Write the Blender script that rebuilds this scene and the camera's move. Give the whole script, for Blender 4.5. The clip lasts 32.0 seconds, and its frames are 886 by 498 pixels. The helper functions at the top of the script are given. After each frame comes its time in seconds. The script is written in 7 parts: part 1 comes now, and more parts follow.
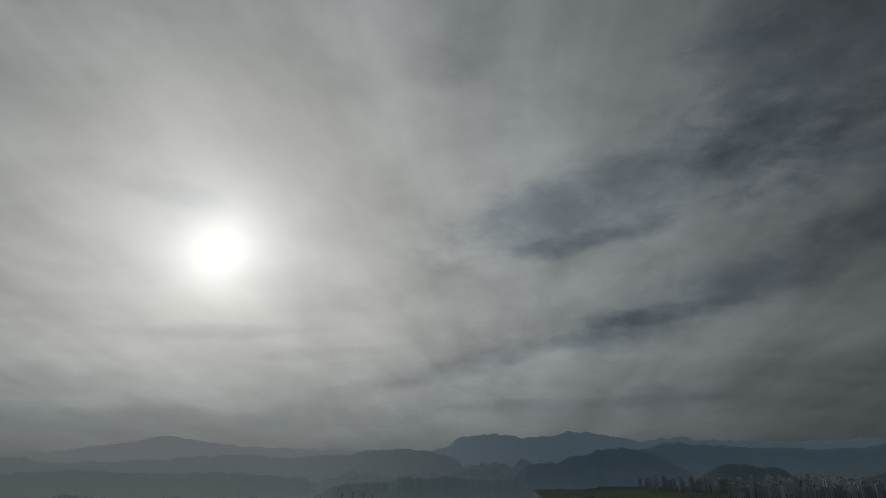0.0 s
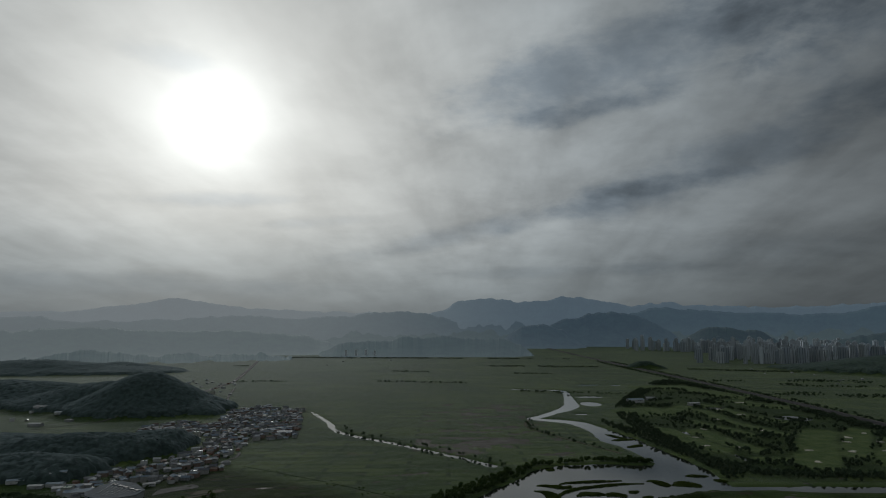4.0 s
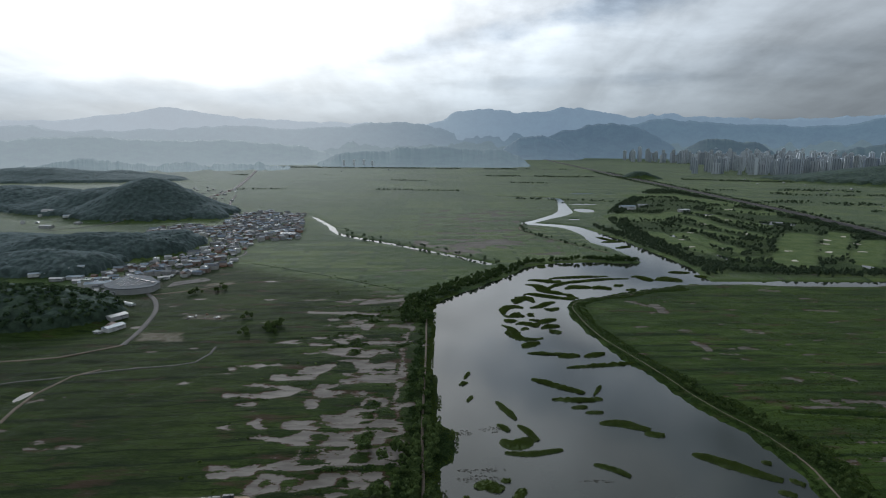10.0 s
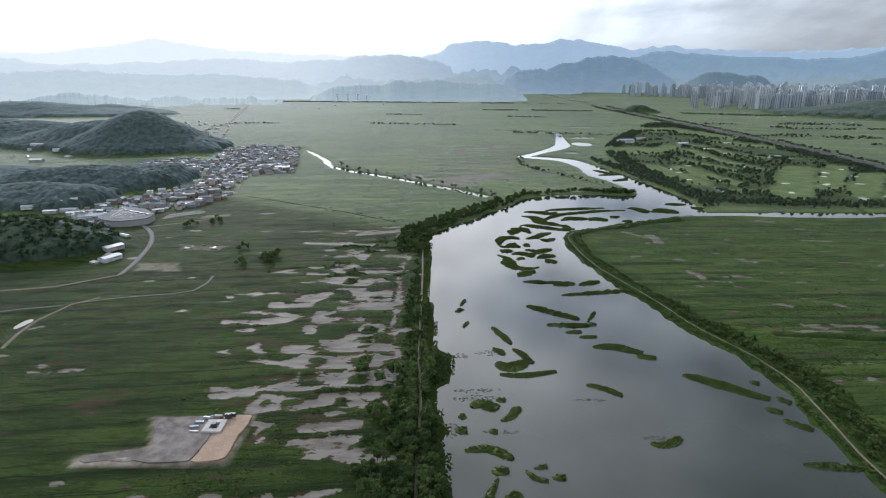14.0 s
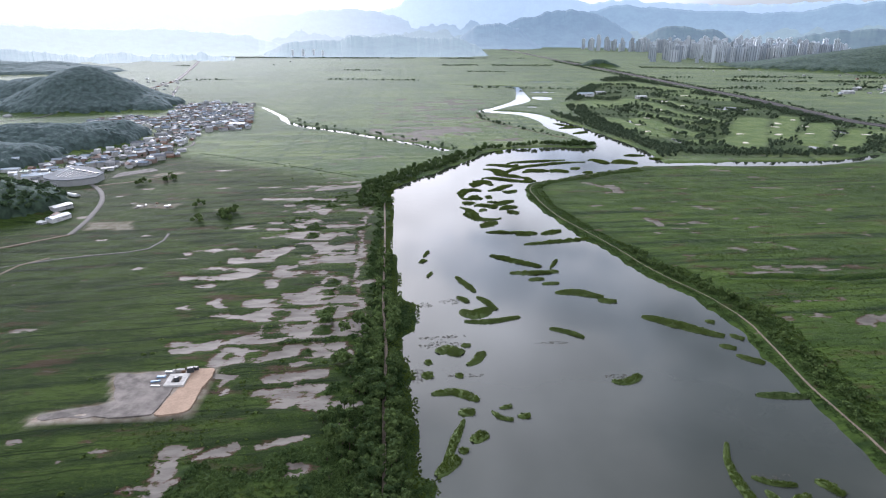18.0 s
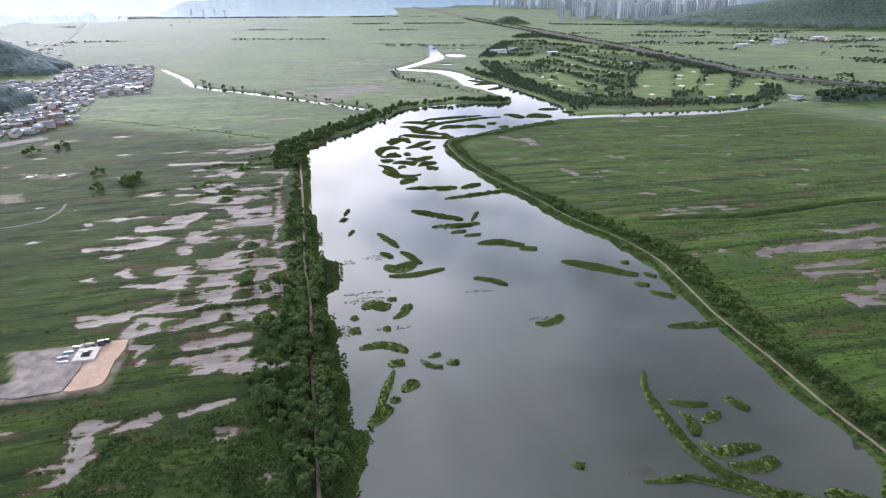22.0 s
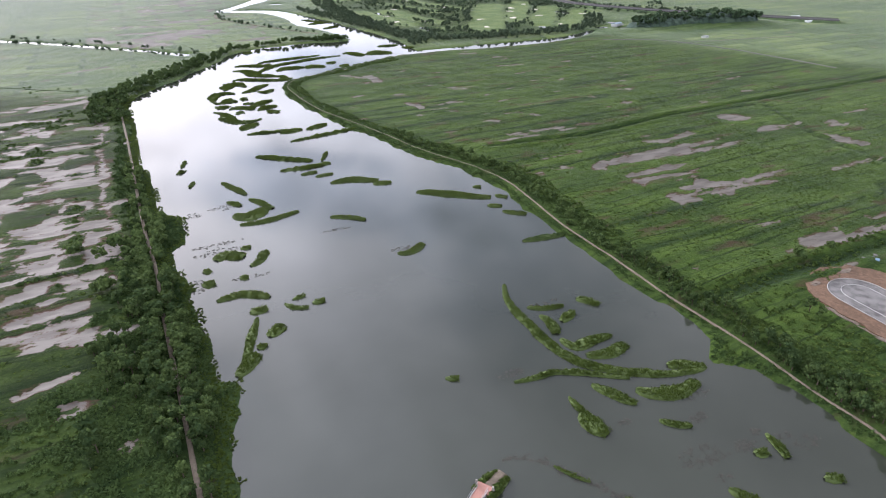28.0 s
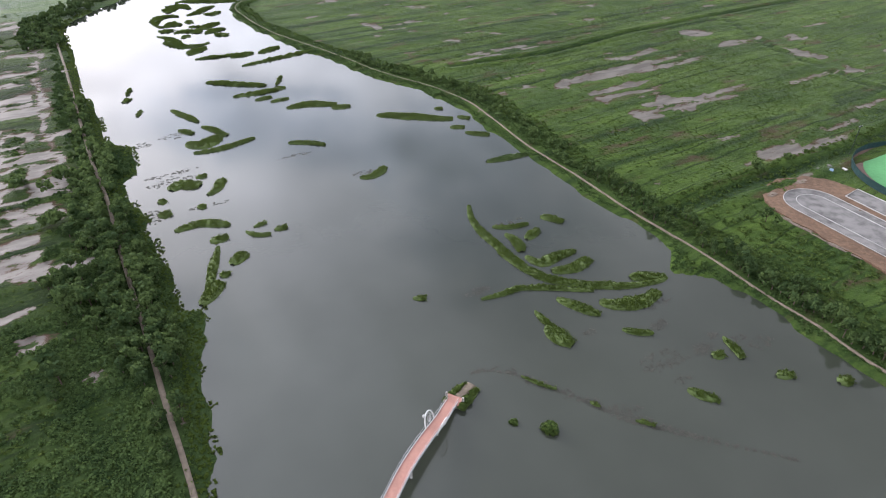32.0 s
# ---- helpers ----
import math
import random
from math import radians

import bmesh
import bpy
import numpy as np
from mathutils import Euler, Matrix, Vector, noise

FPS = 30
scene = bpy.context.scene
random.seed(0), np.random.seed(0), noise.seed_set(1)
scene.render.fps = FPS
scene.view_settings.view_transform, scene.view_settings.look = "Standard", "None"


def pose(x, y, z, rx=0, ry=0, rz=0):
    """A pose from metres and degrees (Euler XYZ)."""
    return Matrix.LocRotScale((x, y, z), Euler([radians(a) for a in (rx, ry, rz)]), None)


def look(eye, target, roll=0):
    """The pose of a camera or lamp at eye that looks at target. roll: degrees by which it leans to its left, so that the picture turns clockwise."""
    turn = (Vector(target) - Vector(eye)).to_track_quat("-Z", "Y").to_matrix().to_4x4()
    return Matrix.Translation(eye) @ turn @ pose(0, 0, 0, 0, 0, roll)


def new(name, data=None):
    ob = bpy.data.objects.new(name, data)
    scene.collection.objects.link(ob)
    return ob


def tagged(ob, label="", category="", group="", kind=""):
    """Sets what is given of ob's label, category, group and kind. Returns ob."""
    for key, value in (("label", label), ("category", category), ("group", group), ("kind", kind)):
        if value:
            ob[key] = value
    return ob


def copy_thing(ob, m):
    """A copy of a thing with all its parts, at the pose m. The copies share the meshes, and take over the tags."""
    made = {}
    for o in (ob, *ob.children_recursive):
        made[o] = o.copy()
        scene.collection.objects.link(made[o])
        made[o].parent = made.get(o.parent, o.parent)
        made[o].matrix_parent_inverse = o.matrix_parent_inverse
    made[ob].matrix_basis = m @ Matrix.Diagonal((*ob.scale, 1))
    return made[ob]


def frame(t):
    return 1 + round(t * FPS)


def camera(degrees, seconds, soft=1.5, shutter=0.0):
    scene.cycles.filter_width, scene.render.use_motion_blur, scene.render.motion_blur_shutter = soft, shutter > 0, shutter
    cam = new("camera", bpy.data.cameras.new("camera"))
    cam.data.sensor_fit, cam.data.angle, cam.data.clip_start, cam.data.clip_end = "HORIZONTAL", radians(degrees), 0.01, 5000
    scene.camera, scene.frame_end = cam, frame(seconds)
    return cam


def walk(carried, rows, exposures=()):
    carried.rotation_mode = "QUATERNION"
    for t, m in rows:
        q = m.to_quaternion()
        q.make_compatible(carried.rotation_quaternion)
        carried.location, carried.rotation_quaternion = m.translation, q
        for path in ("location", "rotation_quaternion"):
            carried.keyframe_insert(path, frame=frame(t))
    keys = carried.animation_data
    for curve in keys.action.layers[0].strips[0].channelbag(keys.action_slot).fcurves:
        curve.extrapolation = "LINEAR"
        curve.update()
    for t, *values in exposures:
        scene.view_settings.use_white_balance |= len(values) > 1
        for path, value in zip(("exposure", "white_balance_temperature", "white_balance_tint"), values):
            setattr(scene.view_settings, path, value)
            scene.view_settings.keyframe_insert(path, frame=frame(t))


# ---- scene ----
cam = camera(71.28, 32.0, 1.1)
PATH = [
    (0.0, look((0, 0, 147.62), (-0.832, 94.525, 180.249), -0.41)),
    (1.0, look((0, 0, 146.01), (-0.849, 96.084, 173.704), -0.29)),
    (2.0, look((0, 0, 144.41), (-0.840, 97.362, 167.212), -0.19)),
    (3.0, look((0, 0, 142.84), (-0.789, 98.427, 160.485), -0.10)),
    (3.5, look((0, 0, 142.06), (-0.807, 98.884, 156.931), -0.06)),
    (5.5, look((0, 0, 139.00), (-0.659, 99.897, 143.499), 0.07)),
    (6.0, look((0, 0, 138.25), (-0.612, 99.980, 140.165), 0.09)),
    (7.0, look((0, 0, 136.77), (-0.530, 99.943, 133.430), 0.14)),
    (8.0, look((0, 0, 135.31), (-0.468, 99.650, 126.965), 0.17)),
    (9.0, look((0, 0, 133.87), (-0.421, 99.084, 120.375), 0.19)),
    (10.0, look((0, 0, 132.46), (-0.350, 98.398, 114.634), 0.20)),
    (11.0, look((0, 0, 131.07), (-0.313, 97.792, 110.173), 0.21)),
    (12.0, look((0, 0, 129.70), (-0.223, 97.249, 106.405), 0.20)),
    (13.0, look((0, 0, 128.36), (-0.150, 96.660, 102.727), 0.19)),
    (13.5, look((0, 0, 127.69), (-0.028, 96.357, 100.947), 0.19)),
    (14.0, look((0, 0, 127.03), (0.304, 96.101, 99.382), 0.18)),
    (14.5, look((0, 0, 126.38), (0.981, 95.847, 97.879), 0.17)),
    (16.5, look((0, 0, 123.83), (3.888, 94.741, 92.063), 0.12)),
    (17.0, look((0, 0, 123.20), (4.658, 94.475, 90.757), 0.10)),
    (18.0, look((0, 0, 121.97), (6.274, 93.891, 88.132), 0.07)),
    (19.0, look((0, 0, 120.76), (7.812, 93.266, 85.545), 0.04)),
    (20.0, look((0, 0, 119.58), (9.679, 92.572, 83.019), 0.00)),
    (20.5, look((0, 0, 119.00), (11.821, 92.054, 81.762), -0.01)),
    (21.0, look((0, 0, 118.42), (14.055, 91.456, 80.494), -0.03)),
    (22.0, look((0, 0, 117.28), (18.420, 90.093, 77.986), -0.06)),
    (23.0, look((0, 0, 116.16), (22.758, 88.472, 75.482), -0.09)),
    (24.0, look((0, 0, 115.07), (26.942, 86.649, 73.043), -0.11)),
    (25.0, look((0, 0, 114.00), (31.007, 84.636, 70.692), -0.13)),
    (26.0, look((0, 0, 112.95), (34.956, 82.411, 68.379), -0.14)),
    (26.5, look((0, 0, 112.43), (36.705, 81.306, 67.244), -0.14)),
    (28.5, look((0, 0, 110.43), (39.177, 78.880, 62.977), -0.13)),
    (29.0, look((0, 0, 109.94), (39.751, 78.321, 61.998), -0.12)),
    (30.0, look((0, 0, 108.99), (40.876, 77.179, 60.003), -0.09)),
    (30.5, look((0, 0, 108.52), (41.042, 75.881, 57.716), -0.07)),
    (31.0, look((0, 0, 108.05), (41.013, 74.392, 55.018), -0.05)),
    (31.5, look((0, 0, 107.59), (41.136, 73.050, 52.763), -0.02)),
    (32.0, look((0, 0, 107.14), (41.234, 71.778, 50.646), 0.01)),
]
EXPOSURE = [(0, -1.78, 6120, 8), (3, -1.62, 6050, 8), (4.5, -1.22, 6000, 7), (6, -0.84, 5920, 8), (9, -0.16, 5800, 10), (13, 0.82, 5820, 13), (19, 1.66, 5800, 22), (26, 1.84, 5880, 24), (32, 1.9, 5960, 21)]
walk(cam, PATH, EXPOSURE)

SUN_AZ, SUN_EL = radians(-21.3), radians(17.8)
SUN_DIR = Vector((math.sin(SUN_AZ) * math.cos(SUN_EL), math.cos(SUN_AZ) * math.cos(SUN_EL), math.sin(SUN_EL)))


# ---- node helpers ----
class Net:
    """Short-hand for building a node tree."""

    def __init__(self, tree):
        self.tree = tree
        tree.nodes.clear()

    def node(self, kind, **inputs):
        n = self.tree.nodes.new(kind)
        for key, value in inputs.items():
            self.put(n.inputs[key.replace("_", " ")], value)
        return n

    def put(self, socket, value):
        if isinstance(value, bpy.types.NodeSocket):
            self.tree.links.new(value, socket)
        elif value is not None:
            socket.default_value = value

    def math(self, op, a, b=None, c=None, clamp=False):
        n = self.tree.nodes.new("ShaderNodeMath")
        n.operation, n.use_clamp = op, clamp
        for i, v in enumerate((a, b, c)):
            self.put(n.inputs[i], v)
        return n.outputs[0]

    def ramp(self, x, lo, hi, a=0.0, b=1.0):
        """A smooth step of x from lo to hi, giving a to b."""
        n = self.tree.nodes.new("ShaderNodeMapRange")
        n.interpolation_type = "SMOOTHSTEP"
        for i, v in enumerate((x, lo, hi, a, b)):
            self.put(n.inputs[i], v)
        return n.outputs[0]

    def mix(self, f, a, b):
        n = self.tree.nodes.new("ShaderNodeMix")
        n.data_type = "RGBA"
        self.put(n.inputs[0], f)
        for i, v in ((6, a), (7, b)):
            self.put(n.inputs[i], (*v, 1.0) if isinstance(v, tuple) and len(v) == 3 else v)
        return n.outputs[2]

    def scale(self, v, s):
        n = self.tree.nodes.new("ShaderNodeVectorMath")
        n.operation = "MULTIPLY"
        self.put(n.inputs[0], v)
        self.put(n.inputs[1], s if isinstance(s, (tuple, bpy.types.NodeSocket)) else (s, s, s))
        return n.outputs[0]

    def noise(self, v, scale, detail=4.0, rough=0.55, warp=0.0):
        n = self.node("ShaderNodeTexNoise", Scale=scale, Detail=detail, Roughness=rough, Distortion=warp)
        if v is not None:
            self.put(n.inputs["Vector"], v)
        return n.outputs["Fac"]

    def attr(self, name):
        n = self.tree.nodes.new("ShaderNodeAttribute")
        n.attribute_name = name
        return n.outputs["Fac"]

    def bump(self, height, strength, distance, below=None):
        n = self.node("ShaderNodeBump", Height=height, Strength=strength, Distance=distance)
        if below is not None:
            self.put(n.inputs["Normal"], below)
        return n.outputs["Normal"]


# ---- sky ----
world = bpy.data.worlds.new("world")
scene.world = world
world.use_nodes = True
w = Net(world.node_tree)
sky = w.tree.nodes.new("ShaderNodeTexSky")
sky.sky_type, sky.sun_disc = "NISHITA", False
sky.sun_elevation, sky.sun_rotation = SUN_EL, SUN_AZ
sky.dust_density, sky.air_density = 3.0, 1.2
way = w.tree.nodes.new("ShaderNodeTexCoord").outputs["Generated"]
parts_ = w.tree.nodes.new("ShaderNodeSeparateXYZ")
w.put(parts_.inputs[0], way)
wx, wy, wz = parts_.outputs
elev = w.math("MULTIPLY", w.math("ARCSINE", wz), 57.2958)
azim = w.math("MULTIPLY", w.math("ARCTAN2", wx, wy), 57.2958)
dotn = w.tree.nodes.new("ShaderNodeVectorMath")
dotn.operation = "DOT_PRODUCT"
w.put(dotn.inputs[0], way)
w.put(dotn.inputs[1], tuple(SUN_DIR))
angle = w.math("MULTIPLY", w.math("ARCCOSINE", w.math("MINIMUM", dotn.outputs["Value"], 1.0)), 57.2958)
# the sun behind thin cloud: a bright core and a wide aureole that fades into a grey veil
core = w.math("MULTIPLY", w.math("EXPONENT", w.math("DIVIDE", angle, -3.6)), 2.6)
halo = w.math("MULTIPLY", w.math("EXPONENT", w.math("MULTIPLY", w.math("POWER", w.math("DIVIDE", angle, 38.0), 1.8), -1.0)), 1.4)
halo = w.math("ADD", halo, w.math("MULTIPLY", w.math("EXPONENT", w.math("DIVIDE", angle, -6.0)), 0.55))
# cloud layer, seen in perspective: streaks drawn out along one wind direction
deck_h = w.math("ADD", w.math("ABSOLUTE", wz), 0.22)
deck = w.node("ShaderNodeCombineXYZ", X=w.math("DIVIDE", wx, deck_h), Y=w.math("DIVIDE", wy, deck_h), Z=0.0)
wind = radians(84)
along_ = w.math("ADD", w.math("MULTIPLY", w.math("DIVIDE", wx, deck_h), math.cos(wind)), w.math("MULTIPLY", w.math("DIVIDE", wy, deck_h), math.sin(wind)))
cross_ = w.math("SUBTRACT", w.math("MULTIPLY", w.math("DIVIDE", wy, deck_h), math.cos(wind)), w.math("MULTIPLY", w.math("DIVIDE", wx, deck_h), math.sin(wind)))
drawn = w.node("ShaderNodeCombineXYZ", X=w.math("MULTIPLY", along_, 0.30), Y=cross_, Z=0.0)
streak = w.noise(drawn.outputs[0], 3.2, 5.0, 0.52, 0.25)
lumps = w.noise(deck.outputs[0], 2.2, 6.0, 0.58, 0.2)
veil = w.math("ADD", w.ramp(streak, 0.32, 0.68, 0.82, 1.10), w.ramp(lumps, 0.3, 0.7, -0.15, 0.15))
calm = w.ramp(angle, 4.0, 30.0, 0.45, 1.0)
veil = w.math("ADD", w.math("MULTIPLY", veil, calm), w.math("MULTIPLY", w.math("SUBTRACT", 1.0, calm), 0.95))
rag = w.node("ShaderNodeCombineXYZ", X=w.math("MULTIPLY", azim, 0.16), Y=w.math("MULTIPLY", elev, 0.34), Z=0.0)
wob = w.noise(rag.outputs[0], 1.0, 7.0, 0.62, 0.15)


def band(az, el, lean, length, width, depth):
    """A dark bank of cloud: a long ragged patch at a bearing and height in degrees, leaning by an angle."""
    c, s = math.cos(radians(lean)), math.sin(radians(lean))
    da, de = w.math("SUBTRACT", azim, az), w.math("SUBTRACT", elev, el)
    along = w.math("ADD", w.math("MULTIPLY", da, c), w.math("MULTIPLY", de, s))
    across = w.math("SUBTRACT", w.math("MULTIPLY", de, c), w.math("MULTIPLY", da, s))
    far = w.math("ADD", w.math("POWER", w.math("ABSOLUTE", w.math("DIVIDE", along, length)), 2.0), w.math("POWER", w.math("ABSOLUTE", w.math("DIVIDE", across, width)), 2.0))
    far = w.math("ADD", far, w.math("MULTIPLY", w.math("SUBTRACT", wob, 0.5), 4.2))
    return w.ramp(far, -0.7, 2.4, 1.0 - 0.85 * depth, 1.0)


banks = None
for row in ((16.5, 23.0, 10, 15, 3.4, 0.47), (14, 19.2, 7, 6, 0.8, 0.3), (26.9, 14.5, 15, 16, 2.0, 0.43), (19.7, 12.2, 4, 6, 0.7, 0.35), (2.9, 8.7, 12, 12, 0.9, 0.28), (10.3, 4.8, 1, 11, 0.5, 0.22), (27, 5.6, 4, 12, 1.6, 0.22),
            (36, 31, 20, 11, 8, 0.5), (3.2, 39, 60, 5, 3, 0.22), (38, 21, 12, 8, 4, 0.25), (-25.3, 22.2, -8, 4, 1.0, 0.16), (-21.5, 10.8, 4, 7, 0.6, 0.2), (-12, 9.3, 5, 5, 0.5, 0.16), (-27, 3.2, 0, 16, 1.0, 0.3)):
    b = band(*row)
    banks = b if banks is None else w.math("MULTIPLY", banks, b)
light = w.math("MULTIPLY", w.math("ADD", halo, w.ramp(wy, 0.5, -0.8, 0.17, 0.42)), w.math("MULTIPLY", veil, banks))
# the haze over the plain evens out the sky towards the horizon
thick = w.math("MULTIPLY", w.ramp(elev, 0.5, 9.5, 0.92, 0.0), w.ramp(wy, -0.3, 0.4))
murk = w.math("MULTIPLY", w.ramp(angle, 26.0, 58.0, 0.62, 0.24), w.math("ADD", 0.62, w.math("MULTIPLY", w.ramp(elev, 0.0, 5.0, 0.75, 1.1), w.math("MULTIPLY", w.math("MULTIPLY", veil, banks), 0.42))))
light = w.math("ADD", w.math("MULTIPLY", light, w.math("SUBTRACT", 1.0, thick)), w.math("MULTIPLY", murk, thick))
light = w.math("MULTIPLY", w.math("ADD", light, core), w.math("MULTIPLY", w.ramp(elev, 1.0, 14.0, 0.88, 1.0), w.ramp(elev, -0.5, 3.0, 0.8, 1.0)))
tint = w.mix(w.ramp(angle, 8.0, 44.0), (1.0, 0.965, 0.885), (0.945, 0.99, 0.985))
tint = w.mix(w.ramp(banks, 1.0, 0.5, 0.0, 0.6), tint, (0.75, 0.92, 1.09))
tint = w.mix(w.ramp(angle, 52.0, 85.0, 0.0, 0.85), tint, (0.98, 1.0, 0.97))
tint = w.mix(w.ramp(elev, 0.0, 11.0, 0.75, 0.0), tint, (0.90, 0.985, 0.99))
cloud = w.scale(tint, w.node("ShaderNodeCombineXYZ", X=light, Y=light, Z=light).outputs[0])
clear = w.scale(sky.outputs[0], 0.0015)
both = w.tree.nodes.new("ShaderNodeVectorMath")
w.put(both.inputs[0], cloud)
w.put(both.inputs[1], clear)
back = w.node("ShaderNodeBackground", Color=both.outputs[0], Strength=1.0)
w.put(w.tree.nodes.new("ShaderNodeOutputWorld").inputs["Surface"], back.outputs[0])

sun = new("sun", bpy.data.lights.new("sun", "SUN"))
sun.data.energy, sun.data.angle, sun.data.color = 0.8, radians(10), (1.0, 0.95, 0.86)
sun.matrix_world = look(SUN_DIR * 1000, (0, 0, 0))


# ---- materials ----
def material(name):
    m = bpy.data.materials.new(name)
    m.use_nodes = True
    n = Net(m.node_tree)
    return m, n


def finish(n, color, rough=0.8, normal=None, metal=0.0, sheen=0.0, spec=0.4, sheen_tint=(0.86, 0.97, 0.96), sheen_rough=0.15):
    b = n.node("ShaderNodeBsdfPrincipled", Roughness=rough, Metallic=metal)
    n.put(b.inputs["Base Color"], (*color, 1.0) if isinstance(color, tuple) else color)
    b.inputs["Specular IOR Level"].default_value = spec
    b.inputs["Sheen Weight"].default_value = sheen
    b.inputs["Sheen Roughness"].default_value = sheen_rough
    b.inputs["Sheen Tint"].default_value = (*sheen_tint, 1.0)
    if normal is not None:
        n.put(b.inputs["Normal"], normal)
    n.put(n.tree.nodes.new("ShaderNodeOutputMaterial").inputs["Surface"], b.outputs[0])
    return b


def plain(name, color, rough=0.7, metal=0.0, vary=0.25, size=0.6, bump=0.0, spec=0.4, sheen=0.0, each=0.0):
    """A surface of one colour with grain and blotches at two scales; each: how far single objects differ."""
    m, n = material(name)
    pos = n.tree.nodes.new("ShaderNodeNewGeometry").outputs["Position"]
    a, b = n.noise(pos, 1 / size, 5), n.noise(pos, 0.13 / size, 3)
    f = n.math("ADD", n.math("MULTIPLY", a, 0.6), n.math("MULTIPLY", b, 0.4))
    c = n.mix(n.ramp(f, 0.32, 0.68), tuple(v * (1 - vary) for v in color), tuple(min(v * (1 + vary), 1) for v in color))
    if each:
        r = n.tree.nodes.new("ShaderNodeObjectInfo").outputs["Random"]
        c = n.scale(c, n.ramp(r, 0, 1, 1 - each, 1 + each))
    finish(n, c, rough, n.bump(a, bump, size * 0.3) if bump else None, metal, sheen, spec)
    return m


def ground_material():
    m, n = material("ground")
    pos = n.tree.nodes.new("ShaderNodeNewGeometry").outputs["Position"]
    rows = n.scale(pos, (0.3, 1.0, 1.0))
    big = n.noise(rows, 0.05, 5, 0.6)
    mid = n.noise(rows, 0.35, 5, 0.65)
    fine = n.noise(pos, 1.3, 4, 0.7)
    patch = n.noise(pos, 0.012, 4, 0.5)
    grass = n.mix(n.ramp(big, 0.35, 0.65), (0.034, 0.064, 0.015), (0.074, 0.122, 0.024))
    grass = n.mix(n.ramp(mid, 0.42, 0.66, 0.0, 0.55), grass, (0.014, 0.032, 0.009))
    grass = n.mix(n.ramp(fine, 0.45, 0.75, 0.0, 0.6), grass, (0.088, 0.128, 0.028))
    clods = n.noise(n.scale(pos, (0.5, 1.0, 1.0)), 0.7, 5, 0.7)
    grass = n.mix(n.ramp(clods, 0.50, 0.66, 0.0, 0.48), grass, (0.014, 0.027, 0.010))
    grass = n.mix(n.ramp(clods, 0.30, 0.42, 0.6, 0.0), grass, (0.094, 0.128, 0.032))
    grass = n.mix(n.ramp(n.noise(pos, 3.0, 3, 0.7), 0.5, 0.75, 0.0, 0.5), grass, (0.013, 0.026, 0.008))
    # thin dark furrows along the field banks
    xyz = n.tree.nodes.new("ShaderNodeSeparateXYZ")
    n.put(xyz.inputs[0], pos)
    lean = n.ramp(xyz.outputs[0], 20.0, 100.0, 0.13, 0.03)
    line = n.math("ADD", n.math("SUBTRACT", xyz.outputs[1], n.math("MULTIPLY", xyz.outputs[0], lean)), n.math("MULTIPLY", n.noise(pos, 0.03, 3), 9.0))
    for pitch, wide, much, seed in ((5.3, 0.10, 0.55, 0.06), (11.7, 0.05, 0.8, 0.035)):
        saw = n.math("ABSOLUTE", n.math("SUBTRACT", n.math("FRACT", n.math("DIVIDE", line, pitch)), 0.5))
        there = n.math("MULTIPLY", n.ramp(saw, wide, wide * 0.35), n.ramp(n.noise(rows, seed, 3), 0.42, 0.54, 0.0, much))
        grass = n.mix(there, grass, (0.012, 0.024, 0.008))
    grass = n.mix(n.math("MULTIPLY", n.attr("ditch"), 0.75), grass, (0.012, 0.026, 0.010))
    grass = n.scale(grass, n.ramp(xyz.outputs[0], -30.0, 80.0, 0.60, 0.88))
    # reddish salt plants in the marsh
    red = n.math("MULTIPLY", n.math("MULTIPLY", n.ramp(n.noise(rows, 0.09, 5, 0.65), 0.56, 0.68), n.attr("marsh")), 0.75)
    grass = n.mix(red, grass, (0.060, 0.036, 0.026))
    # paddies in the far plain: plots of different green with dark banks between
    grid = n.scale(pos, (0.0125, 0.031, 0.0))
    plots = n.tree.nodes.new("ShaderNodeTexBrick")
    n.put(plots.inputs["Vector"], grid)
    plots.inputs["Scale"].default_value = 1.0
    plots.inputs["Mortar Size"].default_value = 0.035
    plots.inputs["Mortar Smooth"].default_value = 0.4
    plots.inputs["Brick Width"].default_value, plots.inputs["Row Height"].default_value = 1.0, 0.5
    plots.inputs["Color1"].default_value, plots.inputs["Color2"].default_value, plots.inputs["Mortar"].default_value = (0, 0, 0, 1), (1, 1, 1, 1), (0, 0, 0, 1)
    tone = n.math("ADD", n.math("MULTIPLY", plots.outputs["Color"], 0.34), n.math("MULTIPLY", n.noise(pos, 0.004, 3, 0.5), 0.6))
    paddy = n.mix(n.ramp(tone, 0.15, 0.75), (0.042, 0.074, 0.026), (0.122, 0.168, 0.048))
    paddy = n.mix(n.ramp(patch, 0.42, 0.68, 0.0, 0.7), paddy, (0.052, 0.090, 0.032))
    paddy = n.mix(n.math("MULTIPLY", plots.outputs["Fac"], 0.4), paddy, (0.020, 0.036, 0.014))
    paddy = n.mix(n.ramp(fine, 0.4, 0.8, 0.0, 0.5), paddy, (0.036, 0.066, 0.020))
    dry = n.noise(n.scale(pos, (1.0, 1.6, 1.0)), 0.022, 5, 0.65)
    paddy = n.mix(n.ramp(dry, 0.62, 0.70, 0.0, 0.7), paddy, (0.120, 0.105, 0.060))
    c = n.mix(n.attr("marsh"), paddy, grass)
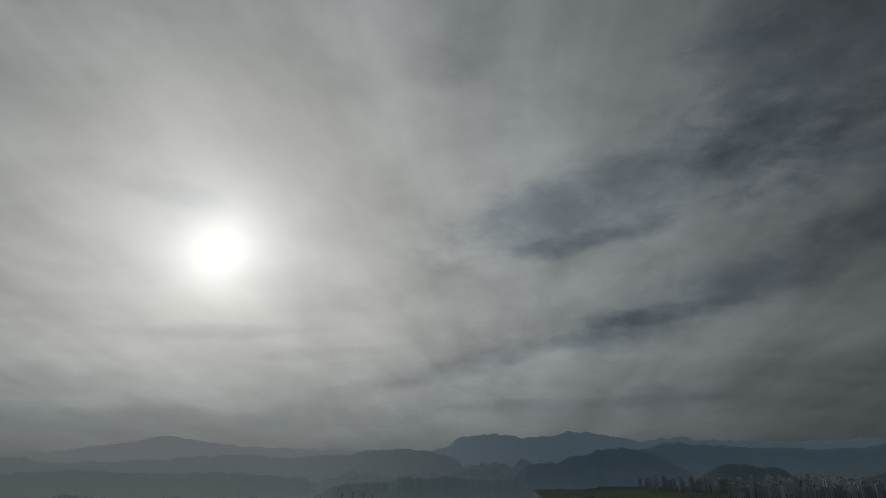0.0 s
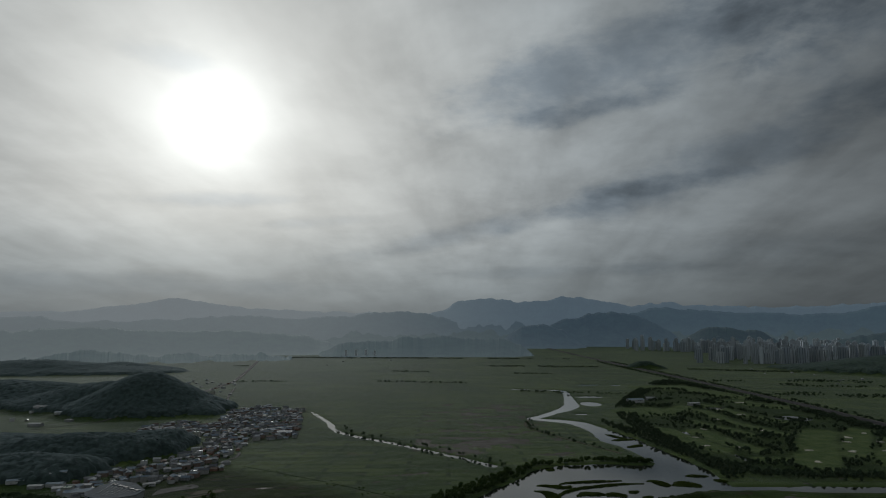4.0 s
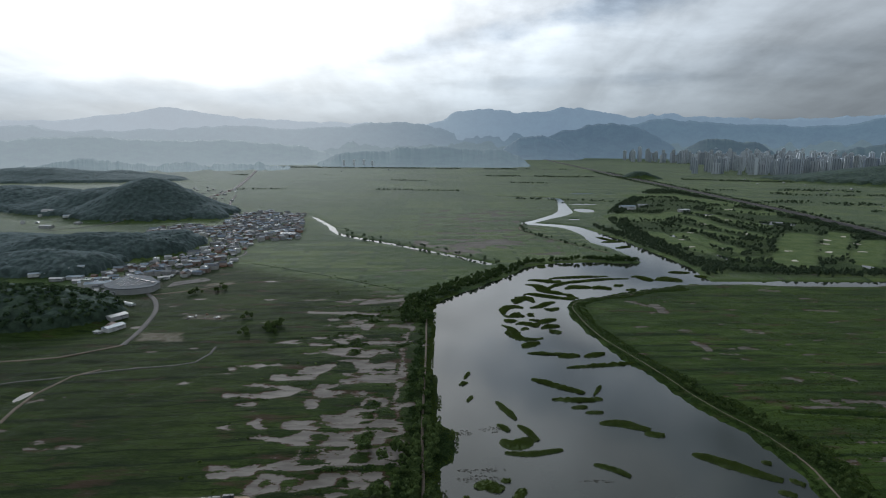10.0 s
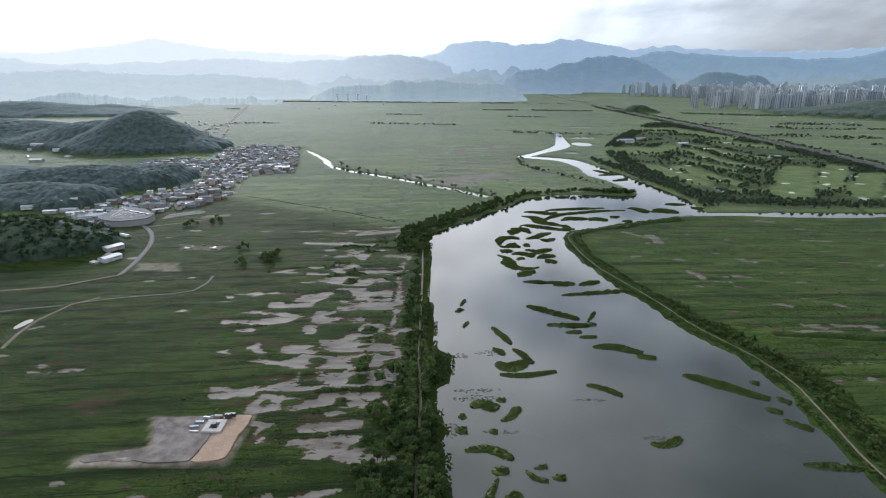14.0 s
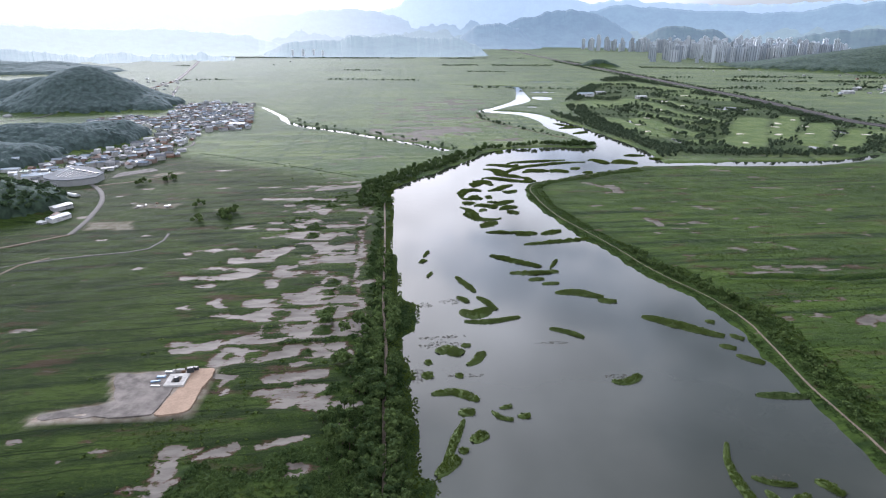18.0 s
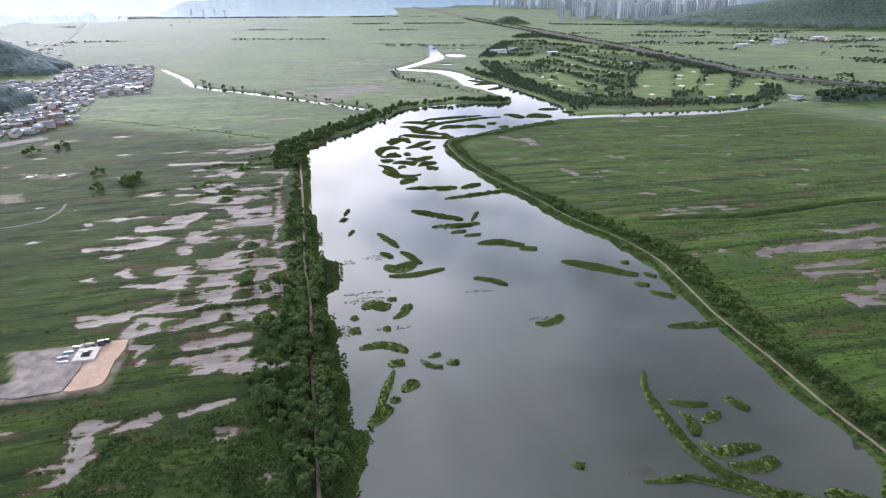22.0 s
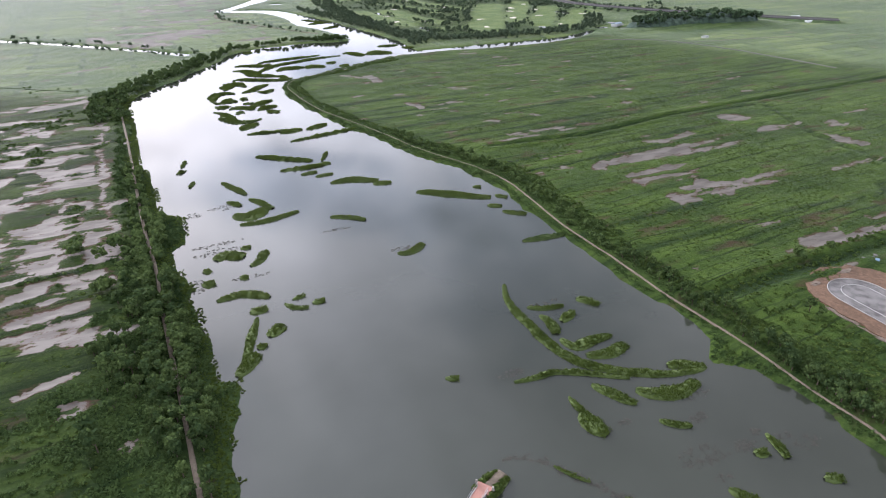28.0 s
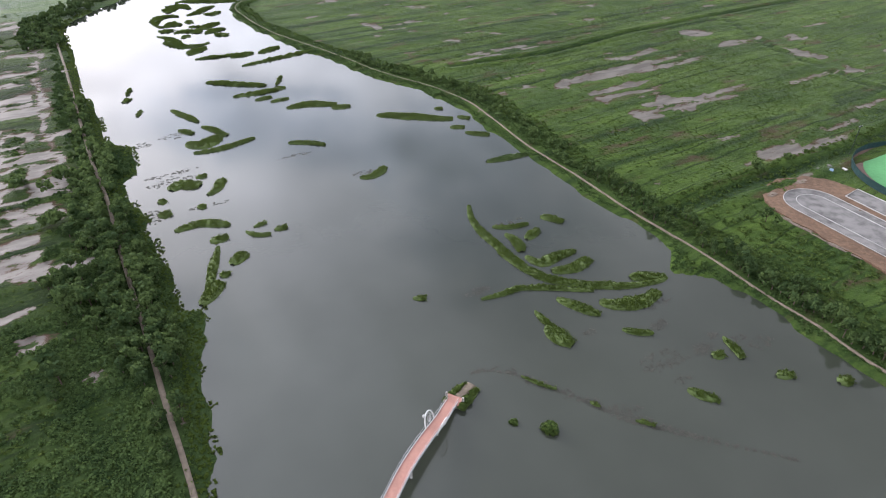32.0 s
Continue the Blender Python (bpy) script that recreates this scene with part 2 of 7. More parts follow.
    c = n.mix(n.attr("mown"), c, n.mix(n.ramp(n.noise(pos, 0.06, 3), 0.35, 0.65), (0.080, 0.125, 0.040), (0.122, 0.165, 0.056)))
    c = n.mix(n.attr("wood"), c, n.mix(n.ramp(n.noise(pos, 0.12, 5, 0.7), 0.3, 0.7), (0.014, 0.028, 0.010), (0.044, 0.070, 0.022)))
    dirt = n.mix(n.ramp(n.noise(pos, 0.25, 5, 0.6), 0.35, 0.65), (0.24, 0.19, 0.15), (0.40, 0.36, 0.31))
    c = n.mix(n.attr("bare"), c, dirt)
    bits = n.noise(n.scale(pos, (0.55, 1.0, 1.0)), 0.42, 4, 0.62)
    lobes = n.noise(n.scale(pos, (0.5, 1.0, 1.0)), 0.15, 3, 0.5)
    bits = n.math("ADD", bits, n.math("MULTIPLY", n.math("SUBTRACT", lobes, 0.47), 0.75))
    broken = n.math("ADD", n.math("MULTIPLY", n.math("SUBTRACT", fine, 0.5), 0.6), n.math("MULTIPLY", n.math("SUBTRACT", bits, 0.565), 2.0))
    edge = n.math("ADD", n.attr("mud"), n.math("MULTIPLY", broken, n.ramp(n.attr("mud"), 0.0, 0.3, 0.1, 1.0)))
    wet = n.ramp(edge, 0.46, 0.58)
    silt = n.mix(n.ramp(n.noise(rows, 0.22, 4), 0.36, 0.64), (0.092, 0.082, 0.071), (0.152, 0.139, 0.123))
    silt = n.mix(n.ramp(edge, 0.45, 0.75), (0.085, 0.055, 0.045), silt)
    rim = n.math("MULTIPLY", n.math("MULTIPLY", n.ramp(edge, 0.10, 0.40), n.ramp(n.attr("mud"), 0.03, 0.25)), n.ramp(n.noise(pos, 0.11, 4, 0.6), 0.46, 0.62, 0.0, 0.8))
    c = n.mix(n.math("MULTIPLY", rim, n.attr("marsh")), c, (0.070, 0.038, 0.030))
    c = n.mix(wet, c, silt)
    rough = n.math("SUBTRACT", 0.85, n.math("MULTIPLY", wet, 0.22))
    height = n.math("ADD", n.math("MULTIPLY", mid, 0.6), n.math("MULTIPLY", fine, 0.5))
    normal = n.bump(height, n.math("SUBTRACT", 0.6, n.math("MULTIPLY", wet, 0.5)), 0.8)
    b = finish(n, c, rough, normal, sheen=SHEEN, spec=0.3, sheen_rough=0.22, sheen_tint=(0.93, 0.96, 0.95))
    n.put(b.inputs["Specular IOR Level"], n.math("ADD", 0.03, n.math("MULTIPLY", wet, 0.10)))
    # sheen stands in for haze over the far ground, stronger on the sun's side
    haze_sheen = n.math("MULTIPLY", n.math("SUBTRACT", 1.0, n.math("MULTIPLY", n.attr("marsh"), 0.62)), n.math("MULTIPLY", n.math("SUBTRACT", 1.0, n.math("MULTIPLY", n.attr("mown"), 0.5)), n.math("SUBTRACT", 1.0, n.math("MULTIPLY", n.attr("wood"), 0.9))))
    n.put(b.inputs["Sheen Weight"], n.math("MULTIPLY", n.math("MULTIPLY", n.math("MULTIPLY", n.math("SUBTRACT", 1.0, wet), SHEEN), haze_sheen), n.ramp(xyz.outputs[0], -900.0, 600.0, 1.0, 0.26)))
    return m


def water_material():
    m, n = material("water")
    pos = n.tree.nodes.new("ShaderNodeNewGeometry").outputs["Position"]
    silt = n.noise(pos, 0.012, 4, 0.6)
    c = n.mix(n.ramp(silt, 0.35, 0.65), (0.029, 0.034, 0.025), (0.038, 0.044, 0.033))
    ripple = n.math("ADD", n.noise(pos, 0.9, 4, 0.6), n.math("MULTIPLY", n.noise(pos, 0.08, 3), 2.0))
    b = finish(n, c, 0.05, n.bump(ripple, 0.03, 0.2), spec=0.5)
    b.inputs["IOR"].default_value = 1.54
    return m


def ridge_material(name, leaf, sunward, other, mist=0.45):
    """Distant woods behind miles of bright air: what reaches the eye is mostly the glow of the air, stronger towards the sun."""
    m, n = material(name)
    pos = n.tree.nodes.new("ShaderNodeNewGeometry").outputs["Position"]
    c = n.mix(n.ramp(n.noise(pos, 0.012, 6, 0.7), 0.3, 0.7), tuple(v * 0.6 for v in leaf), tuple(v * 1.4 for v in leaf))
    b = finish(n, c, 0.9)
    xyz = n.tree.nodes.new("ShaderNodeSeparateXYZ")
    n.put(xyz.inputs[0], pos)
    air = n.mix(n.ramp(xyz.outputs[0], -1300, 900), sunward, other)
    # the air's glow is painted on as emission, with more haze low down
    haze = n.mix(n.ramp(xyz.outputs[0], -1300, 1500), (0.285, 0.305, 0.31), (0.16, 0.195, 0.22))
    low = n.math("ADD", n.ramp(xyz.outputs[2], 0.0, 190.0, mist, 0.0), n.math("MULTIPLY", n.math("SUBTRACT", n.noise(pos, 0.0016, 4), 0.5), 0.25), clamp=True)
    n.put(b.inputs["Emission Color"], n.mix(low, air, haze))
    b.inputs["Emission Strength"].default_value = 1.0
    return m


SHEEN = 0.85
M_GROUND = ground_material()
M_WATER = water_material()
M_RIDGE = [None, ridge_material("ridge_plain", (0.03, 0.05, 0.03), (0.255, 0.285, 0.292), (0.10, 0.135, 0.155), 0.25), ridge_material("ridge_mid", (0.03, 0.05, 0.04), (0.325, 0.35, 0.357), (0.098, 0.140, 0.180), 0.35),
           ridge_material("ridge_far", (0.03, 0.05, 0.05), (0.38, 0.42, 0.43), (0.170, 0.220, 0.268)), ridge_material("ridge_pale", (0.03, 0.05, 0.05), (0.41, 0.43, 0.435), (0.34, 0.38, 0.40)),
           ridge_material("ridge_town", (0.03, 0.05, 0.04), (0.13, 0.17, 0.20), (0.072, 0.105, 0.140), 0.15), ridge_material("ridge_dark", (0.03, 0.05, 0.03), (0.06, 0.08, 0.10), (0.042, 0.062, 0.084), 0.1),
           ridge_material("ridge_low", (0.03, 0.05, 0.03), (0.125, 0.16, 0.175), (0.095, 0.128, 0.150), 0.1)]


# ---- helpers of this scene ----
def smooth01(x, lo, hi):
    t = np.clip((x - lo) / (hi - lo), 0, 1)
    return t * t * (3 - 2 * t)


def lattice(ix, iy, seed):
    h = (ix * 374761393 + iy * 668265263 + seed * 1442695041) & 0xFFFFFFFF
    h = ((h ^ (h >> 13)) * 1274126177) & 0xFFFFFFFF
    return ((h ^ (h >> 16)) & 0xFFFF) / 65535.0


def fbm(x, y, size, seed=0, octaves=4):
    """Smooth noise from 0 to 1 over arrays; size is the length of its largest lumps."""
    total, amp, norm = 0.0, 1.0, 0.0
    for o in range(octaves):
        u, v = np.asarray(x, float) / size + 17.3 * o, np.asarray(y, float) / size - 9.1 * o
        iu, iv = np.floor(u).astype(np.int64), np.floor(v).astype(np.int64)
        fu, fv = u - iu, v - iv
        fu, fv = fu * fu * (3 - 2 * fu), fv * fv * (3 - 2 * fv)
        a, b = lattice(iu, iv, seed + o), lattice(iu + 1, iv, seed + o)
        c, d = lattice(iu, iv + 1, seed + o), lattice(iu + 1, iv + 1, seed + o)
        total = total + amp * ((a * (1 - fu) + b * fu) * (1 - fv) + (c * (1 - fu) + d * fu) * fv)
        norm, amp, size = norm + amp, amp * 0.5, size * 0.5
    return total / norm


def spline(points, step=4.0, closed=False):
    """Points every few metres along a smooth curve through the given ones (Catmull-Rom)."""
    p = np.array(points, float)
    n = len(p)
    out = []
    for i in range(n if closed else n - 1):
        if closed:
            a, b, c, d = p[i - 1], p[i], p[(i + 1) % n], p[(i + 2) % n]
        else:
            a, b, c, d = p[max(i - 1, 0)], p[i], p[i + 1], p[min(i + 2, n - 1)]
        k = max(int(np.linalg.norm(c[:2] - b[:2]) / step), 1)
        t = (np.arange(k) / k)[:, None]
        out.append(0.5 * (2 * b + (c - a) * t + (2 * a - 5 * b + 4 * c - d) * t**2 + (3 * b - a - 3 * c + d) * t**3))
    if not closed:
        out.append(p[-1:])
    return np.concatenate(out)


def line_distance(x, y, line):
    """Distance of arrays of places from a polyline; with a third column, that half-width is taken off."""
    x, y = np.asarray(x, float), np.asarray(y, float)
    best = np.full(x.shape, 1e9)
    for a, b in zip(line[:-1], line[1:]):
        d = b[:2] - a[:2]
        t = np.clip(((x - a[0]) * d[0] + (y - a[1]) * d[1]) / max(d @ d, 1e-9), 0, 1)
        r = np.hypot(x - a[0] - t * d[0], y - a[1] - t * d[1])
        if len(a) > 2:
            r = r - (a[2] + t * (b[2] - a[2]))
        best = np.minimum(best, r)
    return best


def inside(x, y, ring):
    """Whether places lie inside a closed ring."""
    x, y = np.asarray(x, float), np.asarray(y, float)
    odd = np.zeros(x.shape, bool)
    for a, b in zip(ring, np.roll(ring, -1, axis=0)):
        if a[1] != b[1]:
            odd ^= ((a[1] > y) != (b[1] > y)) & (x < (b[0] - a[0]) * (y - a[1]) / (b[1] - a[1]) + a[0])
    return odd


def ring_distance(x, y, ring):
    """Signed distance from a closed ring, negative inside."""
    d = line_distance(x, y, np.concatenate([ring, ring[:1]]))
    return np.where(inside(x, y, ring), -d, d)


def link_mesh(name, verts, faces, material, parent=None, smooth=False, label=""):
    me = bpy.data.meshes.new(name)
    me.from_pydata([tuple(v) for v in verts], [], [tuple(f) for f in faces])
    me.materials.append(material)
    if smooth:
        me.polygons.foreach_set("use_smooth", [True] * len(me.polygons))
    ob = new(name, me)
    ob.parent = parent
    if label:
        ob["label"] = label
    return ob


def array_mesh(name, verts, quads, material, smooth=True):
    """A mesh from arrays of places and of corners (3 or 4 a face)."""
    verts, quads = np.asarray(verts, np.float32), np.asarray(quads, np.int32)
    me = bpy.data.meshes.new(name)
    n, k = quads.shape
    me.vertices.add(len(verts))
    me.vertices.foreach_set("co", verts.ravel())
    me.loops.add(n * k)
    me.loops.foreach_set("vertex_index", quads.ravel())
    me.polygons.add(n)
    me.polygons.foreach_set("loop_start", np.arange(n, dtype=np.int32) * k)
    me.polygons.foreach_set("use_smooth", np.full(n, smooth))
    me.update(calc_edges=True)
    me.validate()
    me.materials.append(material)
    return me


# ---- the plan: water ----
LEFT_BANK = [(4, -60), (3, 20), (-3.1, 85.9), (-1.9, 91.2), (0.5, 93.7), (0.3, 98), (1.6, 106.9), (0.3, 114.5), (3, 119.1), (2.8, 123.6), (5.6, 131.2), (7.2, 141.7), (4.3, 143.4), (1.3, 142.5), (1.3, 154.9), (1.7, 166.8), (0, 181.4), (0.7, 194.1), (3.1, 198.7), (0.5, 208.6), (-3.3, 222.1), (-2.3, 231.1), (2.2, 236.2), (4.5, 245.7), (3.5, 262.7), (-1.4, 265.6), (-3.8, 269.4), (-4.3, 284.6), (-5.4, 318.6), (-7.7, 355), (-7.4, 408.5), (-9.2, 463), (-3, 492), (16, 521), (40, 556), (64, 592), (84, 626), (111, 644), (156, 654), (206, 650)]
RIGHT_BANK = [(216, 684), (250, 640), (252, 600), (249, 566), (222, 552), (180, 532), (144, 513), (110, 496), (97, 474), (96, 430), (101, 395), (107, 366), (117, 331), (123, 302), (130, 281),
              (137, 264), (143, 232), (141, 205), (140.5, 180), (140, 150), (138.5, 130), (140, 114), (138.5, 99), (131, 92), (139.5, 85), (141, 68), (140, 45), (138, 0), (136, -60)]
RIVER = spline(LEFT_BANK + RIGHT_BANK, 5, closed=True)
UPSTREAM = spline([(234, 619, 21), (230, 675, 20), (220, 743, 19), (211, 788, 24), (202, 856, 16), (185, 918, 14), (153, 944, 12), (127, 958, 8), (145, 985, 7), (168, 1022, 9), (197, 1066, 13), (216, 1112, 14), (228, 1192, 10), (241, 1289, 8), (247, 1350, 7),
                   (225, 1372, 8), (197, 1378, 6), (118, 1400, 5)], 8)
TRIBUTARY = spline([(236, 558, 6), (274, 560, 7), (330, 557, 10), (388, 557, 9), (435, 566, 7), (480, 590, 4)], 8)
CANAL = spline([(-236, 1060, 2), (-176, 926, 4.2), (-143, 838, 4.2), (-68, 764, 4), (-4, 700, 4), (46, 643, 4)], 10)
POOLS = [(256, 1135, 19, 30), (278, 1245, 30, 12), (213, 1008, 11, 7), (326, 1485, 34, 9), (390, 1480, 20, 8), (455, 1083, 22, 9), (524, 968, 24, 26), (545, 735, 7, 20), (444, 630, 6, 14), (330, 622, 7, 9),
         (314, 690, 5, 20), (313, 838, 4, 18), (503, 604, 8, 7), (540, 622, 6, 16), (522, 589, 7, 4), (-217, 300, 3, 10)]


def water_distance(x, y):
    """Signed distance from the nearest open water, negative on it, with a ragged shore."""
    x, y = np.asarray(x, float), np.asarray(y, float)
    d = np.full(x.shape, 400.0)
    near = (x > -460) & (x < 720) & (y > -300) & (y < 1600)
    xn, yn = x[near], y[near]
    r = ring_distance(xn, yn, RIVER)
    r = np.minimum(r, line_distance(xn, yn, UPSTREAM))
    r = np.minimum(r, line_distance(xn, yn, TRIBUTARY))
    r = np.minimum(r, line_distance(xn, yn, CANAL))
    for px, py, a, b in POOLS:
        r = np.minimum(r, (np.hypot((xn - px) / a, (yn - py) / b) - 1) * min(a, b))
    d[near] = r + (fbm(xn, yn, 14, 3, 3) - 0.5) * 5.0
    return d


# ---- the plan: hills (x, y, half-length, half-width, lean in degrees, height) ----
HILLS = [(-496, 1038, 95, 75, 15, 56), (-600, 1096, 120, 80, 10, 36), (-790, 1165, 160, 95, 0, 35), (-385, 1015, 80, 45, -10, 15), (-1200, 1844, 300, 120, 0, 32), (-1020, 1925, 150, 70, 0, 22),
         (-400, 675, 110, 48, 12, 21), (-520, 690, 120, 70, 0, 17), (-332, 722, 70, 42, 35, 17), (-385, 595, 100, 40, 0, 15), (-303, 428, 52, 34, 12, 17), (-345, 440, 80, 45, 0, 16)]
HILLS += [(634, 2033, 48, 28, 0, 22), (560, 575, 52, 26, 0, 6), (640, 560, 60, 26, -10, 7), (1700, 1640, 520, 165, -30, 110)]


VILLAGE = np.array([(-189, 790), (-240, 1050), (-325, 1081), (-355, 1024), (-326, 891), (-379, 920), (-418, 861), (-393, 800), (-335, 811), (-289, 766), (-279, 690), (-314, 637), (-326, 563), (-325, 533), (-300, 520), (-262, 500), (-248, 560), (-220, 623), (-232, 706), (-240, 766)], float)


def hill_height(x, y):
    x, y = np.asarray(x, float), np.asarray(y, float)
    z = np.zeros(x.shape)
    for hx, hy, a, b, lean, h in HILLS:
        near = (np.abs(x - hx) < 2.6 * (a + b)) & (np.abs(y - hy) < 2.6 * (a + b))
        c, s = math.cos(radians(lean)), math.sin(radians(lean))
        u = ((x[near] - hx) * c + (y[near] - hy) * s) / a
        v = ((y[near] - hy) * c - (x[near] - hx) * s) / b
        rough = 0.82 + 0.36 * fbm(x[near], y[near], 0.9 * b, 11, 4)
        z[near] = np.maximum(z[near], h * np.clip(1.12 * np.exp(-0.9 * (u * u + v * v)) - 0.12, 0, 1) * rough)
    near = (x > -420) & (x < -150) & (y > 500) & (y < 1150)
    z[near] *= smooth01(ring_distance(x[near], y[near], VILLAGE), 2, 30)
    return z


def ground_height(x, y):
    d = water_distance(x, y)
    z = np.where(d > 0, 0.25 + 1.0 * smooth01(d, 0, 7), -2.5 + 2.75 * smooth01(d, -6, 0))
    return z + hill_height(x, y) * smooth01(d, 0, 30)


def grown(start, step, growth, end):
    out = [start]
    while out[-1] < end:
        out.append(out[-1] + step)
        step *= growth
    return out


east = grown(300, 2.6, 1.03, 4900)
west = grown(220, 2.6, 1.03, 4900)
xs = np.array([-v for v in west[::-1]] + list(np.arange(-217.4, 300, 2.6)) + east)
ys = np.array([-v for v in grown(60, 12, 1.15, 4900)[::-1]] + list(np.arange(-50, 30, 8)) + list(np.arange(30, 420, 2.2)) + grown(420, 2.4, 1.012, 4900))
gx, gy = np.meshgrid(xs, ys)
shape_of = gx.shape
fx, fy = gx.ravel(), gy.ravel()
shore = water_distance(fx, fy)
hill = hill_height(fx, fy)
fz = np.where(shore > 0, 0.25 + 1.0 * smooth01(shore, 0, 7), -2.5 + 2.75 * smooth01(shore, -6, 0)) + hill * smooth01(shore, 0, 30)


# ---- the plan: what covers the ground ----
PAD = np.array([(-108, 206), (-71, 208), (-72, 178), (-122, 176), (-124, 181), (-100, 187)], float)
GOLF = spline([(262, 800), (272, 640), (330, 600), (448, 600), (520, 640), (560, 740), (585, 960), (570, 1190), (560, 1560), (470, 1450), (300, 1080)], 20, closed=True)
FLATS = spline([(-36, 508), (-25, 333), (-21, 250), (-19, 196), (-22, 176), (-49, 172), (-64, 200), (-112, 292), (-108, 340), (-98, 451), (-70, 518)], 12, closed=True)

def strips(x, y, pitch, lean, seed):
    """Distance in metres from the nearest line of long parallel field banks."""
    v = y - lean * x + (fbm(x, y, 60, seed, 2) - 0.5) * 5
    return np.abs((v / pitch + 0.5) % 1.0 - 0.5) * pitch


MUD, GREEN, PANS = [], [], []


def mud_bank(half, *spine):
    """A bare silt pan or creek along a line, with its half-width."""
    wider = 1.12 if spine[0][0] < 0 and spine[0][1] > 170 and half > 1 else 1.0
    MUD.append(spline([(x, y, half * wider) for x, y in spine], 6))


def green_bank(half, *spine):
    """A grown-over bank or round islet left standing in the mud."""
    GREEN.append(spline([(x, y, half) for x, y in spine], 6))


mud_bank(1.2, (-34, 498), (-33, 451), (-25, 420), (-27, 382), (-24, 330), (-25, 300), (-22, 272), (-17, 244), (-20, 229))
mud_bank(4.3, (-64, 480), (-52, 486), (-36, 490))
mud_bank(3.7, (-102, 453), (-77, 452), (-43, 446), (-33, 442))
mud_bank(4.3, (-66, 431), (-58, 426), (-54, 416))
mud_bank(4.1, (-35, 420), (-25, 416))
mud_bank(0.9, (-94, 162), (-88, 161))
mud_bank(1.3, (-79, 144), (-71, 145), (-66, 147))
mud_bank(1.4, (-84, 136), (-76, 136), (-71, 138), (-70, 145), (-68, 150))
mud_bank(0.9, (-21, 128.5), (-19, 129))
mud_bank(1.7, (163, 238), (170, 236))
mud_bank(1.3, (178, 238), (188, 237))
mud_bank(2.3, (190, 327), (196, 324))
mud_bank(2.0, (188, 297), (198, 293))
mud_bank(2.4, (205, 296), (224, 295))
mud_bank(0.8, (220, 290), (231, 290))
mud_bank(1.6, (218, 333), (227, 323))
mud_bank(0.8, (165, 287), (185, 288), (202, 288))
mud_bank(2.4, (276, 529), (292, 526))
mud_bank(1.9, (279, 466), (301, 462))
mud_bank(1.8, (281, 434), (296, 437))
mud_bank(3.8, (167, 480), (168, 458))
mud_bank(2.6, (163, 388), (167, 373))
mud_bank(1.7, (174, 377), (183, 375))
mud_bank(1.7, (188, 377), (198, 375))
mud_bank(1.7, (172, 366), (180, 364))
mud_bank(1.6, (180, 357), (183, 355))
mud_bank(1.5, (209, 409), (217, 407))
mud_bank(1.4, (338, 375), (344, 374))
mud_bank(1.5, (288, 410), (295, 409))
mud_bank(1.5, (164, 412), (169, 411))
mud_bank(1.2, (268, 298), (277, 296))
mud_bank(2.0, (150, 490), (163, 474))
mud_bank(1.5, (294, 500), (312, 497))
mud_bank(1.3, (214, 468), (225, 465))
for gx_, gy_ in zip(*np.random.default_rng(83).uniform((-78, 375), (-20, 470), (40, 2)).T):
    green_bank(float(1.5 + 3.2 * abs(math.sin(gx_ * 12.9 + gy_ * 7.1)) ** 2 * (0.6 + 0.4 * gy_ / 300)), (gx_ - 2.2, gy_), (gx_ + 2.2, gy_ + 0.3))
green_bank(8.6, (-42, 453), (-35, 453))
green_bank(7.1, (-55, 384), (-42, 387), (-34, 389))
green_bank(2.7, (-72, 376), (-32, 378))
green_bank(4.8, (-41.1, 328.5), (-40.5, 328.9))
green_bank(4.2, (-36.7, 287.9), (-36.1, 290.4))
green_bank(3.8, (-36.9, 270.8), (-36.3, 273.0))
green_bank(4.6, (-36.0, 253.3), (-35.4, 255.5))
green_bank(4.0, (-57.2, 251.4), (-56.6, 254.4))
green_bank(4.8, (-35.5, 237.5), (-34.9, 238.2))
green_bank(2.4, (-40.2, 217.3), (-39.6, 219.5))
green_bank(2.7, (-25.9, 215.5), (-25.3, 218.3))
green_bank(2.8, (-23.8, 250.6), (-23.2, 252.8))
green_bank(4.4, (-56.8, 363.3), (-56.2, 366.1))
green_bank(4.8, (-38.6, 364.1), (-38.0, 366.2))
green_bank(6.9, (-45.0, 378.7), (-44.4, 379.6))
green_bank(4.6, (-56.5, 235.8), (-55.9, 238.4))
green_bank(2.0, (-69.2, 216.9), (-68.6, 218.2))
green_bank(3.5, (-59.9, 217.4), (-58.7, 217.4))
green_bank(1.7, (-38.5, 245), (-30, 247.1), (-23.4, 248.3))
green_bank(1.4, (-60.4, 245.3), (-50, 244.5), (-43.4, 245.5))
green_bank(1.6, (-64.8, 225), (-53.7, 226.2), (-32.3, 230), (-22.9, 229.5))
green_bank(1.5, (-39.9, 279.4), (-29.2, 281.3))
green_bank(1.3, (-109.3, 296.2), (-88.6, 294.2))


def mud_pan(*ring):
    """A broad bare pan, by its outline."""
    PANS.append(spline([(float(x), float(y)) for x, y in ring], 3, True))


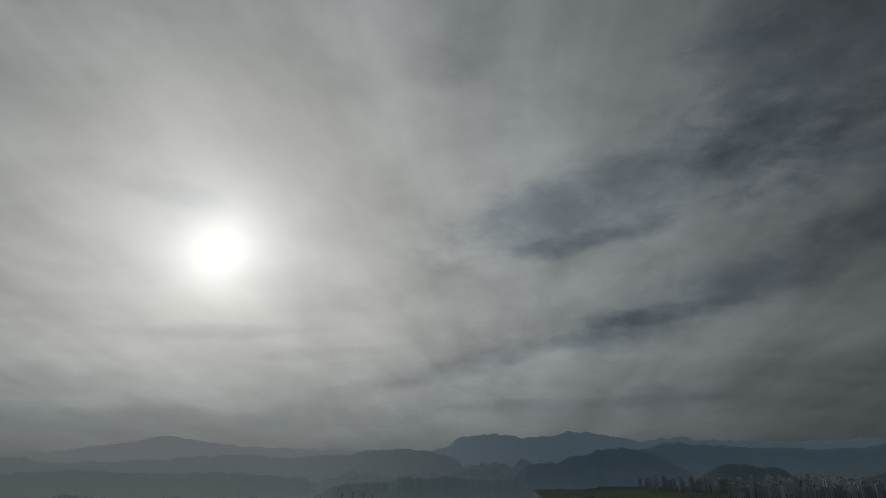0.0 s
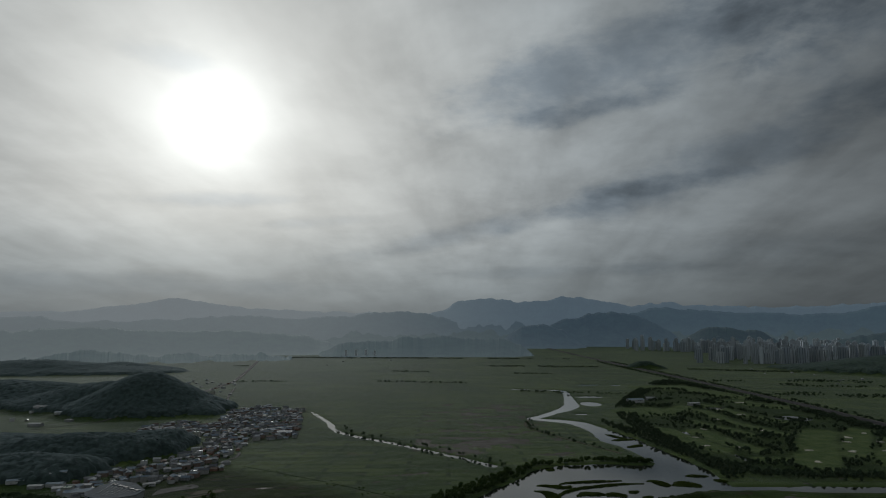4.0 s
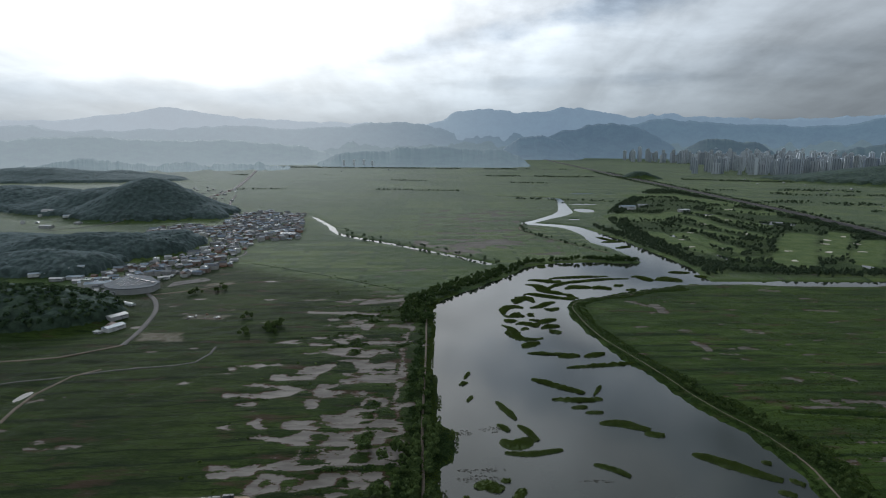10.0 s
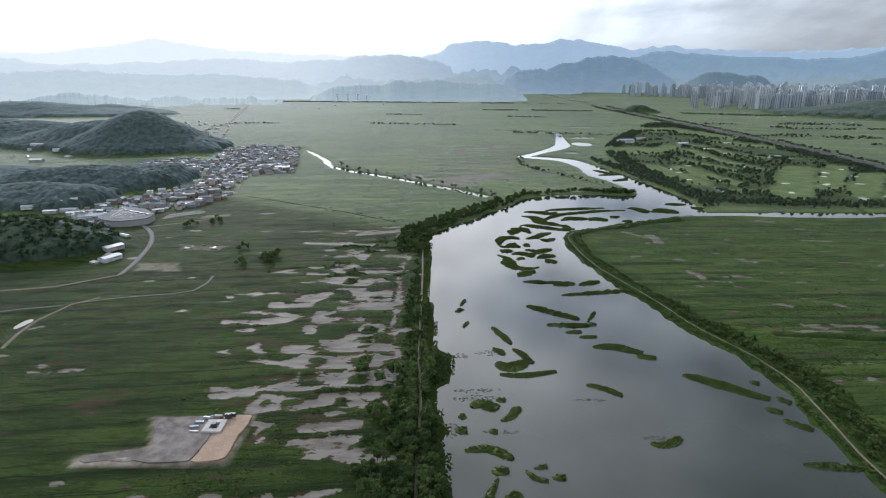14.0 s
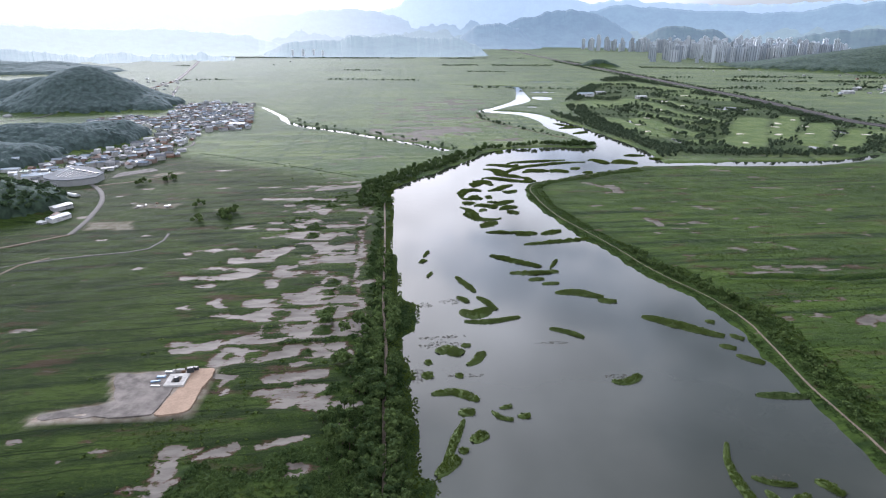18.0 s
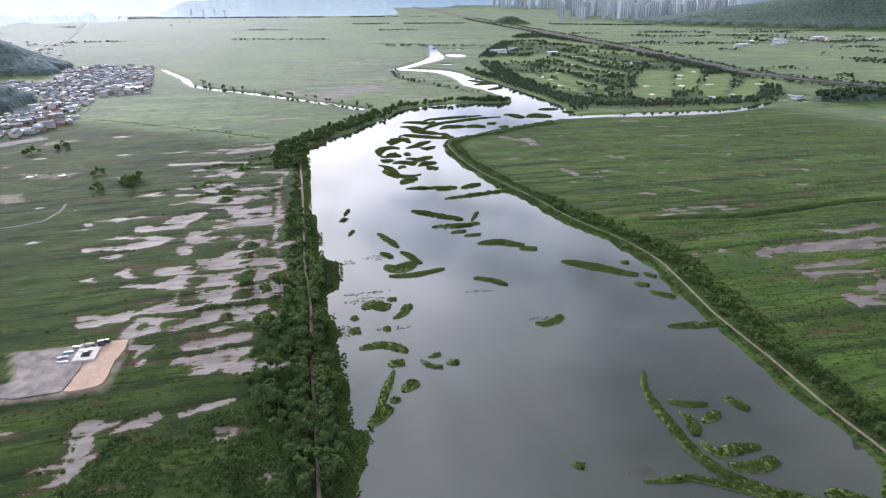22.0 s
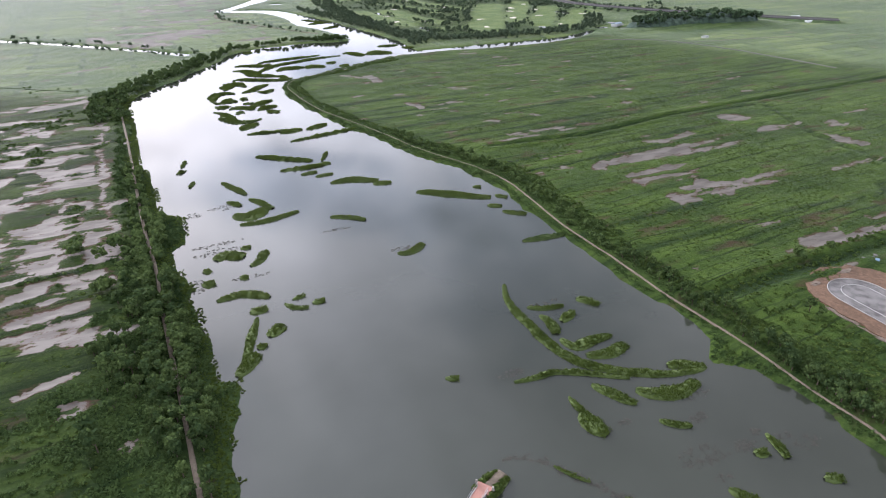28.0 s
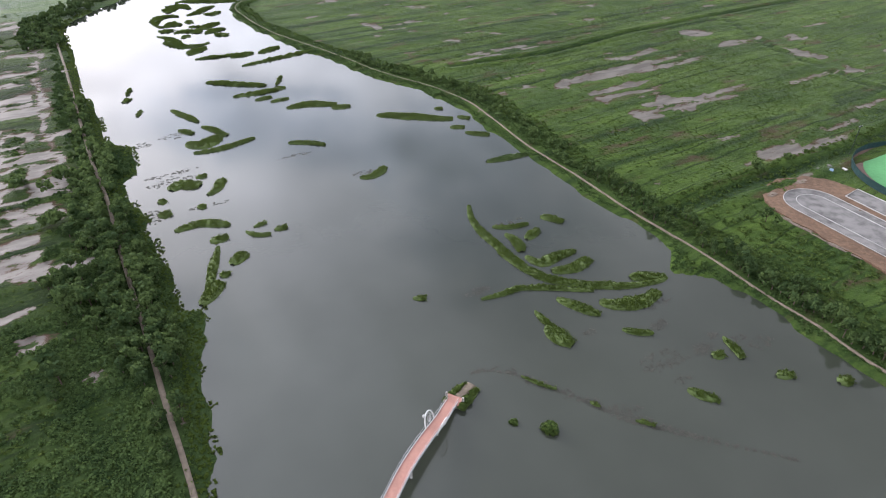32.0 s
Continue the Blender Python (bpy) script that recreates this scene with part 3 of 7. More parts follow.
mud_pan((-86.4, 255), (-80.6, 256.2), (-69.2, 255.2), (-65.6, 258.9), (-53.8, 258.5), (-40.7, 260), (-24.8, 259.7), (-21.1, 259.7), (-19.1, 246.4), (-18.6, 237.7), (-22.4, 234.8), (-23.6, 229.7), (-30.2, 230.4), (-38.4, 230.6), (-46.5, 231.7), (-52.2, 237.3), (-54.3, 242.9), (-62.7, 247), (-71.2, 249.7), (-79.9, 252.9))
mud_pan((-75.2, 228.7), (-68.2, 233), (-62.3, 238.1), (-60.7, 244.9), (-58.8, 234.6), (-51.3, 230), (-51.8, 226.5), (-59.3, 225.8), (-67.1, 227.4), (-74.4, 226.7))
mud_pan((-51.8, 219.2), (-47.7, 224.3), (-39.9, 225), (-30, 225.6), (-23.9, 225), (-22.5, 212.1), (-29.4, 214.2), (-37.1, 215), (-46.6, 215.5), (-57.3, 212.8), (-64.3, 212.3), (-72.6, 209.9), (-76.5, 208.6), (-74.4, 218.1), (-71.9, 223.4), (-63.5, 222.9), (-56.7, 221.2))
mud_pan((-60.1, 276.3), (-53.6, 276.1), (-42.8, 285.6), (-39.9, 296.6), (-27.9, 295), (-30.1, 287.1), (-34.1, 282.9), (-30, 273), (-24.8, 273.3), (-23.6, 264.7), (-31.9, 264.3), (-43.3, 263.7), (-51.2, 264.5))
mud_pan((-58.2, 320), (-45.9, 324.3), (-32.6, 331.4), (-26.8, 328.6), (-27.1, 318.4), (-37.3, 317.5), (-45.3, 317.5), (-53, 315.2))
mud_pan((-77.4, 368.3), (-61.8, 372.6), (-43.6, 372.2), (-43.3, 358.5), (-54.3, 357), (-66.2, 359.8))
mud_pan((-53.6, 349.1), (-45.3, 353.2), (-41.3, 345.1), (-30.4, 348.4), (-29.9, 336.9), (-38.5, 337.8), (-46.7, 334), (-51.4, 340.9))
mud_pan((-83.9, 332.2), (-74.9, 342.1), (-64.5, 346), (-67.1, 334.4), (-73.2, 330.5))
mud_pan((-95.1, 319.3), (-95.9, 328.8), (-82.5, 324.5), (-71.7, 329.1), (-71.9, 321.9), (-81.8, 320.4), (-88.9, 318.8))
mud_pan((-115.3, 301.9), (-101.5, 300.9), (-90.7, 304.2), (-77.2, 308.4), (-78.2, 300.3), (-89.2, 297), (-100.3, 295.9), (-113.9, 297))
mud_pan((-104.4, 290.3), (-94.8, 291.6), (-94.9, 287.3), (-102.2, 285.9))
mud_pan((-71.9, 290.8), (-65.5, 295.6), (-62.7, 285.3), (-66.3, 284.5))
mud_pan((-67.3, 299.6), (-67.3, 307.5), (-60.9, 312.2), (-62.9, 302.5), (-63.8, 297.1))
mud_pan((-75.6, 271), (-73.7, 263.1), (-67.2, 262.1), (-58.7, 262.8), (-66.3, 270.4))
mud_pan((-53.9, 200), (-46.9, 202.6), (-38.1, 204), (-29.4, 203.6), (-30.5, 199.3), (-35.9, 199.1), (-39.4, 198.4), (-44.6, 197.5), (-50.5, 196.8))
mud_pan((-53.3, 192.9), (-44.1, 193.8), (-32, 194.2), (-28.9, 194.7), (-30, 190.7), (-36.9, 190.8), (-41.1, 189.4), (-48.5, 188))
mud_pan((-36.4, 184.2), (-28, 187.3), (-25.8, 185.3), (-26.7, 178), (-34.4, 180))
mud_pan((-68.3, 200), (-66.1, 203.5), (-60.8, 202.6), (-62.2, 200.5), (-65.1, 198.3), (-62.4, 192.7), (-64.4, 190.8))
mud_pan((-95.2, 230.8), (-84.1, 229.3), (-76.2, 230.7), (-75, 227.7), (-83.4, 226.6), (-94.2, 227.2))
mud_pan((-93.3, 224.1), (-83.2, 225.8), (-76.1, 226), (-75.6, 223.8), (-82.5, 222.7), (-92.6, 221.5))
mud_pan((-90.6, 269), (-88.2, 273.8), (-85.2, 266.2), (-80.7, 261.5), (-86.1, 262.7))
mud_pan((-74.9, 393.2), (-64.4, 396.8), (-50.7, 384.4), (-51.2, 375.7), (-61.7, 376.8))
mud_pan((-68.1, 430.8), (-59.6, 430.9), (-52, 408.7), (-56, 410), (-62.3, 423.6))
mud_pan((-112.6, 341.3), (-108.6, 345.9), (-103.6, 340.9), (-107.9, 337.3))
mud_pan((200.6, 233.4), (212.5, 236.7), (234.9, 238.1), (246.3, 237.4), (267.2, 237.3), (293.4, 236.2), (266.2, 232.2), (256.5, 233), (266.7, 228.6), (300.8, 227.5), (285, 225.5), (263.8, 225.8), (243.6, 226.1), (234.5, 227), (220.5, 228.5), (205.6, 230.7), (201.4, 225.5), (195.9, 227.5))
mud_pan((203.7, 214.4), (218.8, 216.2), (237.9, 216.3), (243.2, 215.4), (233.6, 211.9), (214.9, 211.9), (203.4, 212))
mud_pan((202.5, 208.2), (215.1, 208.3), (235, 205.7), (243, 206), (232.6, 203.4), (214.7, 205.9), (203.8, 201.7))
mud_pan((215.2, 191.6), (225.4, 190.9), (231.6, 196.9), (235.8, 195.5), (234.7, 191), (250.9, 186.6), (269.6, 187.1), (281.2, 186.4), (265.6, 183.9), (247.2, 183.4), (237.8, 185.2), (225.7, 186), (216, 188.8))
mud_pan((204.1, 187.4), (220.2, 184.2), (233.2, 181.1), (251.4, 182), (265.2, 177.2), (251.3, 178.7), (236.2, 178.8), (231.7, 174.2), (226.7, 176.8), (222.6, 181.3), (212.2, 181.6), (216.9, 176.1), (207.2, 178.3), (202.8, 175.7), (203.5, 183.2))
mud_pan((218.2, 132.5), (226.9, 131.3), (241.7, 131.8), (237.4, 126.9), (243.7, 124.7), (252.9, 127), (262.3, 125.8), (265.5, 123.5), (260, 122), (247.2, 122.2), (236.4, 121), (223.5, 124), (215.5, 125.6))
mud_pan((324.1, 269.3), (340, 269.9), (342, 258.3), (327.4, 258.8))
mud_pan((335.1, 242.1), (347.3, 239.6), (348.1, 235.1), (323.8, 234.9), (321.8, 237.2))
mud_pan((353.1, 215.3), (357.7, 207.8), (358.4, 193), (351.3, 193.4), (347.8, 204.6))
mud_pan((355.9, 184.1), (354.7, 175), (354, 168), (340.7, 174.1), (324.3, 175.9), (301.7, 174.5), (302.8, 176.8), (326.4, 178.7), (347, 174.9))
mud_pan((262.2, 133), (277.1, 132.4), (286.6, 134.4), (285.6, 131.4), (278.1, 130.5), (263.2, 131.1))
mud_pan((247.8, 252.4), (267.1, 250.3), (284.7, 254.6), (287.4, 250.6), (265.5, 246.4), (249.1, 249.3))
mud_pan((-75.8, 161.8), (-69, 161.9), (-63.4, 160.1), (-65.3, 158.3), (-68.2, 158.6), (-69.4, 154.8), (-68.7, 150), (-64.8, 145.3), (-69.4, 143), (-71.3, 146.1))
mud_pan((-65, 154.9), (-62.2, 157.5), (-55, 162.2), (-50.7, 161.5), (-53, 157.4), (-58.5, 156.2))
mud_pan((-47.8, 160.8), (-40.5, 163.8), (-31.6, 165.1), (-36.5, 162.3), (-42.6, 160.9), (-46, 159))


def reach(x, y, lines):
    """Signed distance from the nearest of several banded lines."""
    d = np.full(x.shape, 60.0)
    for line in lines:
        w_ = float(line[:, 2].max()) + 14
        near = (x > line[:, 0].min() - w_) & (x < line[:, 0].max() + w_) & (y > line[:, 1].min() - w_) & (y < line[:, 1].max() + w_)
        if near.any():
            d[near] = np.minimum(d[near], line_distance(x[near], y[near], line))
    return d


def mud_cover(x, y, shore):
    """How bare and wet the ground is: 0 under grass to 1 on open mud."""
    m = np.zeros(x.shape)
    a = (x > -230) & (x < 440) & (y > 90) & (y < 620)
    xa, ya = x[a], y[a]
    rag = (fbm(xa * 0.6, ya, 7, 21, 4) - 0.42) * 4.5
    d = reach(xa, ya, MUD) + rag
    for pan in PANS:
        near = (xa > pan[:, 0].min() - 8) & (xa < pan[:, 0].max() + 8) & (ya > pan[:, 1].min() - 8) & (ya < pan[:, 1].max() + 8)
        d[near] = np.minimum(d[near], ring_distance(xa[near], ya[near], pan) * 1.6 - 0.7 + 0.45 * rag[near])
    d = np.maximum(d, -1.5 * reach(xa, ya, GREEN) - rag * 0.4)
    # flecks of bare silt round the pans of the western flats
    flats = smooth01(-ring_distance(xa, ya, FLATS), -30, 20)
    d = np.minimum(d, 26 * (0.78 - 0.11 * flats - fbm(xa * 0.35, ya, 7, 27, 4)))
    m[a] = smooth01(-d, -2.4, 1.6)
    # small pans north of the canal
    c = (x > -40) & (x < 140) & (y > 690) & (y < 1150)
    v = fbm(x[c] * 0.3, y[c] * 0.6, 9, 61, 3)
    m[c] = np.maximum(m[c], 0.9 * smooth01(v, 0.545, 0.62))
    return m * smooth01(shore, 2, 6)


FAIRWAYS = []


def fairway(half, *spine):
    FAIRWAYS.append(spline([(x, y, half * 1.22) for x, y in spine], 20))


fairway(18, (367, 639), (486, 840))
fairway(13, (439, 692), (549, 855))
fairway(13, (449, 652), (552, 786))
fairway(11, (463, 621), (576, 740))
fairway(13, (290, 858), (297, 774), (307, 725))
fairway(13, (330, 844), (336, 772), (346, 722))
fairway(12, (354, 934), (386, 814))
fairway(13, (410, 1042), (411, 908), (429, 825))
fairway(15, (448, 1100), (457, 982))
fairway(22, (518, 1167), (563, 1084))
fairway(14, (336, 996), (405, 1093))
fairway(26, (513, 1443), (555, 1230))
fairway(40, (452, 1413), (490, 1417))
fairway(12, (466, 988), (483, 931))
fairway(10, (329, 672), (352, 674))
fairway(34, (307, 1031), (336, 1039))


def mown_cover(x, y):
    """Golf fairways: leaf-shaped bays of short grass."""
    f = np.zeros(x.shape)
    near = (x > 240) & (x < 640) & (y > 580) & (y < 1600)
    d = np.full(near.sum(), 99.0)
    for line in FAIRWAYS:
        d = np.minimum(d, line_distance(x[near], y[near], line))
    f[near] = 1 - smooth01(d + (fbm(x[near], y[near], 30, 71, 3) - 0.5) * 10, -2.0, 1.5)
    return f


fair = np.full(fx.shape, 99.0)
close_ = (fx > 240) & (fx < 640) & (fy > 580) & (fy < 1600)
for line in FAIRWAYS:
    fair[close_] = np.minimum(fair[close_], line_distance(fx[close_], fy[close_], line))
mud = mud_cover(fx, fy, shore)
mown = mown_cover(fx, fy)
wood = smooth01(hill, 1.5, 5.0)
bare = smooth01(-ring_distance(fx, fy, PAD), -1.5, 1.5)
for ring, much in ((((-206, 401), (-178, 402), (-171, 384), (-200, 383)), 0.45), (((-299, 557), (-279, 563), (-254, 536), (-265, 518)), 0.6), (((-192, 446), (-160, 444), (-162, 432), (-190, 433)), 0.3), (((-215, 545), (-193, 552), (-190, 540), (-214, 532)), 0.4)):
    bare = np.maximum(bare, much * smooth01(-ring_distance(fx, fy, np.array(ring, float)) + (fbm(fx, fy, 6, 91, 3) - 0.5) * 6, -1.5, 2))
fz = fz - 0.40 * mud * (shore > 0) + 0.45 * (bare > 0.7) * bare + 0.8 * (fbm(fx, fy, 9, 90, 3) - 0.5) * smooth01(shore, 3, 12)
marsh = np.where(fx > 40, 1 - smooth01(fy, 552, 566), 1 - smooth01(fy + 0.69 * fx, 452, 502)) * smooth01(fx, -330, -260) * (1 - smooth01(fx + 0.4 * (fy - 330), 520, 600))
west, east_ = strips(fx, fy, 15.5, 0.13, 5), np.minimum(strips(fx, fy, 21, 0.02, 6), strips(fx, fy, 33, 0.05, 16))
DITCH_RINK = np.array([(149.0, 116), (176, 116.4), (202, 116), (232, 114.5), (253, 114), (277, 116), (340, 117)])
DITCH_FIELD = np.array([(167.0, 284), (226, 276), (301, 286), (383, 288), (471, 289), (560, 290)])
DITCH_CROSS = np.array([(383.0, 288), (346, 218), (334, 157), (331, 118)])
dyke = np.minimum(np.minimum(line_distance(fx, fy, DITCH_RINK) * 0.62, line_distance(fx, fy, DITCH_FIELD)), line_distance(fx, fy, DITCH_CROSS) * 1.3)
ditch = np.where(fx < 60, (1 - smooth01(west, 0.7, 2.6)) * (fbm(fx * 0.3, fy, 20, 95, 2) > 0.42), np.maximum((1 - smooth01(east_, 0.7, 2.4)) * (fbm(fx * 0.3, fy, 25, 96, 2) > 0.5), 1 - smooth01(dyke, 1.3, 2.6)))
ditch = ditch * marsh * (1 - mud)
fz = fz + (fx > 146) * (0.8 * np.exp(-((dyke - 4.2) / 1.3) ** 2) - 0.7 * (1 - smooth01(dyke, 1.0, 2.6)))

# soil painted dark for the shade under shrubs, and the rough between the fairways
THICKET = np.array([(-76, 60), (-76, 132), (-71, 146), (-64, 153), (-52, 150), (-44, 152), (-34, 159), (-23, 164), (-28, 188), (-24, 205), (-22, 240), (-19, 300), (-17, 480), (10, 500), (10, 60)], float)
GLADES = [(-37, 140, 12, 5), (-35, 118, 9, 13), (-44, 131, 7, 4), (-20, 117, 3, 4), (-21, 186, 4, 9), (-20, 215, 3, 10), (-47, 100, 8, 6), (-63, 120, 6, 9), (-18, 265, 3, 18), (-62, 143, 4, 2)]


def thicket_cover(x, y):
    """How closely shrubs cover the western bank."""
    gap = np.zeros(x.shape)
    for gx_, gy_, ga, gb in GLADES:
        gap = np.maximum(gap, 1 - smooth01(np.hypot((x - gx_) / ga, (y - gy_) / gb) + (fbm(x, y, 6, 33, 3) - 0.5) * 1.2, 0.75, 1.05))
    return smooth01(-ring_distance(x, y, THICKET) + (fbm(x, y, 9, 34, 3) - 0.5) * 12, -1, 3) * (1 - 0.8 * gap)


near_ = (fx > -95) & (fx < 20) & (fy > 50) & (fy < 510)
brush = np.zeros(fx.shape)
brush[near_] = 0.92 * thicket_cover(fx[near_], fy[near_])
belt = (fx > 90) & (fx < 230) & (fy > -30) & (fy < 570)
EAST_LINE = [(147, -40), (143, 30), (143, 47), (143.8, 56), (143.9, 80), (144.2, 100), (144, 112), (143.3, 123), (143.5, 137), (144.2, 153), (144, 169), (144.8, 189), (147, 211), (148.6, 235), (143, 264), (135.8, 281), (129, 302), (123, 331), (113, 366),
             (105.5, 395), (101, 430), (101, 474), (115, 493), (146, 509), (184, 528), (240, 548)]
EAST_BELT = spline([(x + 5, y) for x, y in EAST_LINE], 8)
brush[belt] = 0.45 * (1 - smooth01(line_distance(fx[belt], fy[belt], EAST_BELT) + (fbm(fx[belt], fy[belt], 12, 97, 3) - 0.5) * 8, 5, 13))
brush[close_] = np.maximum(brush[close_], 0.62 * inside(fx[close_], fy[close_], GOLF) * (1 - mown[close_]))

nx_, ny_ = len(xs), len(ys)
ids = np.arange(nx_ * ny_).reshape(ny_, nx_)
quads = np.stack([ids[:-1, :-1], ids[:-1, 1:], ids[1:, 1:], ids[1:, :-1]], -1).reshape(-1, 4)
ground_mesh = array_mesh("ground", np.stack([fx, fy, fz], -1), quads, M_GROUND)
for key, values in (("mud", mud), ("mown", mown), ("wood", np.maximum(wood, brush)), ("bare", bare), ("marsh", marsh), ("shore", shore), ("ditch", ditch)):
    ground_mesh.attributes.new(key, "FLOAT", "POINT").data.foreach_set("value", values.astype(np.float32))
ground = tagged(new("ground", ground_mesh), "flat green river marsh, paddies and wooded hills", "ground", kind="structure")

# one sheet of water under the banks
water_mesh = array_mesh("water", [(-420, -200, 0), (720, -200, 0), (720, 1600, 0), (-420, 1600, 0)], [(0, 1, 2, 3)], M_WATER, False)
water = tagged(new("water", water_mesh), "calm grey-green river water mirroring the cloudy sky", "river", kind="structure")


# ---- distant ridges: layered silhouettes behind everything ----
def ridge(name, radius, crest_points, amp, size, seed, material, label, apron=420.0, foot=-5.0):
    """A long mountain ridge along an arc; its crest is given by bearings and heights over the horizon in degrees, and is rough by amp."""
    n = 900
    pa, pe = np.array(crest_points, float).T
    az = np.linspace(pa[0], pa[-1], n)
    soft = [np.interp(az + k, pa, pe) for k in (-0.3, 0, 0.3)]
    peaks = 1 - np.abs(2 * fbm(az, az * 0 + seed, size, seed, 5) - 1) * 2.2
    crest = sum(soft) / 3 + amp * (1.6 * (fbm(az, az * 0 + seed, size * 0.8, seed + 2, 7) - 0.5) + 0.7 * (peaks - 0.6) + 1.1 * (fbm(az, az * 0 + seed, 0.45, seed + 4, 5) - 0.5))
    a = np.radians(az)
    eye = 130.0
    rows = []
    for k, (dr, f) in enumerate(((-apron, 0.0), (-340, 0.03), (-240, 0.2), (-140, 0.5), (-70, 0.76), (-25, 0.93), (0, 1.0), (60, 0.6))):
        r = radius + dr
        rag = (fbm(az * 40, az * 0 + k * 37, 30, seed + 5, 4) - 0.5) * 70 * f * (1 - f) * 4
        top = eye + radius * np.tan(np.radians(crest))
        z = foot + (top - foot) * f + rag * 0.4
        rows.append(np.stack([np.sin(a) * (r + rag), np.cos(a) * (r + rag), z], -1))
    k = len(rows)
    i = np.arange(k * n).reshape(k, n)
    q = np.stack([i[:-1, :-1], i[:-1, 1:], i[1:, 1:], i[1:, :-1]], -1).reshape(-1, 4)
    return tagged(new(name, array_mesh(name, np.concatenate(rows), q, material)), label, "mountain", kind="structure")


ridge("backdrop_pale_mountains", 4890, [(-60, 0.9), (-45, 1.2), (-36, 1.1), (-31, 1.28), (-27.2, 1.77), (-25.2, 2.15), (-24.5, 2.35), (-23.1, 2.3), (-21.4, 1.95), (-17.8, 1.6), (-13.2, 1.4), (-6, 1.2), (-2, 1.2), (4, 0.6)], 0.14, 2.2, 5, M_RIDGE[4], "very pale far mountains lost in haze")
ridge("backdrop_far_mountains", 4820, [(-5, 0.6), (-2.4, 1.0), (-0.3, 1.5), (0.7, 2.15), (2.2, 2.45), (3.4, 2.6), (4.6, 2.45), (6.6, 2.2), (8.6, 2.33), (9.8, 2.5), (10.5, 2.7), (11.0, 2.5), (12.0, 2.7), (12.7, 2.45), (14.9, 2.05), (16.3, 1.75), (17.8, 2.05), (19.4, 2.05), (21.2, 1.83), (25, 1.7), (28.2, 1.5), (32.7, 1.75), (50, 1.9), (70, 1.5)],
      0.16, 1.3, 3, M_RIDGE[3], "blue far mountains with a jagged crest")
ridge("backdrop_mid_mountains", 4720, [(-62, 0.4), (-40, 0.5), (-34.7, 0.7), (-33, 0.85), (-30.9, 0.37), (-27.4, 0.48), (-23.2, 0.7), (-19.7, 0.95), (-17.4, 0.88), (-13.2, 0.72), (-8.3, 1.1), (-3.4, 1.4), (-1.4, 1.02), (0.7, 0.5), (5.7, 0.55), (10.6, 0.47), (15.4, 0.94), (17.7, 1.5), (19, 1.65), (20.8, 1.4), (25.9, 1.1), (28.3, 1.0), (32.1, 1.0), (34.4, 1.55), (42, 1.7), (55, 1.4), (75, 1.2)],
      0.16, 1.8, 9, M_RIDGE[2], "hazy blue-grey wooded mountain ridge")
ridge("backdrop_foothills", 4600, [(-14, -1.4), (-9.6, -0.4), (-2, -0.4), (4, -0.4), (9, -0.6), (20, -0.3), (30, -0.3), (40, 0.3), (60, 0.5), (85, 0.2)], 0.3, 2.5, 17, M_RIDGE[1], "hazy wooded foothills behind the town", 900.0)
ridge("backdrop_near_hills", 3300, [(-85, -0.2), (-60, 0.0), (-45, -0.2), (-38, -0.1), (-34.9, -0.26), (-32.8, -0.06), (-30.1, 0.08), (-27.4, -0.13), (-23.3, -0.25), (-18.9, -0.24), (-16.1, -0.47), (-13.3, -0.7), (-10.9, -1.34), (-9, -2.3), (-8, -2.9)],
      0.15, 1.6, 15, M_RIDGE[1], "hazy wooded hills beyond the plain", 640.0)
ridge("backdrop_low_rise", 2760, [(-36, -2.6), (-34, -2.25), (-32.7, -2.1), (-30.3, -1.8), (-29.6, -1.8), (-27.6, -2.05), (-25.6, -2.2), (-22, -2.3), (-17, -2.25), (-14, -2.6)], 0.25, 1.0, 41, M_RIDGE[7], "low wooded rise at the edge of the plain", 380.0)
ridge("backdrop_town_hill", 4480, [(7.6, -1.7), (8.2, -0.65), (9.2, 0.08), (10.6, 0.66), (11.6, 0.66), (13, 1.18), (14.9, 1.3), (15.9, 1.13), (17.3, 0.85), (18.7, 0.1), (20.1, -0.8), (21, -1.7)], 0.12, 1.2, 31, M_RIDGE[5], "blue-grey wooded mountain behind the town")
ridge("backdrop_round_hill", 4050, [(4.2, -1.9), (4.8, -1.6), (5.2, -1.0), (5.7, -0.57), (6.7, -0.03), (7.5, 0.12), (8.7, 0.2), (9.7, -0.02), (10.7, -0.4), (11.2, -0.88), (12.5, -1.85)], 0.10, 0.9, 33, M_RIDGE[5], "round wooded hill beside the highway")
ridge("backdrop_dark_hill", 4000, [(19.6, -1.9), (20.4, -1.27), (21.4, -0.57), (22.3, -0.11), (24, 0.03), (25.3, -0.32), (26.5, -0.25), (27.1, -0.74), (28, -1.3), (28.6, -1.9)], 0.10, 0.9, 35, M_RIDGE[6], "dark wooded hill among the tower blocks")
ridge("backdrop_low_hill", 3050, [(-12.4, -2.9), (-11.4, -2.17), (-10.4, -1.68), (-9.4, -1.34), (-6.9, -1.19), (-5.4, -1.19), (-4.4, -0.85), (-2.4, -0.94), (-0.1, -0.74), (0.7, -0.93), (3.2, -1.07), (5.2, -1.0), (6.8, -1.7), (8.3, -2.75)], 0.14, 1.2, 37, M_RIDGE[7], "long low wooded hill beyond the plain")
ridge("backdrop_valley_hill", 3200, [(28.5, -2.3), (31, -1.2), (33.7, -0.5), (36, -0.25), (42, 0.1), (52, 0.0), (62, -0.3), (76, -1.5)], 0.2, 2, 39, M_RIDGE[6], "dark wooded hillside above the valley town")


# ---- plants ----
RNG = np.random.default_rng(7)


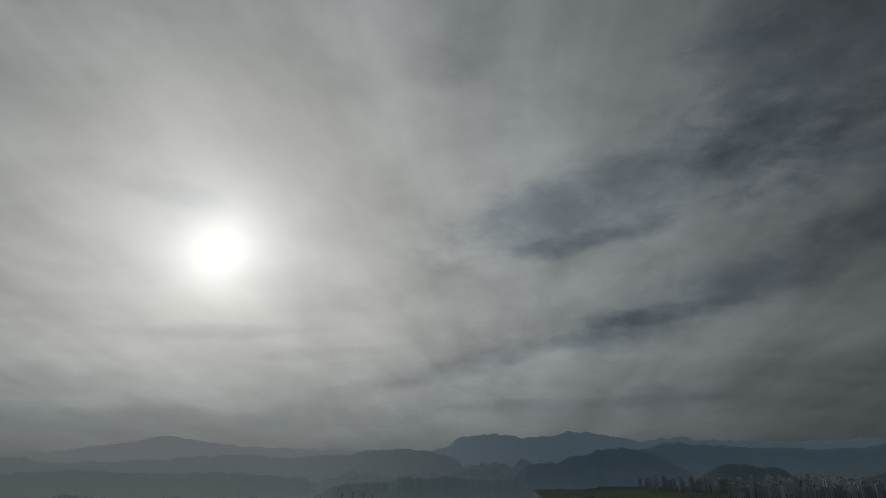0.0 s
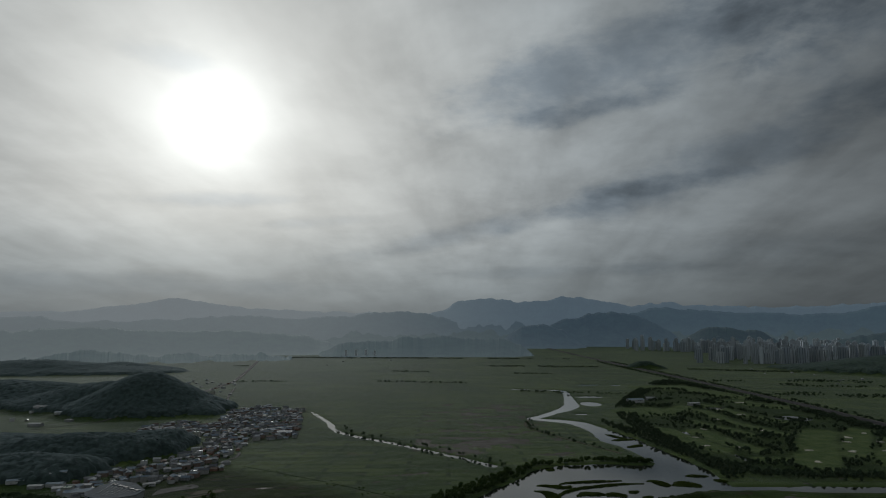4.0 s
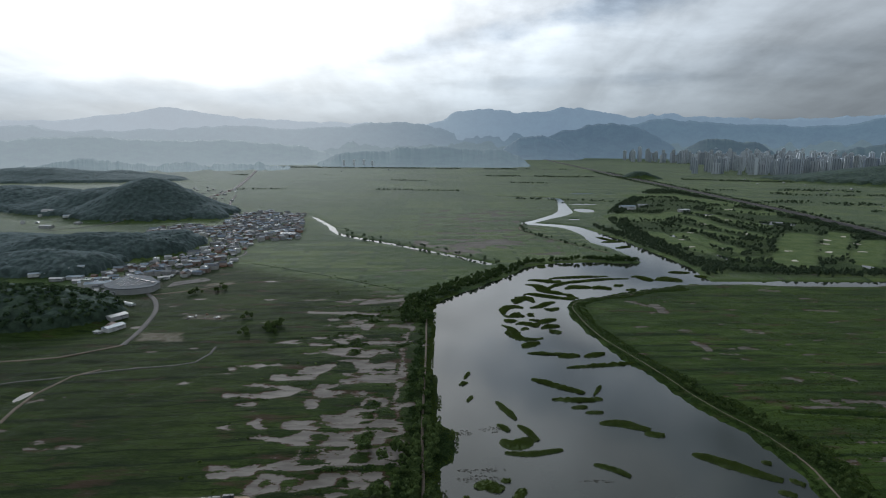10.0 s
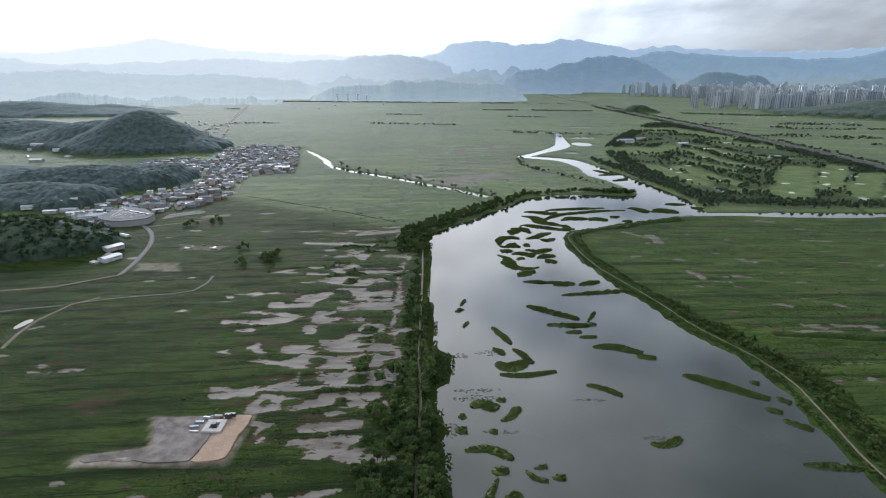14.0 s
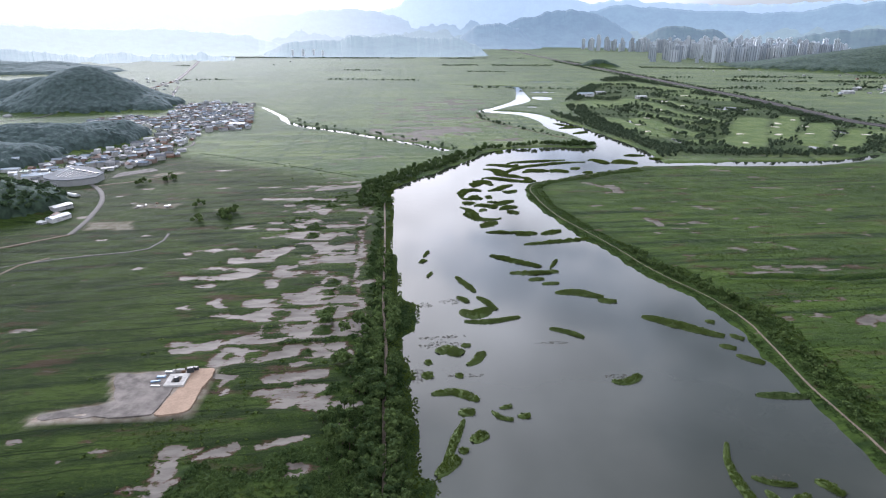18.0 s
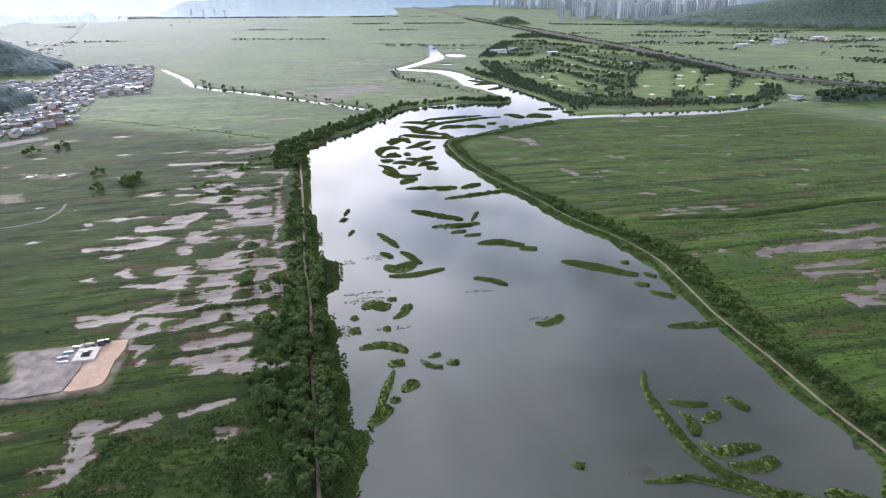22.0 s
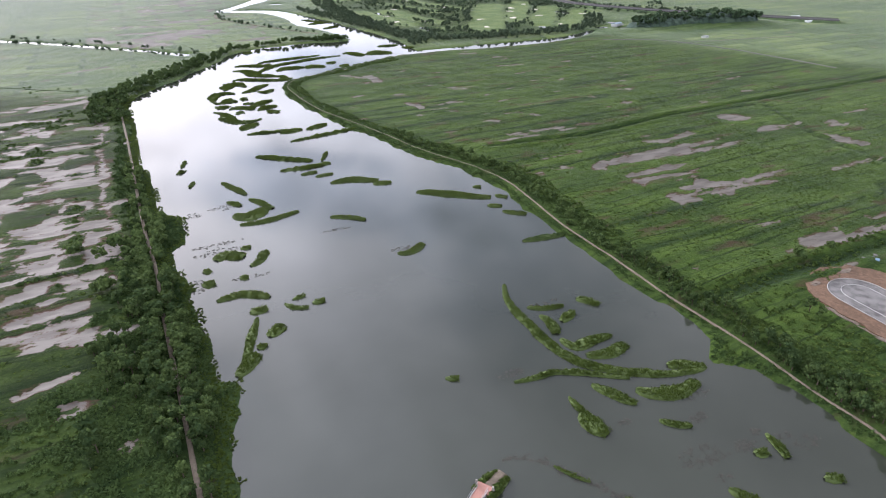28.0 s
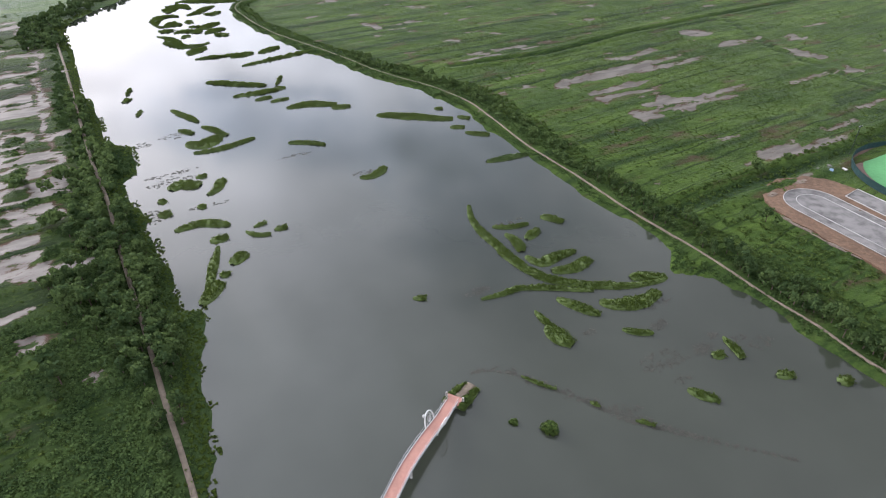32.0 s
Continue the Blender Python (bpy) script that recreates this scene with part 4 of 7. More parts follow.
def part(name, bm, mat, parent=None, label=""):
    """Links a bmesh as one mesh object under a thing or part."""
    me = bpy.data.meshes.new(name)
    bm.to_mesh(me)
    bm.free()
    me.materials.append(mat)
    ob = new(name, me)
    ob.parent = parent
    if label:
        ob["label"] = label
    return ob


def leaf_material(name, dark, light, glow=0.3, sheen=0.15, canopy=0.0, spec=0.35):
    """Leaves; canopy: how far they are shaded as one closed canopy rather than leaf by leaf."""
    m, n = material(name)
    geo = n.tree.nodes.new("ShaderNodeNewGeometry")
    r = n.math("ADD", n.math("MULTIPLY", geo.outputs["Random Per Island"], 0.6), n.math("MULTIPLY", n.tree.nodes.new("ShaderNodeObjectInfo").outputs["Random"], 0.35))
    r = n.math("ADD", r, n.math("MULTIPLY", n.math("SUBTRACT", n.noise(geo.outputs["Position"], 0.12, 3), 0.5), 0.9))
    c = n.mix(n.ramp(r, 0.05, 0.95), dark, light)
    normal = None
    if canopy:
        up = n.tree.nodes.new("ShaderNodeVectorMath")
        up.operation = "ADD"
        n.put(up.inputs[0], n.scale(geo.outputs["Normal"], 1 - canopy))
        n.put(up.inputs[1], (0, 0, canopy))
        unit = n.tree.nodes.new("ShaderNodeVectorMath")
        unit.operation = "NORMALIZE"
        n.put(unit.inputs[0], up.outputs[0])
        normal = unit.outputs[0]
    b = finish(n, c, 0.55 if spec > 0.2 else 0.9, normal, sheen=sheen, spec=spec)
    t = n.node("ShaderNodeBsdfTranslucent", Color=n.mix(0.5, c, (0.10, 0.14, 0.03)))
    mixed = n.node("ShaderNodeMixShader", Fac=glow)
    n.put(mixed.inputs[1], b.outputs[0])
    n.put(mixed.inputs[2], t.outputs[0])
    out = [k for k in n.tree.nodes if k.bl_idname == "ShaderNodeOutputMaterial"][0]
    n.put(out.inputs["Surface"], mixed.outputs[0])
    return m


M_LEAF = leaf_material("tree_leaves", (0.033, 0.062, 0.024), (0.104, 0.154, 0.049), 0.3, 0.15, 0.5, 0.1)
# leaves of distant woods: paler, bluer and more sheened to imitate haze
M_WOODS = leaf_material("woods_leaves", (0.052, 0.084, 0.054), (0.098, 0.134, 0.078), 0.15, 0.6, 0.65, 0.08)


def canopy_material(name, dark, light, sheen, rough=0.6):
    """A closed canopy seen from far: crowns of different green, shade painted dark between, with leafy relief."""
    m, n = material(name)
    pos = n.tree.nodes.new("ShaderNodeNewGeometry").outputs["Position"]
    bent = n.tree.nodes.new("ShaderNodeVectorMath")
    n.put(bent.inputs[0], pos)
    n.put(bent.inputs[1], n.scale(n.node("ShaderNodeTexNoise", Scale=0.3, Vector=pos).outputs["Color"], 4.0))
    cells = n.node("ShaderNodeTexVoronoi", Scale=0.17, Vector=bent.outputs[0])
    leafy = n.noise(pos, 0.8, 5, 0.75)
    tone = n.math("ADD", n.math("MULTIPLY", n.noise(cells.outputs["Position"], 0.9, 2), 0.6), n.math("MULTIPLY", n.noise(pos, 0.025, 4), 0.5))
    c = n.mix(n.ramp(tone, 0.35, 0.75), dark, light)
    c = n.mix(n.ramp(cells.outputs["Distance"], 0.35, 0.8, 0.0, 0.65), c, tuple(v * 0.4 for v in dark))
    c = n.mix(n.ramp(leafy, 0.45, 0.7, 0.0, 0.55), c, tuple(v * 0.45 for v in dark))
    relief = n.math("SUBTRACT", n.math("MULTIPLY", leafy, 0.8), n.math("MULTIPLY", cells.outputs["Distance"], 1.2))
    finish(n, c, 0.9, n.bump(relief, rough, 1.4), sheen=sheen, spec=0.05, sheen_tint=(0.74, 0.90, 1.0), sheen_rough=0.5)
    return m


# haze is painted into the leaves: bluish tones and sheen, paler on far hills
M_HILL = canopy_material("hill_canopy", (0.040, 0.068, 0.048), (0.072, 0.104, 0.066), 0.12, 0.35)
M_HILL_HAZY = canopy_material("hazy_hill_canopy", (0.056, 0.085, 0.078), (0.076, 0.108, 0.098), 0.24, 0.3)
# crowns on the hills, lightened and sheened for haze as well
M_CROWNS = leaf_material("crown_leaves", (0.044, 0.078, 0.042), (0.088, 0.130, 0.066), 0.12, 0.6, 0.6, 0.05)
M_BRUSH = leaf_material("brush_leaves", (0.024, 0.049, 0.018), (0.078, 0.124, 0.037), 0.25, 0.1, 0.6, 0.08)
M_SHRUB = leaf_material("shrub_leaves", (0.044, 0.080, 0.022), (0.118, 0.165, 0.040), 0.3, 0.1, 0.7, 0.08)
M_REED = leaf_material("reed_leaves", (0.074, 0.114, 0.021), (0.092, 0.136, 0.026), 0.45, 0.1, 0.9, 0.1)
M_BARK = plain("bark", (0.10, 0.075, 0.055), 0.9, bump=0.4)


def clump(count, lobes, leaf, seed, flat=0.75):
    """Corners of many small leaf sprays on the skins of overlapping lobes (x, y, z, radius): array of quads (n, 4, 3)."""
    r = np.random.default_rng(seed)
    pick = r.choice(len(lobes), count, p=np.array([l[3] ** 2 for l in lobes]) / sum(l[3] ** 2 for l in lobes))
    lob = np.array(lobes)[pick]
    n = r.normal(size=(count, 3))
    n[:, 2] = n[:, 2] * 0.8 + 0.35
    n /= np.linalg.norm(n, axis=1)[:, None]
    c = lob[:, :3] + n * lob[:, 3:4] * r.uniform(0.72, 1.08, (count, 1)) * [1, 1, flat]
    tilt = n + r.normal(size=(count, 3)) * 0.45
    tilt /= np.linalg.norm(tilt, axis=1)[:, None]
    a = np.cross(tilt, r.normal(size=(count, 3)))
    a /= np.linalg.norm(a, axis=1)[:, None]
    b = np.cross(tilt, a)
    s = leaf * r.uniform(0.6, 1.35, (count, 1))
    return np.stack([c - a * s - b * s * 0.6, c + a * s * 0.7 - b * s, c + a * s + b * s * 0.7, c - a * s * 0.6 + b * s], 1)


def crown_shape(count, leaf, seed, tall=1.0, lobes=7):
    """A broad-leaved crown of about 1 m radius with its foot at 0."""
    r = np.random.default_rng(seed)
    ls = [(0, 0, 0.95 * tall, 0.62)]
    for k in range(lobes):
        t, d = r.uniform(0, 6.283), r.uniform(0.3, 0.62)
        ls.append((math.cos(t) * d, math.sin(t) * d, r.uniform(0.45, 1.35) * tall, r.uniform(0.28, 0.46)))
    return clump(count, ls, leaf, seed)


NEAR_CROWNS = [crown_shape(380, 0.11, 30 + k, 1.0 + 0.12 * k) for k in range(5)]
FAR_CROWNS = [crown_shape(44, 0.27, 50 + k, 0.9 + 0.1 * k, 4) for k in range(6)]
MID_CROWNS = [crown_shape(90, 0.21, 70 + k, 0.9 + 0.1 * k, 5) for k in range(6)]
BUSHES = [clump(54, [(0, 0, 0.25, 0.6), (0.4, 0.2, 0.2, 0.45), (-0.4, -0.1, 0.22, 0.45), (0.1, -0.45, 0.18, 0.42)], 0.165, 90 + k) for k in range(5)]
FINE = [clump(19, [(0, 0, 0.15, 0.6), (0.5, 0.25, 0.1, 0.45), (-0.45, 0.2, 0.1, 0.45)], 0.17, 85 + k, 0.5) for k in range(5)]
SPRIGS = [clump(22, [(0, 0, 0.2, 0.55), (0.45, 0.25, 0.15, 0.4), (-0.4, 0.2, 0.15, 0.4)], 0.34, 95 + k) for k in range(5)]


def lump_shape(seed, rough=0.32):
    """A closed crown seen from afar: a knobbly leafy mass, wider than high. Corners and triangles."""
    bm = bmesh.new()
    bmesh.ops.create_icosphere(bm, subdivisions=2, radius=1.0)
    for v in bm.verts:
        v.co *= 1 + rough * (noise.noise(v.co * 1.6 + Vector((seed * 3.1, 0, 0))) + 0.8 * noise.noise(v.co * 3.7 + Vector((0, seed * 2.3, 0))))
        v.co = Vector((v.co.x, v.co.y, v.co.z * 0.85 + 0.55))
    low = [f for f in bm.faces if f.calc_center_median().z < -0.02]
    bmesh.ops.delete(bm, geom=low, context="FACES")
    bmesh.ops.delete(bm, geom=[v for v in bm.verts if not v.link_faces], context="VERTS")
    bm.verts.index_update()
    out = np.array([v.co[:] for v in bm.verts]), np.array([[v.index for v in f.verts] for f in bm.faces])
    bm.free()
    return out


LUMPS = [lump_shape(k) for k in range(6)]


def lumped(name, x, y, z, size, mat, label, category, tall=1.0):
    """One object of many far crowns."""
    r = np.random.default_rng(len(x) + 9)
    pick, turn, vs, fs, o = r.integers(0, len(LUMPS), len(x)), r.uniform(0, 6.283, len(x)), [], [], 0
    tall = tall * r.uniform(0.8, 1.3, len(x))
    for k, (sv, sf) in enumerate(LUMPS):
        m = pick == k
        if not m.any():
            continue
        c, s = np.cos(turn[m])[:, None], np.sin(turn[m])[:, None]
        p = size[m][:, None]
        v = np.stack([(sv[None, :, 0] * c - sv[None, :, 1] * s) * p + x[m][:, None], (sv[None, :, 0] * s + sv[None, :, 1] * c) * p + y[m][:, None], sv[None, :, 2] * p * tall[m][:, None] + z[m][:, None]], -1)
        n = len(v)
        fs.append((sf[None] + (o + np.arange(n) * len(sv))[:, None, None]).reshape(-1, 3))
        vs.append(v.reshape(-1, 3))
        o += n * len(sv)
    return tagged(new(name, array_mesh(name, np.concatenate(vs), np.concatenate(fs), mat, True)), label, category, kind="stuff")


def tuft_shape(seed, blades=9):
    """A tuft of reeds: leaning tapered blades round a foot."""
    r = np.random.default_rng(seed)
    out = []
    for _ in range(blades):
        t, lean, h, wid = r.uniform(0, 6.283), r.uniform(0.05, 0.5), r.uniform(0.6, 1.1), r.uniform(0.07, 0.15)
        d, s = np.array([math.cos(t), math.sin(t), 0]), np.array([-math.sin(t), math.cos(t), 0])
        foot, tip = d * r.uniform(0, 0.3), d * (0.2 + lean) + [0, 0, h]
        out.append([foot - s * wid, foot + s * wid, tip + s * wid * 0.5, tip - s * wid * 0.5])
    return np.array(out)


TUFTS = [tuft_shape(110 + k) for k in range(6)]


def joined(name, shapes, x, y, z, size, material, label, category, squash=None, kind="stuff"):
    """One object of many plants: each place takes a shape at random, turned and scaled."""
    r = np.random.default_rng(len(x) + 5)
    quads = []
    pick, turn = r.integers(0, len(shapes), len(x)), r.uniform(0, 6.283, len(x))
    tall = np.ones(len(x)) if squash is None else squash
    for k, shape in enumerate(shapes):
        m = pick == k
        if not m.any():
            continue
        c, s = np.cos(turn[m])[:, None, None], np.sin(turn[m])[:, None, None]
        p, z_ = size[m][:, None, None], size[m][:, None, None] * tall[m][:, None, None]
        q = np.stack([(shape[None, :, :, 0] * c - shape[None, :, :, 1] * s) * p + x[m][:, None, None],
                      (shape[None, :, :, 0] * s + shape[None, :, :, 1] * c) * p + y[m][:, None, None], shape[None, :, :, 2] * z_ + z[m][:, None, None]], -1)
        quads.append(q.reshape(-1, 4, 3))
    v = np.concatenate(quads).reshape(-1, 3)
    me = array_mesh(name, v, np.arange(len(v)).reshape(-1, 4), material, False)
    return tagged(new(name, me), label, category, kind=kind)


def scatter(x0, x1, y0, y1, spacing, seed):
    """Jittered places over a rectangle."""
    r = np.random.default_rng(seed)
    px, py = np.meshgrid(np.arange(x0, x1, spacing), np.arange(y0, y1, spacing))
    return (px + r.uniform(-0.5, 0.5, px.shape) * spacing).ravel(), (py + r.uniform(-0.5, 0.5, py.shape) * spacing).ravel()


def rough_height(x, y):
    """The ground's height at arrays of places, read off its grid."""
    i = np.clip(np.searchsorted(xs, x) - 1, 0, len(xs) - 2)
    j = np.clip(np.searchsorted(ys, y) - 1, 0, len(ys) - 2)
    u, v = (x - xs[i]) / (xs[i + 1] - xs[i]), (y - ys[j]) / (ys[j + 1] - ys[j])
    h = fz.reshape(shape_of)
    return (h[j, i] * (1 - u) + h[j, i + 1] * u) * (1 - v) + (h[j + 1, i] * (1 - u) + h[j + 1, i + 1] * u) * v


def grid_read(values, x, y):
    i = np.clip(np.searchsorted(xs, x) - 1, 0, len(xs) - 2)
    j = np.clip(np.searchsorted(ys, y) - 1, 0, len(ys) - 2)
    return values.reshape(shape_of)[j, i]


PATH_WEST = spline([(-6, 40), (-6, 90), (-6.6, 112), (-7, 141), (-8, 185), (-8, 217), (-10, 259), (-11, 315), (-12, 381), (-14, 447), (-16, 486)], 5)
PATH_EAST = spline(EAST_LINE + [(330, 543), (445, 530)], 6)
EAST_BANK = spline([(x - 3, y) for x, y in EAST_LINE], 8)
WEST_BEND = spline([(-17, 440), (-18, 462), (-8, 494), (14, 524), (40, 558), (64, 594), (84, 628), (111, 646), (156, 656), (205, 652)], 8)


def grove(name, x, y, keep, size, shapes, mat, label, category, squash=None):
    """Plants on the kept places; without shapes they are far crowns."""
    if shapes is None:
        return lumped(name, x[keep], y[keep], rough_height(x[keep], y[keep]) - 0.1 * size[keep], size[keep], mat, label, category, 1.0 if squash is None else float(squash[0]))
    z = np.maximum(rough_height(x[keep], y[keep]), 0.0)
    return joined(name, shapes, x[keep], y[keep], z - 0.1 * size[keep], size[keep], mat, label, category, None if squash is None else squash[keep])


# shrubs and creepers of the western bank, a closed cover with open meadow between
x, y = scatter(-80, 8, 60, 480, 1.28, 201)
d, wd = line_distance(x, y, PATH_WEST), grid_read(shore, x, y)
thick = thicket_cover(x, y)
keep = (wd > 1.5 + 4.5 * fbm(x, y, 12, 39, 2)) & (d > 1.2) & (grid_read(mud, x, y) < 0.3) & (RNG.random(len(x)) < thick * np.where(y < 250, 0.92, 0.55))
size = RNG.uniform(0.7, 1.5, len(x)) * np.where(d < 3.0, 0.5, 1.0) * (0.8 + 0.5 * fbm(x, y, 12, 36, 2))
grove("shrubs", x, y, keep & (y < 190), size, BUSHES, M_BRUSH, "dense green shrubs and creepers on the river bank", "shrubs", np.full(len(x), 0.85))
grove("shrubs", x, y, keep & (y >= 190), size * 1.15, SPRIGS, M_BRUSH, "low green shrubs beside the dirt path", "shrubs", np.full(len(x), 0.85))

# reeds along both shores
x, y = scatter(-26, 175, 20, 520, 1.05, 203)
wd = grid_read(shore, x, y)
fringe = RNG.uniform(0.35, 0.75, len(x))
keep = (wd > np.where(x > 60, -0.6, 0.1)) & (wd < np.where(x > 60, 0.9 + 3.2 * fbm(x, y, 10, 39, 2), 2.0 + 6.5 * fbm(x, y, 12, 39, 2))) & (RNG.random(len(x)) < 0.97)
grove("shore_reeds", x, y, keep & (x < 60), fringe, SPRIGS, M_REED, "bright green reeds fringing the shore", "reeds", np.full(len(x), 0.9))
grove("shore_reeds", x, y, keep & (x >= 60), fringe, SPRIGS, M_BRUSH, "dark green reeds fringing the shore", "reeds", np.full(len(x), 0.9))

# shrubs of the eastern bank and of its dyke
x, y = scatter(95, 215, -20, 560, 1.6, 205)
de, wd, dp = line_distance(x, y, EAST_BANK), grid_read(shore, x, y), line_distance(x, y, PATH_EAST)
width = np.where(y < 130, 17, np.where(y < 300, 19, 12)) * (0.6 + 0.8 * fbm(x, y, 30, 35, 2))
keep = (wd > 1.5) & (dp > np.where(y > 235, 0.4, 1.1)) & (de < width) & (RNG.random(len(x)) < 0.8)
bulk = RNG.uniform(0.7, 1.6, len(x)) * np.where(dp < 3, 0.55, 1.0)
dense = (dp < 5) | (fbm(x, y, 11, 37, 3) > 0.56)
grove("shrubs", x, y, keep & dense, bulk, BUSHES, M_BRUSH, "dense shrubs along the eastern dyke path", "shrubs")
grove("shrubs", x, y, keep & ~dense, bulk * 0.8, BUSHES, M_SHRUB, "rank green weeds behind the eastern dyke", "shrubs")
x, y = scatter(150, 300, 40, 150, 2.2, 206)
dd = np.minimum(line_distance(x, y, np.array([(163.0, 120), (209, 119), (300, 117)])), line_distance(x, y, np.array([(165.0, 118), (172, 80), (176, 30)])))
keep = (dd < 7 * fbm(x, y, 18, 36, 2) + 1) & (dd > 1.2) & (np.hypot(x - 250, y - 92) > 24) & ~((x > 180) & (x < 218) & (y < 110)) & (RNG.random(len(x)) < 0.75)
grove("shrubs", x, y, keep, RNG.uniform(0.7, 1.5, len(x)), BUSHES, M_SHRUB, "rank weeds and shrubs beside a ditch", "shrubs")

x, y = scatter(150, 232, -10, 113, 1.8, 209)
keep = (line_distance(x, y, PATH_EAST) > 4) & (grid_read(shore, x, y) > 8) & (grid_read(bare, x, y) < 0.05) & (np.hypot((x - 250) / 1.5, y - 88) > 27) & (RNG.random(len(x)) < 0.15 + 0.75 * smooth01(fbm(x, y, 12, 38, 3), 0.4, 0.6))
grove("weeds", x, y, keep, RNG.uniform(0.5, 1.1, len(x)), SPRIGS, M_SHRUB, "rank green weeds on waste ground behind the dyke", "weeds", np.full(len(x), 0.7))

# bushes on the mud flats and hedges along the field banks
x, y = scatter(-230, -16, 140, 540, 5.5, 207)
b = strips(x, y, 15.5, 0.13, 5)
keep = (grid_read(mud, x, y) < 0.6) & (grid_read(bare, x, y) < 0.1) & ((RNG.random(len(x)) < 0.03 * (x > -120)) | ((b < 1.8) & (x > -110) & (RNG.random(len(x)) < 0.35)) | ((x > -36) & (RNG.random(len(x)) < 0.3)))
grove("marsh_bushes", x, y, keep, RNG.uniform(0.6, 1.4, len(x)), SPRIGS, M_SHRUB, "low round bushes scattered over the marsh", "shrubs", np.full(len(x), 0.7))
x, y = scatter(160, 420, 120, 540, 7, 208)
b = strips(x, y, 21, 0.02, 6)
keep = (grid_read(mud, x, y) < 0.4) & (((b < 1.6) & (RNG.random(len(x)) < 0.4)) | (RNG.random(len(x)) < 0.05))
grove("marsh_bushes", x, y, keep, RNG.uniform(0.5, 1.2, len(x)), SPRIGS, M_SHRUB, "low tussocks along the meadow ditches", "shrubs", np.full(len(x), 0.6))

# tussocks of rank grass over the nearer marsh and meadow
M_GRASS = leaf_material("grass_leaves", (0.034, 0.056, 0.012), (0.080, 0.112, 0.024), 0.3, 0.1, 0.8, 0.08)
x, y = scatter(-120, -8, 70, 300, 1.7, 241)
fade = (1 - smooth01(y - 0.5 * x, 190, 270)) * smooth01(x, -110, -70)
keep = (grid_read(mud, x, y) < 0.25) & (grid_read(bare, x, y) < 0.1) & (grid_read(shore, x, y) > 3) & (RNG.random(len(x)) < fade * (0.15 + 0.75 * smooth01(fbm(x * 0.4, y, 9, 55, 3), 0.42, 0.6)))
grove("tussocks", x, y, keep, RNG.uniform(0.4, 0.9, len(x)), [s[:9] for s in SPRIGS], M_GRASS, "rank green tussocks all over the marsh", "grass", np.full(len(x), 0.5))
x, y = scatter(155, 470, 110, 540, 3.4, 244)
keep = (grid_read(mud, x, y) < 0.3) & (grid_read(shore, x, y) > 6) & (RNG.random(len(x)) < 0.9 * smooth01(fbm(x * 0.22, y, 8, 59, 4), 0.5, 0.62))
grove("tussocks", x, y, keep, RNG.uniform(0.5, 1.2, len(x)), [s[:10] for s in SPRIGS], M_SHRUB, "dark green sedge in rows over the wet meadow", "grass", np.full(len(x), 0.5))
x, y = scatter(155, 320, 20, 330, 2.2, 242)
keep = (grid_read(mud, x, y) < 0.25) & (grid_read(shore, x, y) > 6) & (np.hypot(x - 256, y - 83) > 32) & ~((x > 180) & (x < 226) & (y < 114)) & (RNG.random(len(x)) < 0.2 + 0.7 * smooth01(fbm(x * 0.3, y, 9, 56, 3), 0.44, 0.6))
grove("tussocks", x, y, keep, RNG.uniform(0.4, 0.9, len(x)), [s[:9] for s in SPRIGS], M_GRASS, "green tussocks over the wet meadow", "grass", np.full(len(x), 0.55))
# round bushes on the green islets in the mud
x, y = scatter(-110, -16, 170, 500, 1.9, 243)
gd = reach(x, y, GREEN)
keep = (gd < -0.3) & (grid_read(mud, x, y) < 0.5) & (RNG.random(len(x)) < 0.75) & (fbm(x, y, 14, 57, 2) > 0.47)
grove("mud_bushes", x, y, keep, RNG.uniform(0.6, 1.5, len(x)), SPRIGS, M_BRUSH, "dark round bushes standing on the mud", "shrubs", np.full(len(x), 0.8))

# woods: bank of the river bend, golf course, hills
x, y = scatter(-30, 215, 430, 690, 4.0, 211)
wd, db = grid_read(shore, x, y), line_distance(x, y, WEST_BEND)
keep = (wd > 2.5) & (db < np.where(x < 60, 19, 12) * (0.5 + fbm(x, y, 30, 37, 2))) & (RNG.random(len(x)) < 0.9)
grove("riverside_woods", x, y, keep, RNG.uniform(1.7, 2.9, len(x)), MID_CROWNS, M_LEAF, "dark green trees along the river bend", "trees")

x, y = scatter(225, 640, 560, 1650, 5.2, 213)
wd, fw = grid_read(shore, x, y), grid_read(mown, x, y)
inn = inside(x, y, GOLF)
edge = ring_distance(x, y, GOLF)
upbank = line_distance(x, y, UPSTREAM)
dens = np.where(inn, smooth01(fbm(x, y, 34, 38, 3), 0.58, 0.66) * 0.6 + 0.02, 0) + (np.abs(edge) < 14) * 0.85 + inn * ((grid_read(fair, x, y) > 1.5) & (grid_read(fair, x, y) < 9)) * 0.7 + ((upbank < 26) & (x > 215) & (y < 960)) * 0.9
keep = (wd > 2) & (fw < 0.05) & (RNG.random(len(x)) < dens)
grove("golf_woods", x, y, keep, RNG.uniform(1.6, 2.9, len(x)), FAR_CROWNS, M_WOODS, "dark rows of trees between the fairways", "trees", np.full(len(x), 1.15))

x, y = scatter(-140, 215, 640, 1320, 8, 214)
wd = grid_read(shore, x, y)
hedge = (line_distance(x, y, CANAL) < 13) | (line_distance(x, y, np.array([(118.0, 935), (112, 860), (190, 700)])) < 6)
keep = (wd > 1.5) & hedge & (RNG.random(len(x)) < 0.6)
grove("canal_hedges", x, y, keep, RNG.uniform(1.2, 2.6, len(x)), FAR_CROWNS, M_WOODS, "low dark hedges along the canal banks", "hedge")

